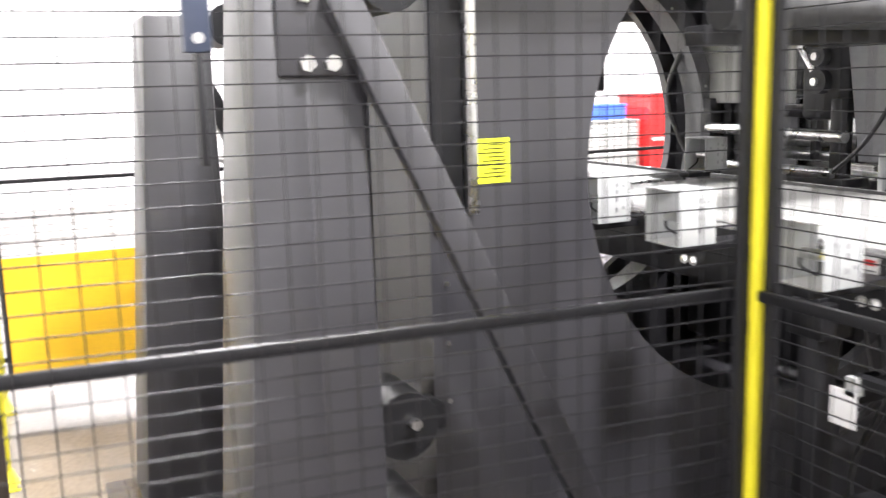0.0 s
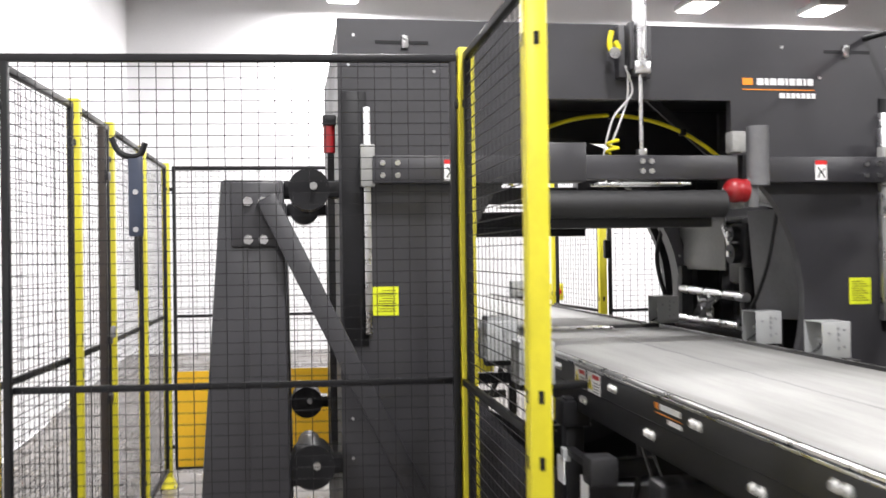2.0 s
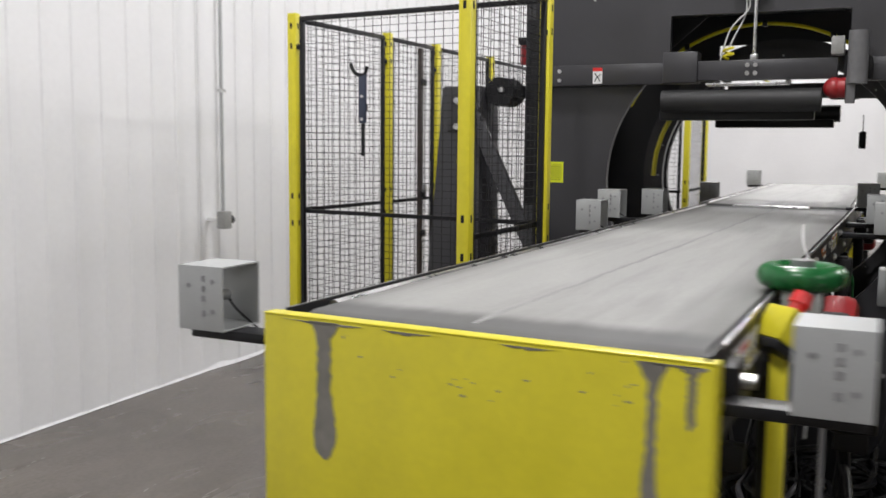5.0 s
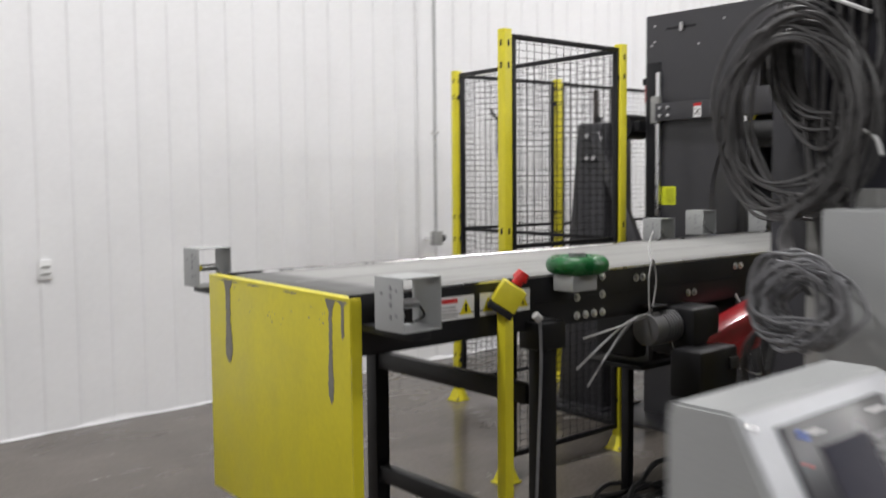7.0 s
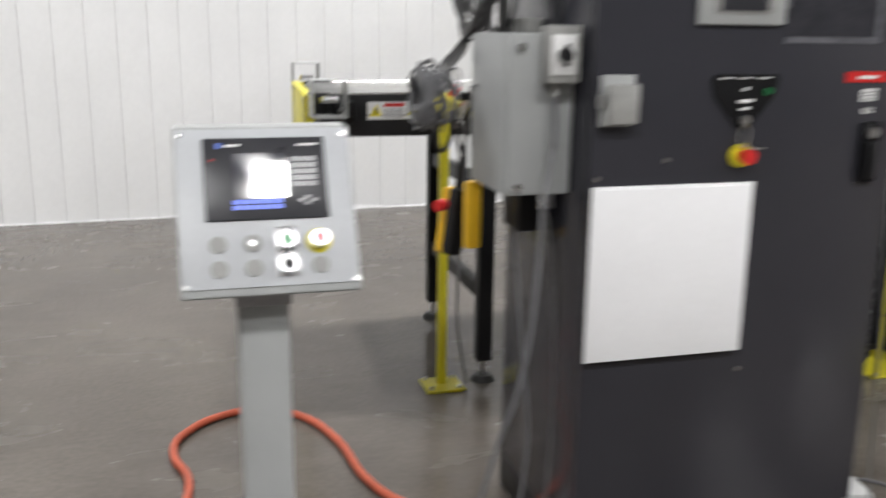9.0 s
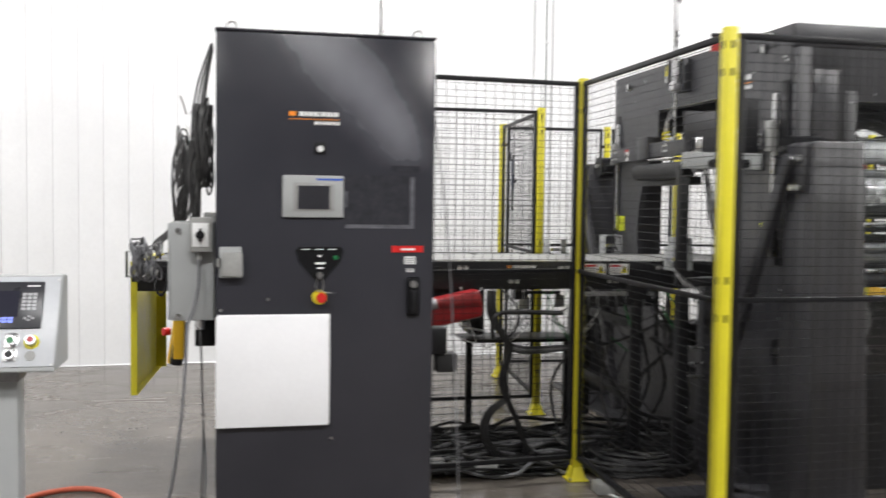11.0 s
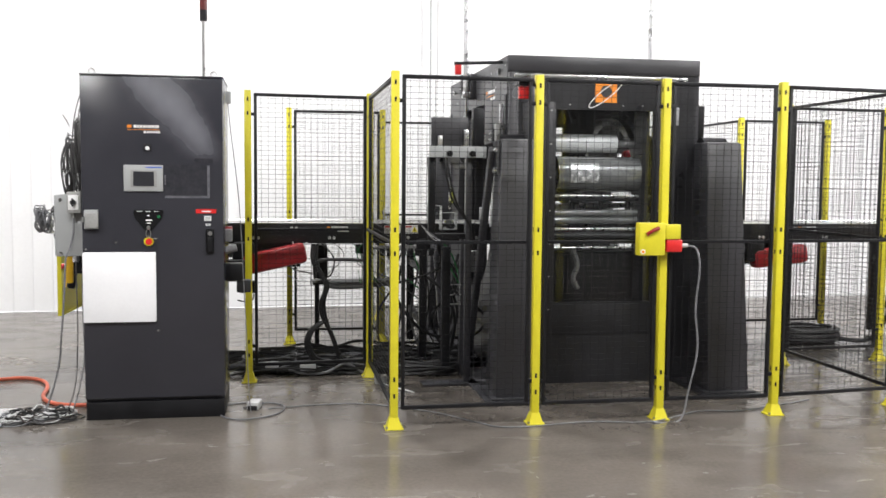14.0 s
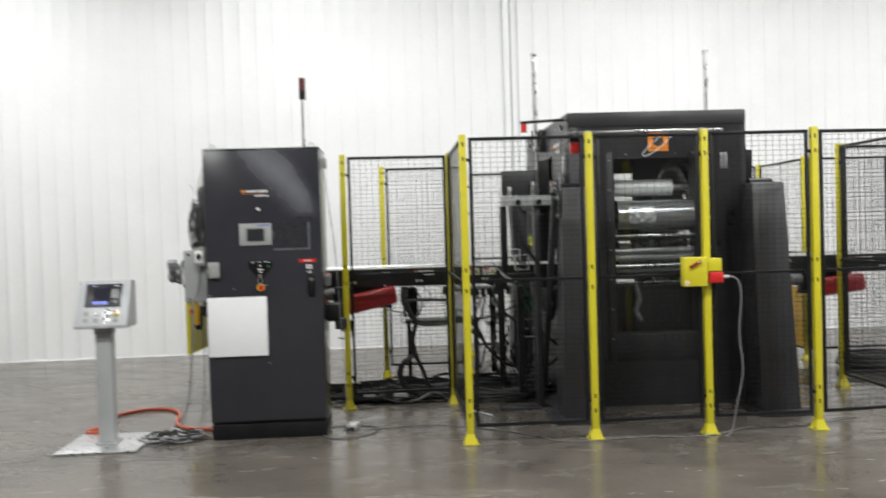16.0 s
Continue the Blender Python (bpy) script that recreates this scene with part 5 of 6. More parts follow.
# tank, box and frame below the infeed conveyor, fence side
svc = thing("air_unit", "dark grey air preparation unit on a black bracket under the conveyor", "air unit", (2.0, 0.3, 0))
part("tank", bx(1.93, 2.03, 0.22, 0.44, 0.64, 0.93, 0.02), BLACK, svc)
for lx in (1.92, 2.56):
    part("stand_leg", bx(lx, lx + 0.04, 0.24, 0.28, 0.0, 0.6, 0.004), BLACK, svc)
part("shelf", bx(1.90, 2.6, 0.16, 0.46, 0.60, 0.62, 0.003), BLACK, svc)
jb = thing("junction_box", "dark junction box with paper tags under the conveyor", "junction box", (2.5, 0.46, 0.8))
part("box_body", bx(2.28, 2.36, 0.42, 0.50, 0.84, 0.92, 0.006), CASTING, jb)
part("tag", bx(2.57, 2.64, 0.49, 0.494, 0.78, 0.86), WHITE, jb, "white paper tag")
part("tag", bx(2.33, 2.40, 0.49, 0.494, 0.77, 0.85), WHITE, jb, "white paper tag")
part("tag_hook", bx(2.355, 2.375, 0.47, 0.49, 0.84, 0.9), BLACK, jb)
part("arm", bx(2.36, 2.6, 0.45, 0.48, 0.87, 0.89), BLACK, jb)
part("tag", bx(2.575, 2.6, 0.47, 0.494, 0.85, 0.89), GREYBOX, jb)

# ---- control cabinet ----
CX0, CX1, CYF, CYB = 0.463, 1.298, -1.808, -1.25
cab = thing("control_cabinet", "tall charcoal electrical control cabinet with a glossy door, on a plinth", "cabinet", (0.88, -1.53, 0))
part("body", bx(CX0 + 0.004, CX1 - 0.004, CYF + 0.03, CYB, 0.11, 2.09, 0.004), CABINET, cab)
part("plinth", bx(CX0 + 0.006, CX1 - 0.006, CYF + 0.012, CYB + 0.01, 0.0, 0.11, 0.003), BLACK, cab)
part("roof", bx(CX0, CX1, CYF + 0.006, CYB - 0.002, 2.09, 2.1, 0.003), CABINET, cab)
door = part("door", bx(CX0 + 0.004, CX1 - 0.004, CYF, CYF + 0.026, 0.135, 2.085, 0.004), DOORM, cab, "glossy charcoal door with light smears and a painted lamp reflection")
yd = CYF
for x in (CX0 + 0.06, CX1 - 0.06):
    for y in (CYF + 0.08, CYB - 0.08):
        part("lifting_eye", tb([(x + 0.018 * math.cos(a), y, 2.118 + 0.018 * math.sin(a)) for a in [math.tau * k / 12 for k in range(12)]], 0.005, 6, 2, True), STEEL, cab)
word_bars(door, (0.735, yd, 1.782), (1, 0, 0), (0, 0, 1), (0, -1, 0), 0.0165)
part("pilot_plate", bx(0.83, 0.874, yd - 0.003, yd, 1.642, 1.686, 0.001), BLACK, door)
part("pilot_light", cy((0.852, yd - 0.016, 1.66), (0.852, yd - 0.002, 1.66), 0.012, 16), WHITE, door, "white pilot light")
hm = part("screen_bezel", bx(0.711, 0.941, yd - 0.012, yd - 0.001, 1.40, 1.559, 0.005), GREYBOX, door, "light grey touch panel bezel")
part("screen_recess", bx(0.752, 0.905, yd - 0.014, yd - 0.0115, 1.425, 1.53, 0.002), PLATE, hm)
part("screen", bx(0.768, 0.888, yd - 0.016, yd - 0.0135, 1.432, 1.52), DARKSCREEN, hm, "dark touch screen")
part("bezel_print", bx(0.84, 0.935, yd - 0.0132, yd - 0.0118, 1.541, 1.548), BLUE, hm)
SMEAR = mat("worn_door_film", (0.034, 0.034, 0.041), 0.2, var=0.2, scale=18)
SMEAR2 = mat("adhesive_residue", (0.11, 0.11, 0.125), 0.35, var=0.3, scale=30)
gh = part("residue_patch", bx(0.955, 1.20, yd - 0.0018, yd - 0.0006, 1.375, 1.565), SMEAR, door, "glossy rectangle left by a removed sheet")
bm = B()
for q in ((0.95, 1.215, 1.36, 1.375), (1.2, 1.215, 1.375, 1.56), (0.947, 0.956, 1.44, 1.50)):
    box(bm, q[0], q[1], yd - 0.0022, yd - 0.0008, q[2], q[3])
part("residue_edge", bm, SMEAR2, door)
part("residue_tape", bx(1.125, 1.235, yd - 0.0022, yd - 0.0008, 1.578, 1.602), SMEAR, door)
# triangular switch plate
bm = B()
outline = [(0.764, 1.275), (0.772, 1.288), (0.932, 1.288), (0.94, 1.275), (0.93, 1.235), (0.872, 1.168), (0.852, 1.160), (0.832, 1.168), (0.774, 1.235)]
va = [bm.verts.new((x, yd - 0.001, z)) for x, z in outline]
vb = [bm.verts.new((x, yd - 0.007, z)) for x, z in outline]
for k in range(len(outline)):
    j = (k + 1) % len(outline)
    bm.faces.new((va[k], va[j], vb[j], vb[k]))
bm.faces.new(va[::-1])
bm.faces.new(vb)
tri = part("switch_plate", bm, GLOSSBLACK, door, "black triangular switch plate")
part("plate_lamp", cy((0.912, yd - 0.012, 1.248), (0.912, yd - 0.006, 1.248), 0.009, 14), WARMGREEN, tri, "green lamp")
part("plate_print", bx(0.835, 0.873, yd - 0.0085, yd - 0.0068, 1.222, 1.23), WHITE, tri)
part("plate_print", bx(0.842, 0.866, yd - 0.0085, yd - 0.0068, 1.205, 1.211), WHITE, tri)
part("plate_print", bx(0.846, 0.858, yd - 0.0085, yd - 0.0068, 1.25, 1.258), WHITE, tri)
for x in (0.785, 0.835, 0.885):
    part("plate_print", bx(x, x + 0.03, yd - 0.0085, yd - 0.0068, 1.278, 1.281), WHITE, tri)
part("key_switch", cy((0.852, yd - 0.02, 1.182), (0.852, yd - 0.006, 1.182), 0.011, 14), STEEL, tri)
part("key_ring", tb([(0.852 + 0.014 * math.sin(a), yd - 0.018, 1.145 - 0.026 * math.cos(a)) for a in [math.tau * k / 14 for k in range(14)]], 0.0022, 6, 2, True), STEEL, tri)
part("key_tie", tb([(0.856, yd - 0.02, 1.125), (0.872, yd - 0.022, 1.116), (0.905, yd - 0.02, 1.114)], 0.002, 6), STEEL, tri)
est = part("stop_button", cy((0.852, yd - 0.014, 1.097), (0.852, yd - 0.001, 1.097), 0.028, 22), YELLOW, door, "yellow emergency stop collar")
part("stop_mushroom", cy((0.857, yd - 0.044, 1.097), (0.854, yd - 0.012, 1.097), 0.019, 18, 0.014), BRIGHTRED, est, "red mushroom button")
sk = part("socket_cover", bx(0.480, 0.562, yd - 0.018, yd - 0.001, 1.172, 1.288, 0.004), GREYBOX, door, "grey flip-lid socket cover")
part("cover_lid", bx(0.49, 0.566, yd - 0.038, yd - 0.016, 1.178, 1.268, 0.006), PLATE, sk)
part("cover_hinge", cy((0.478, yd - 0.02, 1.215), (0.478, yd - 0.02, 1.245), 0.008, 10), STEEL, sk)
part("danger_tag", bx(1.13, 1.252, yd - 0.0025, yd - 0.0008, 1.268, 1.294), BRIGHTRED, door, "red danger tag")
part("danger_print", bx(1.165, 1.22, yd - 0.0038, yd - 0.002, 1.276, 1.284), WHITE, door)
for z0, z1, x0, x1 in ((1.222, 1.252, 1.18, 1.222), (1.192, 1.206, 1.188, 1.216)):
    lb = part("small_label", bx(x0, x1, yd - 0.0025, yd - 0.0008, z0, z1), WHITE, door)
    for k in range(3):
        part("print_line", bx(x0 + 0.006, x1 - 0.006, yd - 0.0036, yd - 0.002, z0 + 0.004 + 0.008 * k * (z1 - z0) / 0.03, z0 + 0.007 + 0.008 * k * (z1 - z0) / 0.03), DULLSTEEL, lb)
hd = part("door_handle", bx(1.19, 1.238, yd - 0.008, yd - 0.001, 1.02, 1.172, 0.01), BLACK, door, "black swing handle")
part("handle_lever", bx(1.202, 1.228, yd - 0.026, yd - 0.008, 1.03, 1.125, 0.008), BLACK, hd)
part("handle_lock", cy((1.215, yd - 0.02, 1.145), (1.215, yd - 0.006, 1.145), 0.014, 14), STEEL, hd)
for x, z in ((0.485, 1.05), (0.9, 0.55), (0.66, 1.09)):
    fix(door, (x, yd, z), (0, -1, 0), SCREW, "screw")
paper = thing("paper_stack", "thick white paper sheets stuck to the cabinet door", "paper", (0.68, yd, 0.8))
part("sheet", bx(0.468, 0.888, yd - 0.020, yd - 0.014, 0.607, 1.027, 0.001), PAPER, paper)
part("back_sheet", bx(0.474, 0.892, yd - 0.0135, yd - 0.002, 0.612, 1.032, 0.001), PAPER, paper)

# beacon pole behind the cabinet
bc = thing("signal_beacon", "red and grey signal beacon on a slim pole", "beacon", (1.2, -1.3, 2.1))
part("pole", cy((1.15, -1.33, 2.1), (1.15, -1.33, 2.51), 0.012, 10), STEEL, bc)
part("lamp_red", cy((1.15, -1.33, 2.575), (1.15, -1.33, 2.67), 0.024, 16), BEACONRED, bc, "dark red beacon lens")
part("lamp_base", cy((1.15, -1.33, 2.505), (1.15, -1.33, 2.575), 0.024, 16), BLACK, bc)
st = thing("side_switch", "small grey switch with a thin wire on the cabinet side", "switch", (1.32, -1.6, 2.0))
part("switch_body", bx(1.30, 1.335, -1.62, -1.57, 1.955, 2.03, 0.005), GREYBOX, st)
part("lead", tb([(1.315, -1.6, 1.955), (1.33, -1.62, 1.8), (1.385, -1.66, 1.3), (1.42, -1.70, 0.6), (1.45, -1.72, 0.006), (1.52, -1.8, 0.006)], 0.003, 6), GREYCABLE, st)
# plugs on the far side of the cabinet
pl = thing("plug_panel", "black plug connectors on the cabinet's side", "plugs", (1.33, -1.55, 0.95))
part("connector", bx(1.29, 1.40, -1.60, -1.50, 0.83, 0.94, 0.01), BLACK, pl)
part("connector", bx(1.36, 1.45, -1.58, -1.50, 0.75, 0.83, 0.008), RUBBER, pl)
part("gland", cy((1.29, -1.55, 1.02), (1.36, -1.55, 1.04), 0.024, 12), DULLSTEEL, pl)
part("connector", bx(1.29, 1.335, -1.60, -1.54, 1.08, 1.16, 0.006), DULLSTEEL, pl)
part("red_plug", bx(1.29, 1.33, -1.5, -1.44, 1.10, 1.17, 0.008), RED, pl)
# grey enclosure on the cabinet's near side
en = thing("side_enclosure", "light grey enclosure with a rotary switch, fixed to the cabinet side", "enclosure", (0.38, -1.6, 1.0))
part("box_body", bx(0.296, 0.459, -1.715, -1.45, 1.0, 1.375, 0.006), GREYBOX, en)
part("box_lid", bx(0.288, 0.296, -1.712, -1.453, 1.003, 1.372, 0.003), GREYBOX, en)
part("rear_trunking", bx(0.41, 0.459, -1.5, -1.36, 0.92, 1.41, 0.004), PLATE, en)
for z in (1.02, 1.345):
    part("lid_screw", cy((0.325, -1.722, z), (0.325, -1.714, z), 0.01, 10), STEEL, en)
sw = part("rotary_switch", bx(0.372, 0.452, -1.765, -1.714, 1.265, 1.395, 0.006), PLATE, en, "grey rotary switch box")
part("dial_plate", bx(0.38, 0.44, -1.768, -1.7645, 1.285, 1.375, 0.001), WHITE, sw)
part("dial_knob", cy((0.41, -1.786, 1.33), (0.41, -1.767, 1.33), 0.016, 16), BLACK, sw)
part("knob_grip", bx(0.405, 0.415, -1.792, -1.778, 1.305, 1.355, 0.003), BLACK, sw)
part("gland", cy((0.405, -1.735, 1.235), (0.405, -1.735, 1.268), 0.011, 10), PLATE, sw)
part("gland", cy((0.405, -1.70, 0.965), (0.405, -1.70, 1.0), 0.018, 10), ALU, en)
part("under_box", bx(0.38, 0.459, -1.58, -1.46, 0.88, 0.998, 0.006), BLACK, en)
part("switch_cable", tb([(0.405, -1.737, 1.235), (0.403, -1.745, 1.14), (0.385, -1.765, 1.05), (0.365, -1.785, 0.99), (0.357, -1.79, 0.84), (0.344, -1.785, 0.67), (0.324, -1.76, 0.51), (0.298, -1.70, 0.35), (0.25, -1.69, 0.16), (0.20, -1.71, 0.02)], 0.006, 8), GREYCABLE, en)
part("earth_lead", tb([(0.405, -1.70, 0.97), (0.415, -1.74, 0.8), (0.42, -1.76, 0.5), (0.40, -1.77, 0.2), (0.33, -1.76, 0.01)], 0.004, 6), COILCABLE, en)
part("thin_lead", tb([(0.40, -1.5, 0.88), (0.41, -1.55, 0.6), (0.42, -1.6, 0.3), (0.36, -1.65, 0.02)], 0.004, 6), GREYCABLE, en)


def coil(name, label, c, rx, rz, turns, r, material, spread, seed, squash=1.0):
    random.seed(seed)
    k = thing(name, label, "cable coil", c, "cable coils")
    for n in range(turns):
        pts = []
        dx, dy, dz = (random.uniform(-spread, spread) for _ in range(3))
        fx, fz = rx * random.uniform(0.78, 1.08), rz * random.uniform(0.82, 1.06)
        ph = random.uniform(0, math.tau)
        for i in range(12):
            a = math.tau * i / 12
            pts.append((c[0] + dx + 0.3 * spread * math.sin(2 * a + ph), c[1] + dy * 0.5 + fx * math.cos(a), c[2] + dz * 0.6 + fz * math.sin(a) + 0.01 * math.sin(3 * a + ph)))
        part("turn", tb(pts, r, 6, 4, True), material, k)
    return k


hook = coil("cable_coil", "thick coil of dark grey cable hung on the cabinet side", (0.405, -1.42, 1.68), 0.125, 0.165, 20, 0.0042, COILCABLE, 0.036, 3)
part("cable_tie", tb([(0.36, -1.50, 1.73), (0.345, -1.46, 1.75), (0.33, -1.40, 1.78)], 0.004, 6), WHITE, hook, "white cable tie")
part("cable_tie", tb([(0.36, -1.31, 1.80), (0.35, -1.34, 1.83)], 0.004, 6), WHITE, hook, "white cable tie")
random.seed(37)
for k in range(11):
    dy, dx = -0.016 * k, random.uniform(-0.03, 0.01)
    part("cable_drop", tb([(0.44, -1.33 + dy, 2.09), (0.41 + dx, -1.35 + dy, 1.9), (0.39 + dx, -1.34 + 1.2 * dy + random.uniform(-0.02, 0.02), 1.68), (0.385 + dx, -1.38 + 0.6 * dy, 1.42), (0.375 + dx, -1.42 + 0.4 * dy, 1.25)], 0.0042, 6), COILCABLE, hook)
part("cable_tie", tb([(0.345, -1.53, 1.80), (0.335, -1.57, 1.84), (0.325, -1.61, 1.865)], 0.004, 6), WHITE, hook, "white cable tie")
part("cable_tie", tb([(0.33, -1.50, 1.52), (0.318, -1.535, 1.50), (0.31, -1.55, 1.47)], 0.004, 6), PALECABLE, hook, "pale cable tie")
c2 = coil("cable_coil", "second grey cable coil hanging beside the enclosure", (0.335, -1.37, 1.55), 0.14, 0.19, 20, 0.0038, COILCABLE, 0.04, 8)
c3 = coil("cable_coil", "small coil of pale grey signal cable under the larger coil", (0.188, -1.48, 1.22), 0.074, 0.068, 20, 0.0036, GREYCABLE, 0.045, 12)
for k in range(4):
    part("cable_drop", tb([(0.31, -1.36 - 0.02 * k, 1.40), (0.29 - 0.01 * k, -1.39, 1.33), (0.24 - 0.01 * k, -1.43, 1.28), (0.24, -1.46, 1.22)], 0.004, 6), COILCABLE, c3)

# pendant station hung by its cable
pd = thing("pendant_station", "yellow and black push-button pendant hanging by its cable", "pendant", (0.30, -1.1, 0.8))
m = pose(0.30, -1.12, 0.865, 0, 9, 20)
part("pendant_body", bx(-0.026, 0.026, -0.03, 0.012, -0.115, 0.075, 0.012, m=m), BLACK, pd)
part("pendant_back", bx(-0.028, 0.028, 0.012, 0.04, -0.115, 0.075, 0.01, m=m), OCHRE, pd, "orange-yellow half shell")
part("pendant_button", cy((0.262, -1.145, 0.90), (0.238, -1.16, 0.90), 0.017, 14), BRIGHTRED, pd, "red button")
part("pendant_neck", cy((0.310, -1.12, 0.93), (0.318, -1.12, 1.03), 0.013, 10, 0.009), RUBBER, pd)
part("pendant_cable", tb([(0.318, -1.12, 1.03), (0.325, -1.15, 1.12), (0.30, -1.25, 1.22), (0.28, -1.35, 1.24)], 0.004, 6), CABLE, pd)
part("pendant_holder", bx(0.285, 0.33, -1.275, -1.245, 0.80, 0.985, 0.008), OCHRE, pd, "orange-yellow holder shell")
part("pendant_cord", tb([(0.318, -1.12, 1.03), (0.30, -1.14, 1.10), (0.315, -1.2, 1.17)], 0.006, 6), CABLE, pd)
part("cord_loop", tb([(0.24, -1.22, 1.20), (0.215, -1.22, 1.10), (0.235, -1.22, 1.06), (0.26, -1.22, 1.11), (0.27, -1.22, 1.2)], 0.006, 6), CABLE, pd)
pd.location += Vector((0.0, -0.16, 0.005))

# ---- operator pedestal ----
hmi = thing("operator_pedestal", "light grey operator panel on a square post and floor plate", "control panel", (-0.29, -1.77, 0))
part("floor_plate", bx(-0.56, -0.0, -2.09, -1.465, 0.0, 0.014, 0.003), ALU, hmi, "bare steel floor plate")
part("post", bx(-0.335, -0.225, -1.81, -1.70, 0.014, 0.845, 0.008), GREYBOX, hmi)
part("post_flange", bx(-0.36, -0.20, -1.835, -1.675, 0.014, 0.026, 0.003), GREYBOX, hmi)
part("neck", bx(-0.34, -0.22, -1.815, -1.695, 0.80, 0.858, 0.003), DULLSTEEL, hmi)
bm = B()
side = [(-1.905, 0.848), (-1.905, 0.862), (-1.7327, 1.176), (-1.655, 1.176), (-1.645, 1.166), (-1.645, 0.848)]
a = [bm.verts.new((-0.452, y, z)) for y, z in side]
b = [bm.verts.new((-0.082, y, z)) for y, z in side]
for k in range(6):
    bm.faces.new((a[k], a[(k + 1) % 6], b[(k + 1) % 6], b[k]))
bm.faces.new(a[::-1])
bm.faces.new(b)
bmesh.ops.bevel(bm, geom=list(bm.edges), offset=0.004, segments=2, affect="EDGES")
head = part("console", bm, GREYBOX, hmi, "sloping light grey console")
tilt = math.degrees(math.atan2(0.18, 0.328))


def on_face(u, v, w=0.0):
    """A pose on the sloping face: u across, v up the slope from its lower edge, w out of it."""
    t = radians(tilt)
    return pose(u, -1.905 + v * math.sin(t) - w * math.cos(t), 0.862 + v * math.cos(t) + w * math.sin(t), 90 - tilt, 0, 0)


part("face_plate", bx(-0.181, 0.181, 0.006, 0.352, -0.002, 0.002, 0.001, m=on_face(-0.267, 0.0, 0.002)), SATIN, head, "satin metal face plate")
scr = part("display", bx(-0.127, 0.127, 0.0, 0.182, 0.0, 0.008, 0.003, m=on_face(-0.266, 0.148, 0.003)), DARKSCREEN, head, "black operator display")
part("screen_glass", bx(-0.07, 0.045, 0.045, 0.145, 0.0, 0.001, m=on_face(-0.266, 0.148, 0.0115)), mat("lcd_glass", (0.035, 0.035, 0.05), 0.08, var=0.05), scr)
LCD = glow("lcd_keys", (0.16, 0.22, 0.75), 0.7)
for k in range(5):
    for r in range(2):
        part("soft_key", bx(-0.071 + 0.021 * k, -0.053 + 0.021 * k, 0.022 + 0.012 * r, 0.031 + 0.012 * r, 0.0, 0.001, m=on_face(-0.266, 0.148, 0.0115)), LCD, scr, "lit blue soft key")
for r in range(5):
    for k in range(3):
        part("key", bx(0.055 + 0.018 * k, 0.069 + 0.018 * k, 0.07 + 0.014 * r, 0.08 + 0.014 * r, 0.0, 0.0015, m=on_face(-0.266, 0.148, 0.0115)), DULLSTEEL, scr)
for k, (u, v) in enumerate(((0.065, 0.035), (0.078, 0.042), (0.078, 0.028), (0.091, 0.035))):
    part("arrow_key", bx(u, u + 0.011, v, v + 0.007, 0.0, 0.0015, m=on_face(-0.266, 0.148, 0.0115)), DULLSTEEL, scr)
part("maker_dot", bx(-0.1, -0.088, 0.158, 0.17, 0.0, 0.001, m=on_face(-0.266, 0.148, 0.0115)), BLUE, scr)
part("print_bar", bx(-0.082, -0.052, 0.161, 0.166, 0.0, 0.001, m=on_face(-0.266, 0.148, 0.0115)), WHITE, scr)
part("print_bar", bx(0.07, 0.112, 0.161, 0.166, 0.0, 0.001, m=on_face(-0.266, 0.148, 0.0115)), WHITE, scr)
part("print_bar", bx(-0.113, -0.107, 0.13, 0.134, 0.0, 0.001, m=on_face(-0.266, 0.148, 0.0115)), BRIGHTRED, scr)
for r, v in enumerate((0.046, 0.098)):
    for k, u in enumerate((-0.372, -0.302, -0.233, -0.166)):
        def disc(rad, h, mm, name, label="", w=0.004, r2=None):
            bm = B()
            cyl(bm, (0, 0, 0), (0, 0, h), rad, 20, r2)
            bmesh.ops.transform(bm, matrix=on_face(u, v, w), verts=bm.verts)
            return part(name, bm, mm, head, label)
        if k == 2:
            part("legend_plate", bx(-0.022, 0.022, -0.02, 0.034, 0.0, 0.002, 0.001, m=on_face(u, v, 0.004)), ALU, head)
            disc(0.017, 0.022, ALU, "button_ring", "", 0.006)
            disc(0.012, 0.024, WARMGREEN if r else BLACK, "push_button", "green push button" if r else "black push button", 0.006)
        elif k == 3 and r == 1:
            disc(0.027, 0.003, YELLOW, "stop_legend", "yellow round legend")
            disc(0.018, 0.026, ALU, "button_ring", "", 0.006)
            disc(0.011, 0.028, RED, "push_button", "dark red push button", 0.006)
        elif k == 1 and r == 1:
            disc(0.018, 0.007, PLATE, "selector", "grey round selector")
            disc(0.006, 0.009, ALU, "selector_mark")
        else:
            disc(0.018, 0.004, PLATE, "blank_plug", "grey blanking plug")
for u, v in ((-0.44, 0.012), (-0.094, 0.012), (-0.44, 0.338), (-0.094, 0.338)):
    bm = B()
    cyl(bm, (0, 0, 0), (0, 0, 0.004), 0.005, 8)
    bmesh.ops.transform(bm, matrix=on_face(u, v, 0.003), verts=bm.verts)
    part("face_screw", bm, STEEL, head)

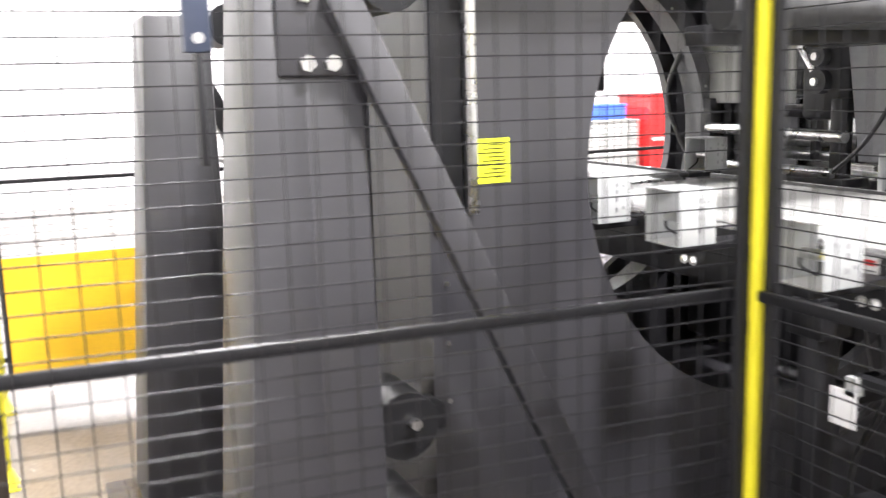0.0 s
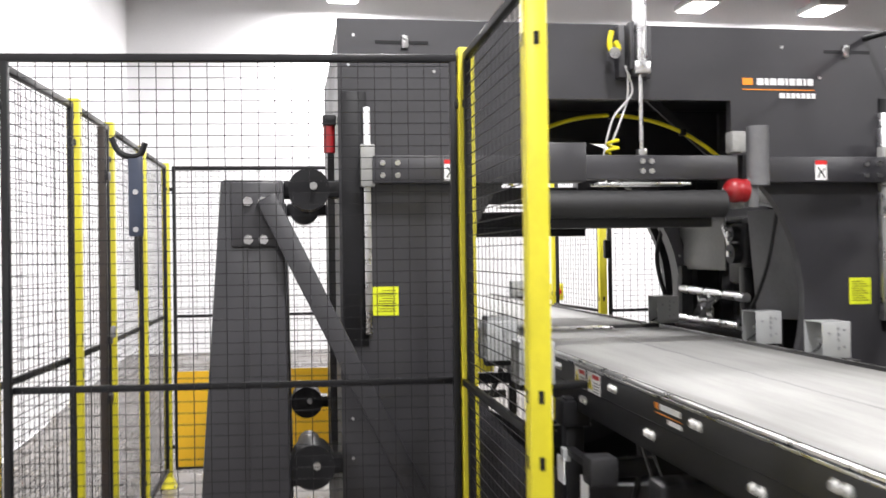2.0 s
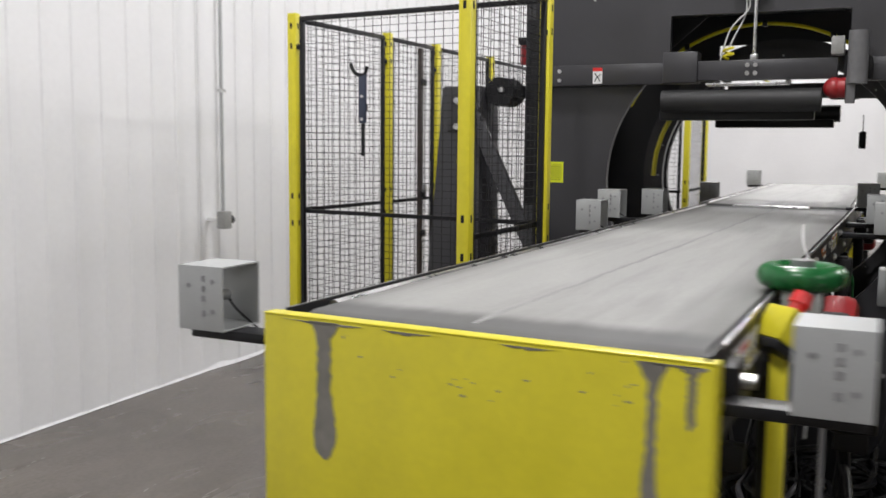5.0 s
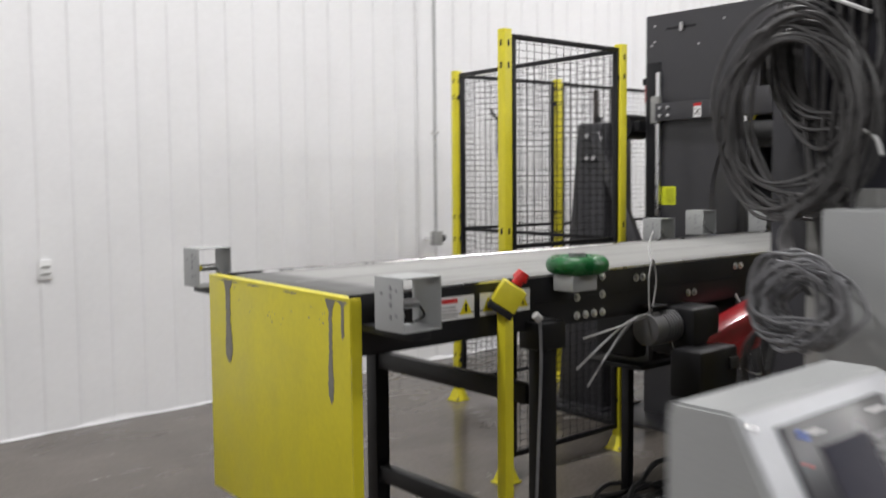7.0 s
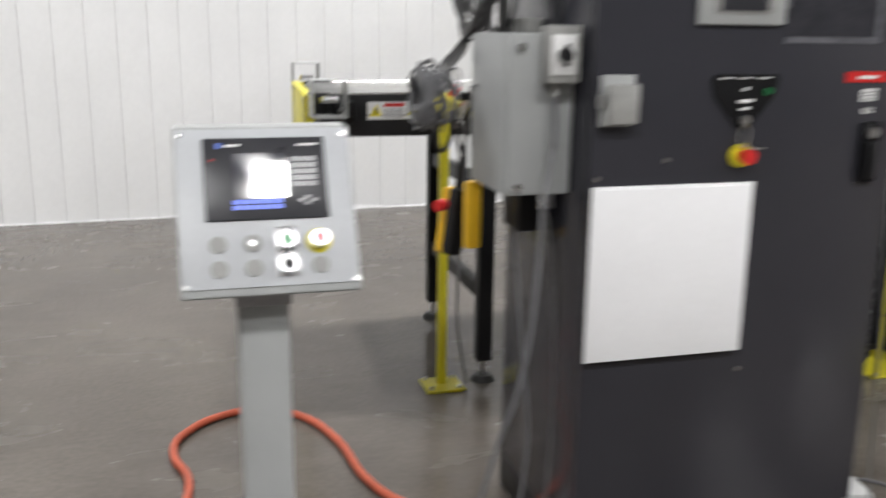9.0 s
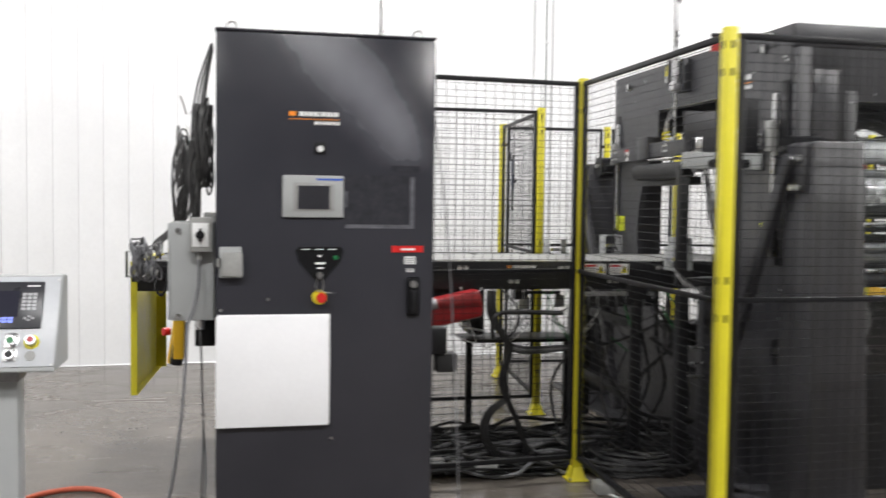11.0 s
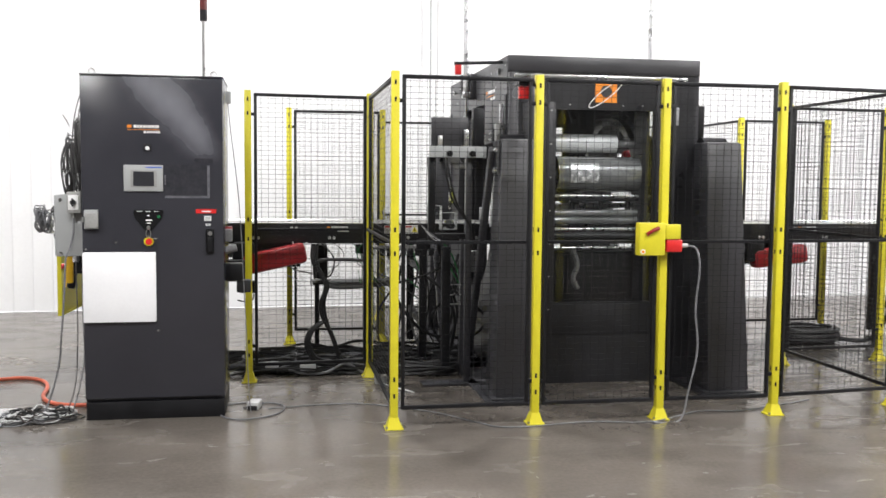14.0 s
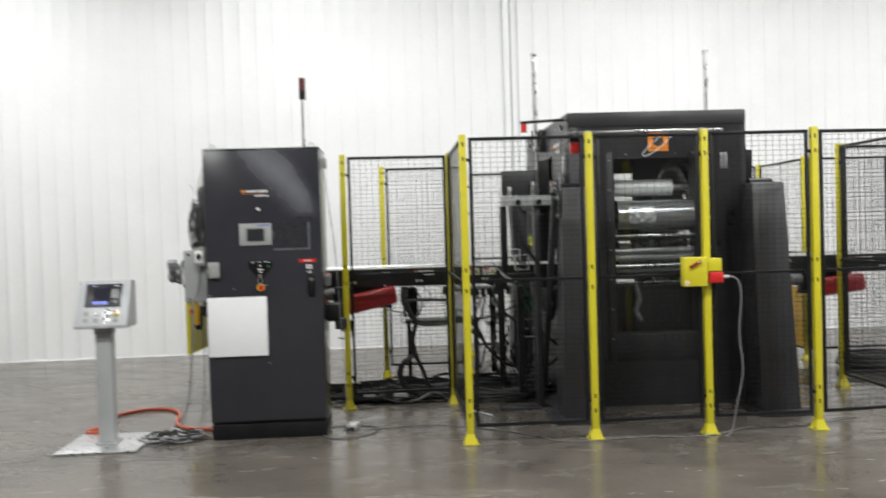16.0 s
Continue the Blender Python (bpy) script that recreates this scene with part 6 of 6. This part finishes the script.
# ---- stop post beside the infeed ----
sp = thing("stop_post", "yellow floor-mounted post with a red emergency stop button", "stop post", (0.5, -0.5, 0))
part("post", bx(0.488, 0.522, -0.435, -0.401, 0.01, 1.06, 0.003), YELLOW, sp)
part("base_plate", bx(0.43, 0.58, -0.505, -0.355, 0.0, 0.01, 0.002), YELLOW, sp)
for dx in (0.45, 0.56):
    for dy in (-0.485, -0.375):
        part("anchor_bolt", cy((dx, dy, 0.01), (dx, dy, 0.022), 0.008, 6), STEEL, sp)
bx_ = part("stop_box", bx(-0.038, 0.038, -0.036, 0.036, -0.03, 0.04, 0.006, m=pose(0.508, -0.425, 1.10, 0, 33, -41)), YELLOW, sp, "yellow emergency stop box")
part("box_base", bx(-0.039, 0.039, -0.037, 0.037, -0.05, -0.03, 0.004, m=pose(0.508, -0.425, 1.10, 0, 33, -41)), BLACK, bx_)
bm = B()
cyl(bm, (0, 0, 0.045), (0, 0, 0.062), 0.016, 16)
cyl(bm, (0, 0, 0.06), (0, 0, 0.085), 0.022, 18, 0.018)
bmesh.ops.transform(bm, matrix=pose(0.508, -0.425, 1.10, 0, 33, -41), verts=bm.verts)
part("mushroom", bm, BRIGHTRED, bx_, "red mushroom button")
part("gland", cy((0.54, -0.50, 1.055), (0.555, -0.505, 1.04), 0.012, 10), PALECABLE, bx_)
part("stop_cable", tb([(0.555, -0.505, 1.04), (0.565, -0.50, 0.9), (0.55, -0.50, 0.6), (0.545, -0.49, 0.3), (0.60, -0.45, 0.01)], 0.005, 6), GREYCABLE, sp)

gw = thing("wrapped_roll", "green film-wrapped ring lying on a grey bracket at the conveyor side", "roll", (0.79, -0.42, 1.15))
part("ring", tb([(0.80 + 0.068 * math.cos(a), -0.43 + 0.068 * math.sin(a), 1.174) for a in [math.tau * k / 20 for k in range(20)]], 0.028, 12, 2, True), GREEN, gw, "green plastic wrap")
part("hub", cy((0.80, -0.43, 1.147), (0.80, -0.43, 1.21), 0.026, 16), DULLSTEEL, gw)
part("bracket", bx(0.73, 0.84, -0.475, -0.395, 1.098, 1.146, 0.004), GREYBOX, gw)

# ---- interlock switches on the fence ----
isw = thing("interlock_switch", "yellow door interlock box with a red plug on the fence post", "switch", (3.9, -2.27, 1.03))
part("switch_box", bx(3.785, 3.955, -2.32, -2.25, 1.035, 1.235, 0.008), YELLOW, isw)
part("tongue_box", bx(3.957, 4.055, -2.315, -2.255, 1.135, 1.225, 0.006), YELLOW, isw)
part("plug", bx(3.965, 4.07, -2.312, -2.26, 1.055, 1.132, 0.01), BRIGHTRED, isw, "red plug")
part("lever", tb([(3.83, -2.328, 1.165), (3.87, -2.332, 1.19), (3.905, -2.328, 1.205)], 0.012, 8), RED, isw, "dark red lever")
part("round_label", cy((3.81, -2.322, 1.06), (3.81, -2.32, 1.06), 0.016, 18), WHITE, isw)
part("label_mark", cy((3.81, -2.3235, 1.06), (3.81, -2.322, 1.06), 0.009, 12), ORANGE, isw)
part("gland", cy((4.07, -2.285, 1.095), (4.11, -2.285, 1.095), 0.013, 10), PALECABLE, isw)
part("switch_cable", tb([(4.11, -2.285, 1.095), (4.17, -2.29, 1.07), (4.19, -2.30, 0.95), (4.17, -2.30, 0.7), (4.19, -2.30, 0.45), (4.14, -2.30, 0.2), (4.08, -2.31, 0.008), (3.9, -2.33, 0.006)], 0.0065, 8), GREYCABLE, isw)
rsw = thing("upper_interlock", "red interlock switch at the top of the fence door", "switch", (3.08, -2.2, 1.98))
part("switch_body", bx(3.055, 3.12, -2.20, -2.15, 1.975, 2.05, 0.008), BRIGHTRED, rsw)
part("mount", bx(3.05, 3.15, -2.215, -2.2, 2.05, 2.075, 0.003), BLACK, rsw)
part("loop", tb([(3.06, -2.2, 2.06), (3.02, -2.2, 2.04), (3.01, -2.2, 1.99), (3.04, -2.2, 1.965)], 0.004, 6), GREYCABLE, rsw)
tr = thing("door_track", "pale steel track over the fence door", "track", (3.55, -2.2, 2.1))
part("track_rail", bx(3.03, 4.13, -2.19, -2.17, 2.105, 2.125, 0.003), STEEL, tr)
for x in (3.17, 3.976):
    part("hanger", bx(x - 0.02, x + 0.02, -2.205, -2.165, 2.09, 2.128, 0.003), DULLSTEEL, tr)
sb = thing("clamp_bar", "pale grey bar with two black knobs on black posts", "clamp bar", (2.88, -1.1, 0))
part("bar", bx(2.685, 3.09, -1.14, -1.08, 1.645, 1.725, 0.003), GREYBOX, sb)
part("end_cap", bx(3.09, 3.105, -1.145, -1.06, 1.64, 1.73, 0.003), BLACK, sb)
for x in (2.82, 2.985):
    knob = part("knob", cy((x, -1.175, 1.672), (x, -1.14, 1.672), 0.021, 14), BLACK, sb)
    part("knob_stem", cy((x, -1.19, 1.672), (x, -1.175, 1.672), 0.01, 10), BLACK, knob)
part("post", bx(2.685, 2.735, -1.08, -1.02, 1.10, 1.645, 0.004), BLACK, sb)
part("foot_arm", bx(2.685, 2.99, -1.075, -1.025, 1.06, 1.10, 0.004), BLACK, sb)
part("post", bx(2.955, 3.0, -1.08, -1.02, 0.018, 1.645, 0.004), MACHINE, sb)
part("foot", bx(2.64, 3.05, -1.14, -0.98, 0.0, 0.018, 0.003), MACHINE, sb)
for x, z in ((2.76, 1.80), (2.95, 1.845)):
    part("air_cylinder", bx(x - 0.016, x + 0.016, -1.11, -1.08, 1.725, z, 0.003), ALU, sb, "bright compact air cylinder")
part("valve_box", bx(2.995, 3.08, -1.12, -1.05, 1.73, 2.0, 0.006), BLACK, sb)
part("back_plate", bx(2.70, 2.98, -1.075, -1.06, 1.73, 1.93, 0.003), MACHINE, sb)
for k in range(2):
    part("lead", tb([(2.79 + 0.02 * k, -1.11, 1.645), (2.81 + 0.02 * k, -1.12, 1.5), (2.86 + 0.02 * k, -1.10, 1.33), (2.98, -1.09, 1.16), (3.0, -1.09, 1.0)], 0.008, 8), CABLE, sb)
for k in range(3):
    part("wire", tb([(2.80, -1.09, 1.03), (2.72 - 0.02 * k, -1.10, 1.06 + 0.03 * k), (2.66 - 0.03 * k, -1.11, 1.12 + 0.04 * k)], 0.003, 6), PALECABLE if k < 2 else GREYCABLE, sb)

# blue-grey door latch hung on the cross fence
lt = thing("gate_latch", "blue-grey sliding gate latch with a black hook on the mesh", "latch", (2.63, 1.763, 1.55))
part("latch_bar", bx(2.625, 2.642, 1.743, 1.783, 1.56, 1.80, 0.004), BLUEGREY, lt)
part("latch_hook", tb([(2.632, 1.83, 1.85), (2.632, 1.812, 1.812), (2.632, 1.78, 1.795), (2.632, 1.75, 1.80), (2.632, 1.735, 1.835)], 0.009, 8), BLACK, lt)
part("latch_rod", bx(2.628, 2.64, 1.757, 1.769, 1.40, 1.56, 0.002), BLACK, lt)
part("latch_clip", bx(2.640, 2.668, 1.752, 1.774, 1.62, 1.65, 0.002), BLACK, lt)
for z in (1.58, 1.69):
    part("latch_screw", cy((2.622, 1.763, z), (2.626, 1.763, z), 0.008, 10), STEEL, lt)
gp = thing("gate_stile", "dark brown gate stile with hinges beside the fence post", "gate stile", (3.95, 2.1, 0))
part("stile", bx(3.93, 3.965, 2.095, 2.125, 0.02, 2.06, 0.003), BROWN, gp)
for z in (0.9, 1.15, 1.85):
    part("hinge", bx(3.915, 3.98, 2.08, 2.095, z - 0.02, z + 0.02, 0.003), BLACK, gp)
part("padlock", bx(3.92, 3.95, 2.06, 2.08, 1.16, 1.21, 0.006), DULLSTEEL, gp)
hg = thing("hanging_sensor", "small black sensor hanging on a thin wire behind the machine", "sensor", (4.82, -0.43, 1.48))
part("wire", cy((4.82, -0.43, 1.56), (4.82, -0.43, 1.66), 0.003, 6), CABLE, hg)
part("sensor_body", bx(4.80, 4.84, -0.45, -0.41, 1.46, 1.565, 0.008), BLACK, hg)
rl = thing("air_regulator", "small red regulator on the back edge of the machine", "regulator", (3.3, 1.17, 1.9))
part("bowl", cy((3.30, 1.17, 1.88), (3.30, 1.17, 1.98), 0.022, 14), RED, rl)
part("head", bx(3.27, 3.33, 1.145, 1.195, 1.98, 2.02, 0.005), BLACK, rl)

# far end: yellow stop station
ys = thing("far_stop_station", "yellow stop station on a post beyond the outfeed conveyor", "stop post", (7.0, -0.75, 0))
part("post", bx(6.98, 7.02, -0.77, -0.73, 0.0, 1.12, 0.003), YELLOW, ys)
part("stop_box", bx(6.96, 7.04, -0.8, -0.70, 1.12, 1.25, 0.006), YELLOW, ys)
part("button", cy((6.93, -0.75, 1.19), (6.96, -0.75, 1.19), 0.025, 14), BRIGHTRED, ys)

# ---- hoses and cables on the floor ----
hs = thing("floor_hose", "orange-red rubber hose lying in a loop on the floor", "hose", (-0.25, -0.9, 0))
part("hose", tb([(-0.40, -1.43, 0.03), (-0.50, -1.435, 0.016), (-0.555, -1.35, 0.014), (-0.48, -1.16, 0.014), (-0.47, -1.0, 0.014), (-0.51, -0.86, 0.014), (-0.505, -0.73, 0.014), (-0.43, -0.61, 0.014), (-0.35, -0.55, 0.014), (-0.24, -0.52, 0.014), (-0.12, -0.57, 0.014), (-0.03, -0.69, 0.014), (0.03, -0.88, 0.014), (0.06, -1.12, 0.014), (0.13, -1.30, 0.014), (0.27, -1.42, 0.014), (0.45, -1.44, 0.014)], 0.0135, 10, 6), HOSE, hs)
part("fitting", cy((-0.41, -1.43, 0.03), (-0.365, -1.43, 0.032), 0.012, 10), STEEL, hs)

random.seed(31)
cp = thing("cable_pile", "tangled heap of dark and pale cables beside the cabinet", "cable pile", (0.18, -1.72, 0))
for k in range(30):
    cx, cy_ = 0.17 + random.uniform(-0.08, 0.08), -1.72 + random.uniform(-0.08, 0.08)
    r0 = random.uniform(0.06, 0.19)
    pts = []
    ph = random.uniform(0, math.tau)
    sq = random.uniform(0.55, 1.0)
    for i in range(10):
        a = ph + math.tau * i / 10
        rr = r0 * random.uniform(0.75, 1.2)
        hgt = 0.006 + 0.085 * max(0, 1 - rr / 0.2) * random.uniform(0.2, 1)
        pts.append((min(cx + rr * math.cos(a), 0.44), cy_ + sq * rr * math.sin(a), hgt))
    part("cable", tb(pts, random.choice((0.004, 0.005, 0.006)), 6, 4, True), random.choice((CABLE, CABLE, GREYCABLE, PALECABLE, BROWN)), cp)
part("plug", bx(0.28, 0.34, -1.56, -1.52, 0.0, 0.03, 0.006), PALECABLE, cp)

fp = thing("foot_switch", "small pale grey switch box on the floor with its cable", "foot switch", (1.47, -1.61, 0))
part("box_body", bx(-0.038, 0.038, -0.06, 0.06, 0.0, 0.05, 0.008, m=pose(1.47, -1.61, 0, 0, 0, -12)), PALECABLE, fp)
part("pedal", bx(-0.03, 0.03, -0.07, -0.055, 0.0, 0.03, 0.004, m=pose(1.47, -1.61, 0, 0, 0, -12)), BLACK, fp)
part("cable", tb([(1.48, -1.55, 0.02), (1.40, -1.48, 0.006), (1.28, -1.55, 0.006), (1.27, -1.80, 0.006), (1.40, -1.92, 0.006), (1.60, -1.82, 0.006), (1.66, -1.62, 0.006), (1.55, -1.50, 0.006), (1.40, -1.62, 0.006)], 0.005, 6), GREYCABLE, fp)
lc = thing("floor_cable", "long grey cable lying along the foot of the fence", "cable", (3.0, -2.1, 0))
part("cable", tb([(1.56, -1.66, 0.006), (1.9, -1.6, 0.006), (2.2, -1.62, 0.006), (2.6, -1.9, 0.006), (2.8, -2.15, 0.006), (3.0, -2.32, 0.006), (3.5, -2.26, 0.006), (3.9, -2.31, 0.006), (4.3, -2.1, 0.006), (4.6, -2.12, 0.006), (5.2, -1.9, 0.006)], 0.0045, 6), GREYCABLE, lc)
sg = thing("loose_strap", "short pale strap lying on the floor by the fence post", "strap", (2.42, -1.1, 0))
part("strap", tb([(2.34, -0.95, 0.006), (2.42, -1.12, 0.006), (2.55, -1.32, 0.006)], 0.006, 6), WHITE, sg)
part("plug", bx(2.31, 2.40, -1.02, -0.92, 0.0, 0.06, 0.01), PLATE, sg)

random.seed(41)
bp = thing("cable_run", "thick black cables spread over the floor under the conveyor", "cable pile", (2.0, -0.2, 0))
for k in range(70):
    x0 = 1.15 + random.uniform(-0.05, 0.6)
    y0 = -0.22 + random.uniform(-0.36, 0.42)
    pts = []
    n = 8
    L = random.uniform(1.0, 2.0)
    for i in range(n):
        t = i / (n - 1)
        pts.append((x0 + L * t, y0 + 0.12 * math.sin(3 * t + k) + random.uniform(-0.06, 0.06), 0.012 + random.uniform(0, 0.09) * (1 - abs(2 * t - 1) * 0.6)))
    part("cable", tb(pts, random.choice((0.008, 0.01, 0.013)), 6, 5), random.choice((CABLE, CABLE, CABLE, RUBBER, GREYCABLE)), bp)
for k, (cx, cy2, r0) in enumerate(((2.75, -0.55, 0.26), (2.6, -0.3, 0.22), (1.55, -0.25, 0.18), (1.95, -0.45, 0.16), (2.72, -0.5, 0.2), (2.7, -0.6, 0.3), (2.9, -0.4, 0.24))):
    for j in range(4):
        pts = [(cx + (r0 + 0.012 * j) * math.cos(a) + random.uniform(-0.015, 0.015), cy2 + 0.75 * (r0 + 0.01 * j) * math.sin(a) + random.uniform(-0.015, 0.015), 0.012 + 0.02 * j + random.uniform(0, 0.02)) for a in [math.tau * i / 12 for i in range(12)]]
        part("loop", tb(pts, 0.011, 6, 4, True), CABLE, bp)
part("white_connector", bx(1.78, 1.9, -0.62, -0.54, 0.03, 0.08, 0.01), PALECABLE, bp, "pale plastic connector")
part("white_connector", bx(1.52, 1.62, -0.55, -0.5, 0.04, 0.09, 0.01), PALECABLE, bp, "pale plastic connector")
hl = thing("hanging_loom", "thick black cable loom looping down from the conveyor to the floor", "cable loom", (2.05, -0.5, 0))
random.seed(63)
for k in range(7):
    a, b = random.uniform(-0.022, 0.022), random.uniform(-0.02, 0.02)
    part("cable", tb([(1.90 + a, -0.42, 0.98), (1.90 + a, -0.46, 0.84), (1.985 + b, -0.49, 0.67), (1.95 + a, -0.50 + b, 0.49), (2.03 + 0.6 * b, -0.50 + a, 0.27), (2.12 + a, -0.52, 0.03)], 0.0105, 8), CABLE, hl)
for k in range(3):
    d = 0.013 * k
    part("loop", tb([(1.985, -0.5, 0.40), (1.93 - d, -0.52, 0.365), (1.872 - d, -0.53, 0.31), (1.855 - d, -0.54, 0.21), (1.92 - 0.5 * d, -0.54, 0.11 - d), (2.08, -0.53, 0.06)], 0.013, 8), CABLE, hl)
for k in range(3):
    part("conduit", tb([(1.99, -0.48, 0.66 + 0.016 * k), (2.08, -0.49, 0.645 + 0.014 * k), (2.25, -0.48, 0.65 + 0.012 * k), (2.6, -0.46, 0.69), (2.9, -0.45, 0.80)], 0.0085, 8), COILCABLE if k == 1 else CABLE, hl)
part("conduit", tb([(1.90, -0.47, 0.72), (1.895, -0.47, 0.80), (1.92, -0.47, 0.85), (2.0, -0.47, 0.866), (2.3, -0.46, 0.857)], 0.013, 8), CABLE, hl)
part("arch_cable", tb([(2.45, -0.5, 0.70), (2.62, -0.5, 0.42), (2.8, -0.48, 0.27), (3.1, -0.45, 0.23)], 0.012, 8), CABLE, hl)
part("arch_cable", tb([(2.75, -0.62, 0.74), (2.90, -0.66, 0.60), (2.96, -0.66, 0.40), (2.94, -0.62, 0.2)], 0.013, 8), CABLE, hl)
random.seed(61)
for k in range(12):
    x, y = random.uniform(2.5, 3.1), random.uniform(-0.42, 0.25)
    z0 = random.uniform(0.85, 1.0)
    part("drop_cable", tb([(x, y, z0), (x + random.uniform(-0.12, 0.12), y - 0.03, z0 - 0.25), (x + random.uniform(-0.25, 0.25), y + random.uniform(-0.08, 0.08), 0.35), (x + random.uniform(-0.3, 0.3), y + random.uniform(-0.1, 0.1), 0.02)], random.choice((0.006, 0.009, 0.012)), 6, 5), random.choice((CABLE, RUBBER, CABLE, COILCABLE)), hl)
stn = thing("valve_terminal", "valve terminal with grey connectors under the conveyor", "valve terminal", (2.6, -0.42, 0.9))
part("rail", bx(2.38, 2.85, -0.44, -0.40, 0.93, 0.97, 0.004), DULLSTEEL, stn)
for k in range(8):
    part("valve", bx(2.40 + 0.055 * k, 2.44 + 0.055 * k, -0.47, -0.44, 0.89, 0.95, 0.004), BLACK, stn)
part("white_block", bx(3.06, 3.17, -0.63, -0.57, 0.775, 0.94, 0.01), GREYBOX, stn, "pale plastic block")
fr = thing("machine_stand", "black steel stand with cross rails beside the ring", "stand", (2.95, -0.75, 0))
part("upright", bx(2.98, 3.05, -0.78, -0.71, 0.0, 1.08, 0.004), MACHINE, fr)
part("upright", bx(2.84, 2.90, -0.78, -0.71, 0.0, 0.98, 0.004), BLACK, fr)
for z in (0.55, 0.62, 0.70):
    part("rung", cy((2.9, -0.79, z), (2.98, -0.79, z), 0.006, 8), STEEL, fr)

random.seed(51)
oc = thing("outfeed_cable_coil", "flat coil of thick black cable on the floor", "cable coil", (6.47, 0.3, 0), "cable coils")
for k in range(14):
    r0 = 0.30 + random.uniform(-0.05, 0.06)
    pts = [(6.47 + r0 * math.cos(a), 0.30 + 0.75 * r0 * math.sin(a), 0.014 + 0.010 * k + random.uniform(-0.004, 0.004)) for a in [math.tau * i / 14 for i in range(14)]]
    part("turn", tb(pts, 0.013, 6, 3, True), CABLE, oc)
part("riser", tb([(6.7, 0.1, 0.06), (6.95, -0.05, 0.1), (7.0, -0.3, 0.6), (6.95, -0.4, 1.0)], 0.02, 8), CABLE, oc)

# ---- things at the far end of the hall ----
for k, (x, y, w, d, h, mm, lab) in enumerate(((12.6, -6.8, 0.8, 0.75, 1.2, BRIGHTRED, "red steel tool cabinet far down the hall"), (12.8, -5.9, 1.0, 0.8, 0.85, PLATE, "grey crate far down the hall"), (12.8, -5.9, 0.7, 0.6, 0.18, BLUE, "blue plastic bin far down the hall"), (12.9, -7.9, 1.1, 0.9, 1.1, DULLSTEEL, "dull steel bench unit far down the hall"), (12.8, -9.3, 1.2, 0.9, 1.4, GREYBOX, "light grey machine housing far down the hall"))):
    t = thing("stored_unit", lab, "crate", (x, y, 0), "stored units")
    z0 = 0.951 if mm is BLUE else 0.06
    if mm is BLUE:
        x, y = 12.8, -5.9
        t.location = (x, y, 0.95)
    part("carcass", bx(x - w / 2, x + w / 2, y - d / 2, y + d / 2, z0, z0 + h, 0.02), mm, t)
    part("lid", bx(x - w / 2 - 0.01, x + w / 2 + 0.01, y - d / 2 - 0.01, y + d / 2 + 0.01, z0 + h, z0 + h + 0.04, 0.01), mm, t)
    if mm is not BLUE:
        for sx in (-1, 1):
            for sy in (-1, 1):
                part("caster", cy((x + sx * (w / 2 - 0.1), y + sy * (d / 2 - 0.1) - 0.02, 0.03), (x + sx * (w / 2 - 0.1), y + sy * (d / 2 - 0.1) + 0.02, 0.03), 0.03, 10), RUBBER, t)
        part("front_seam", bx(x - w / 2 - 0.004, x - w / 2 + 0.001, y - d / 2 + 0.05, y + d / 2 - 0.05, z0 + h * 0.48, z0 + h * 0.52), WHITE, t)
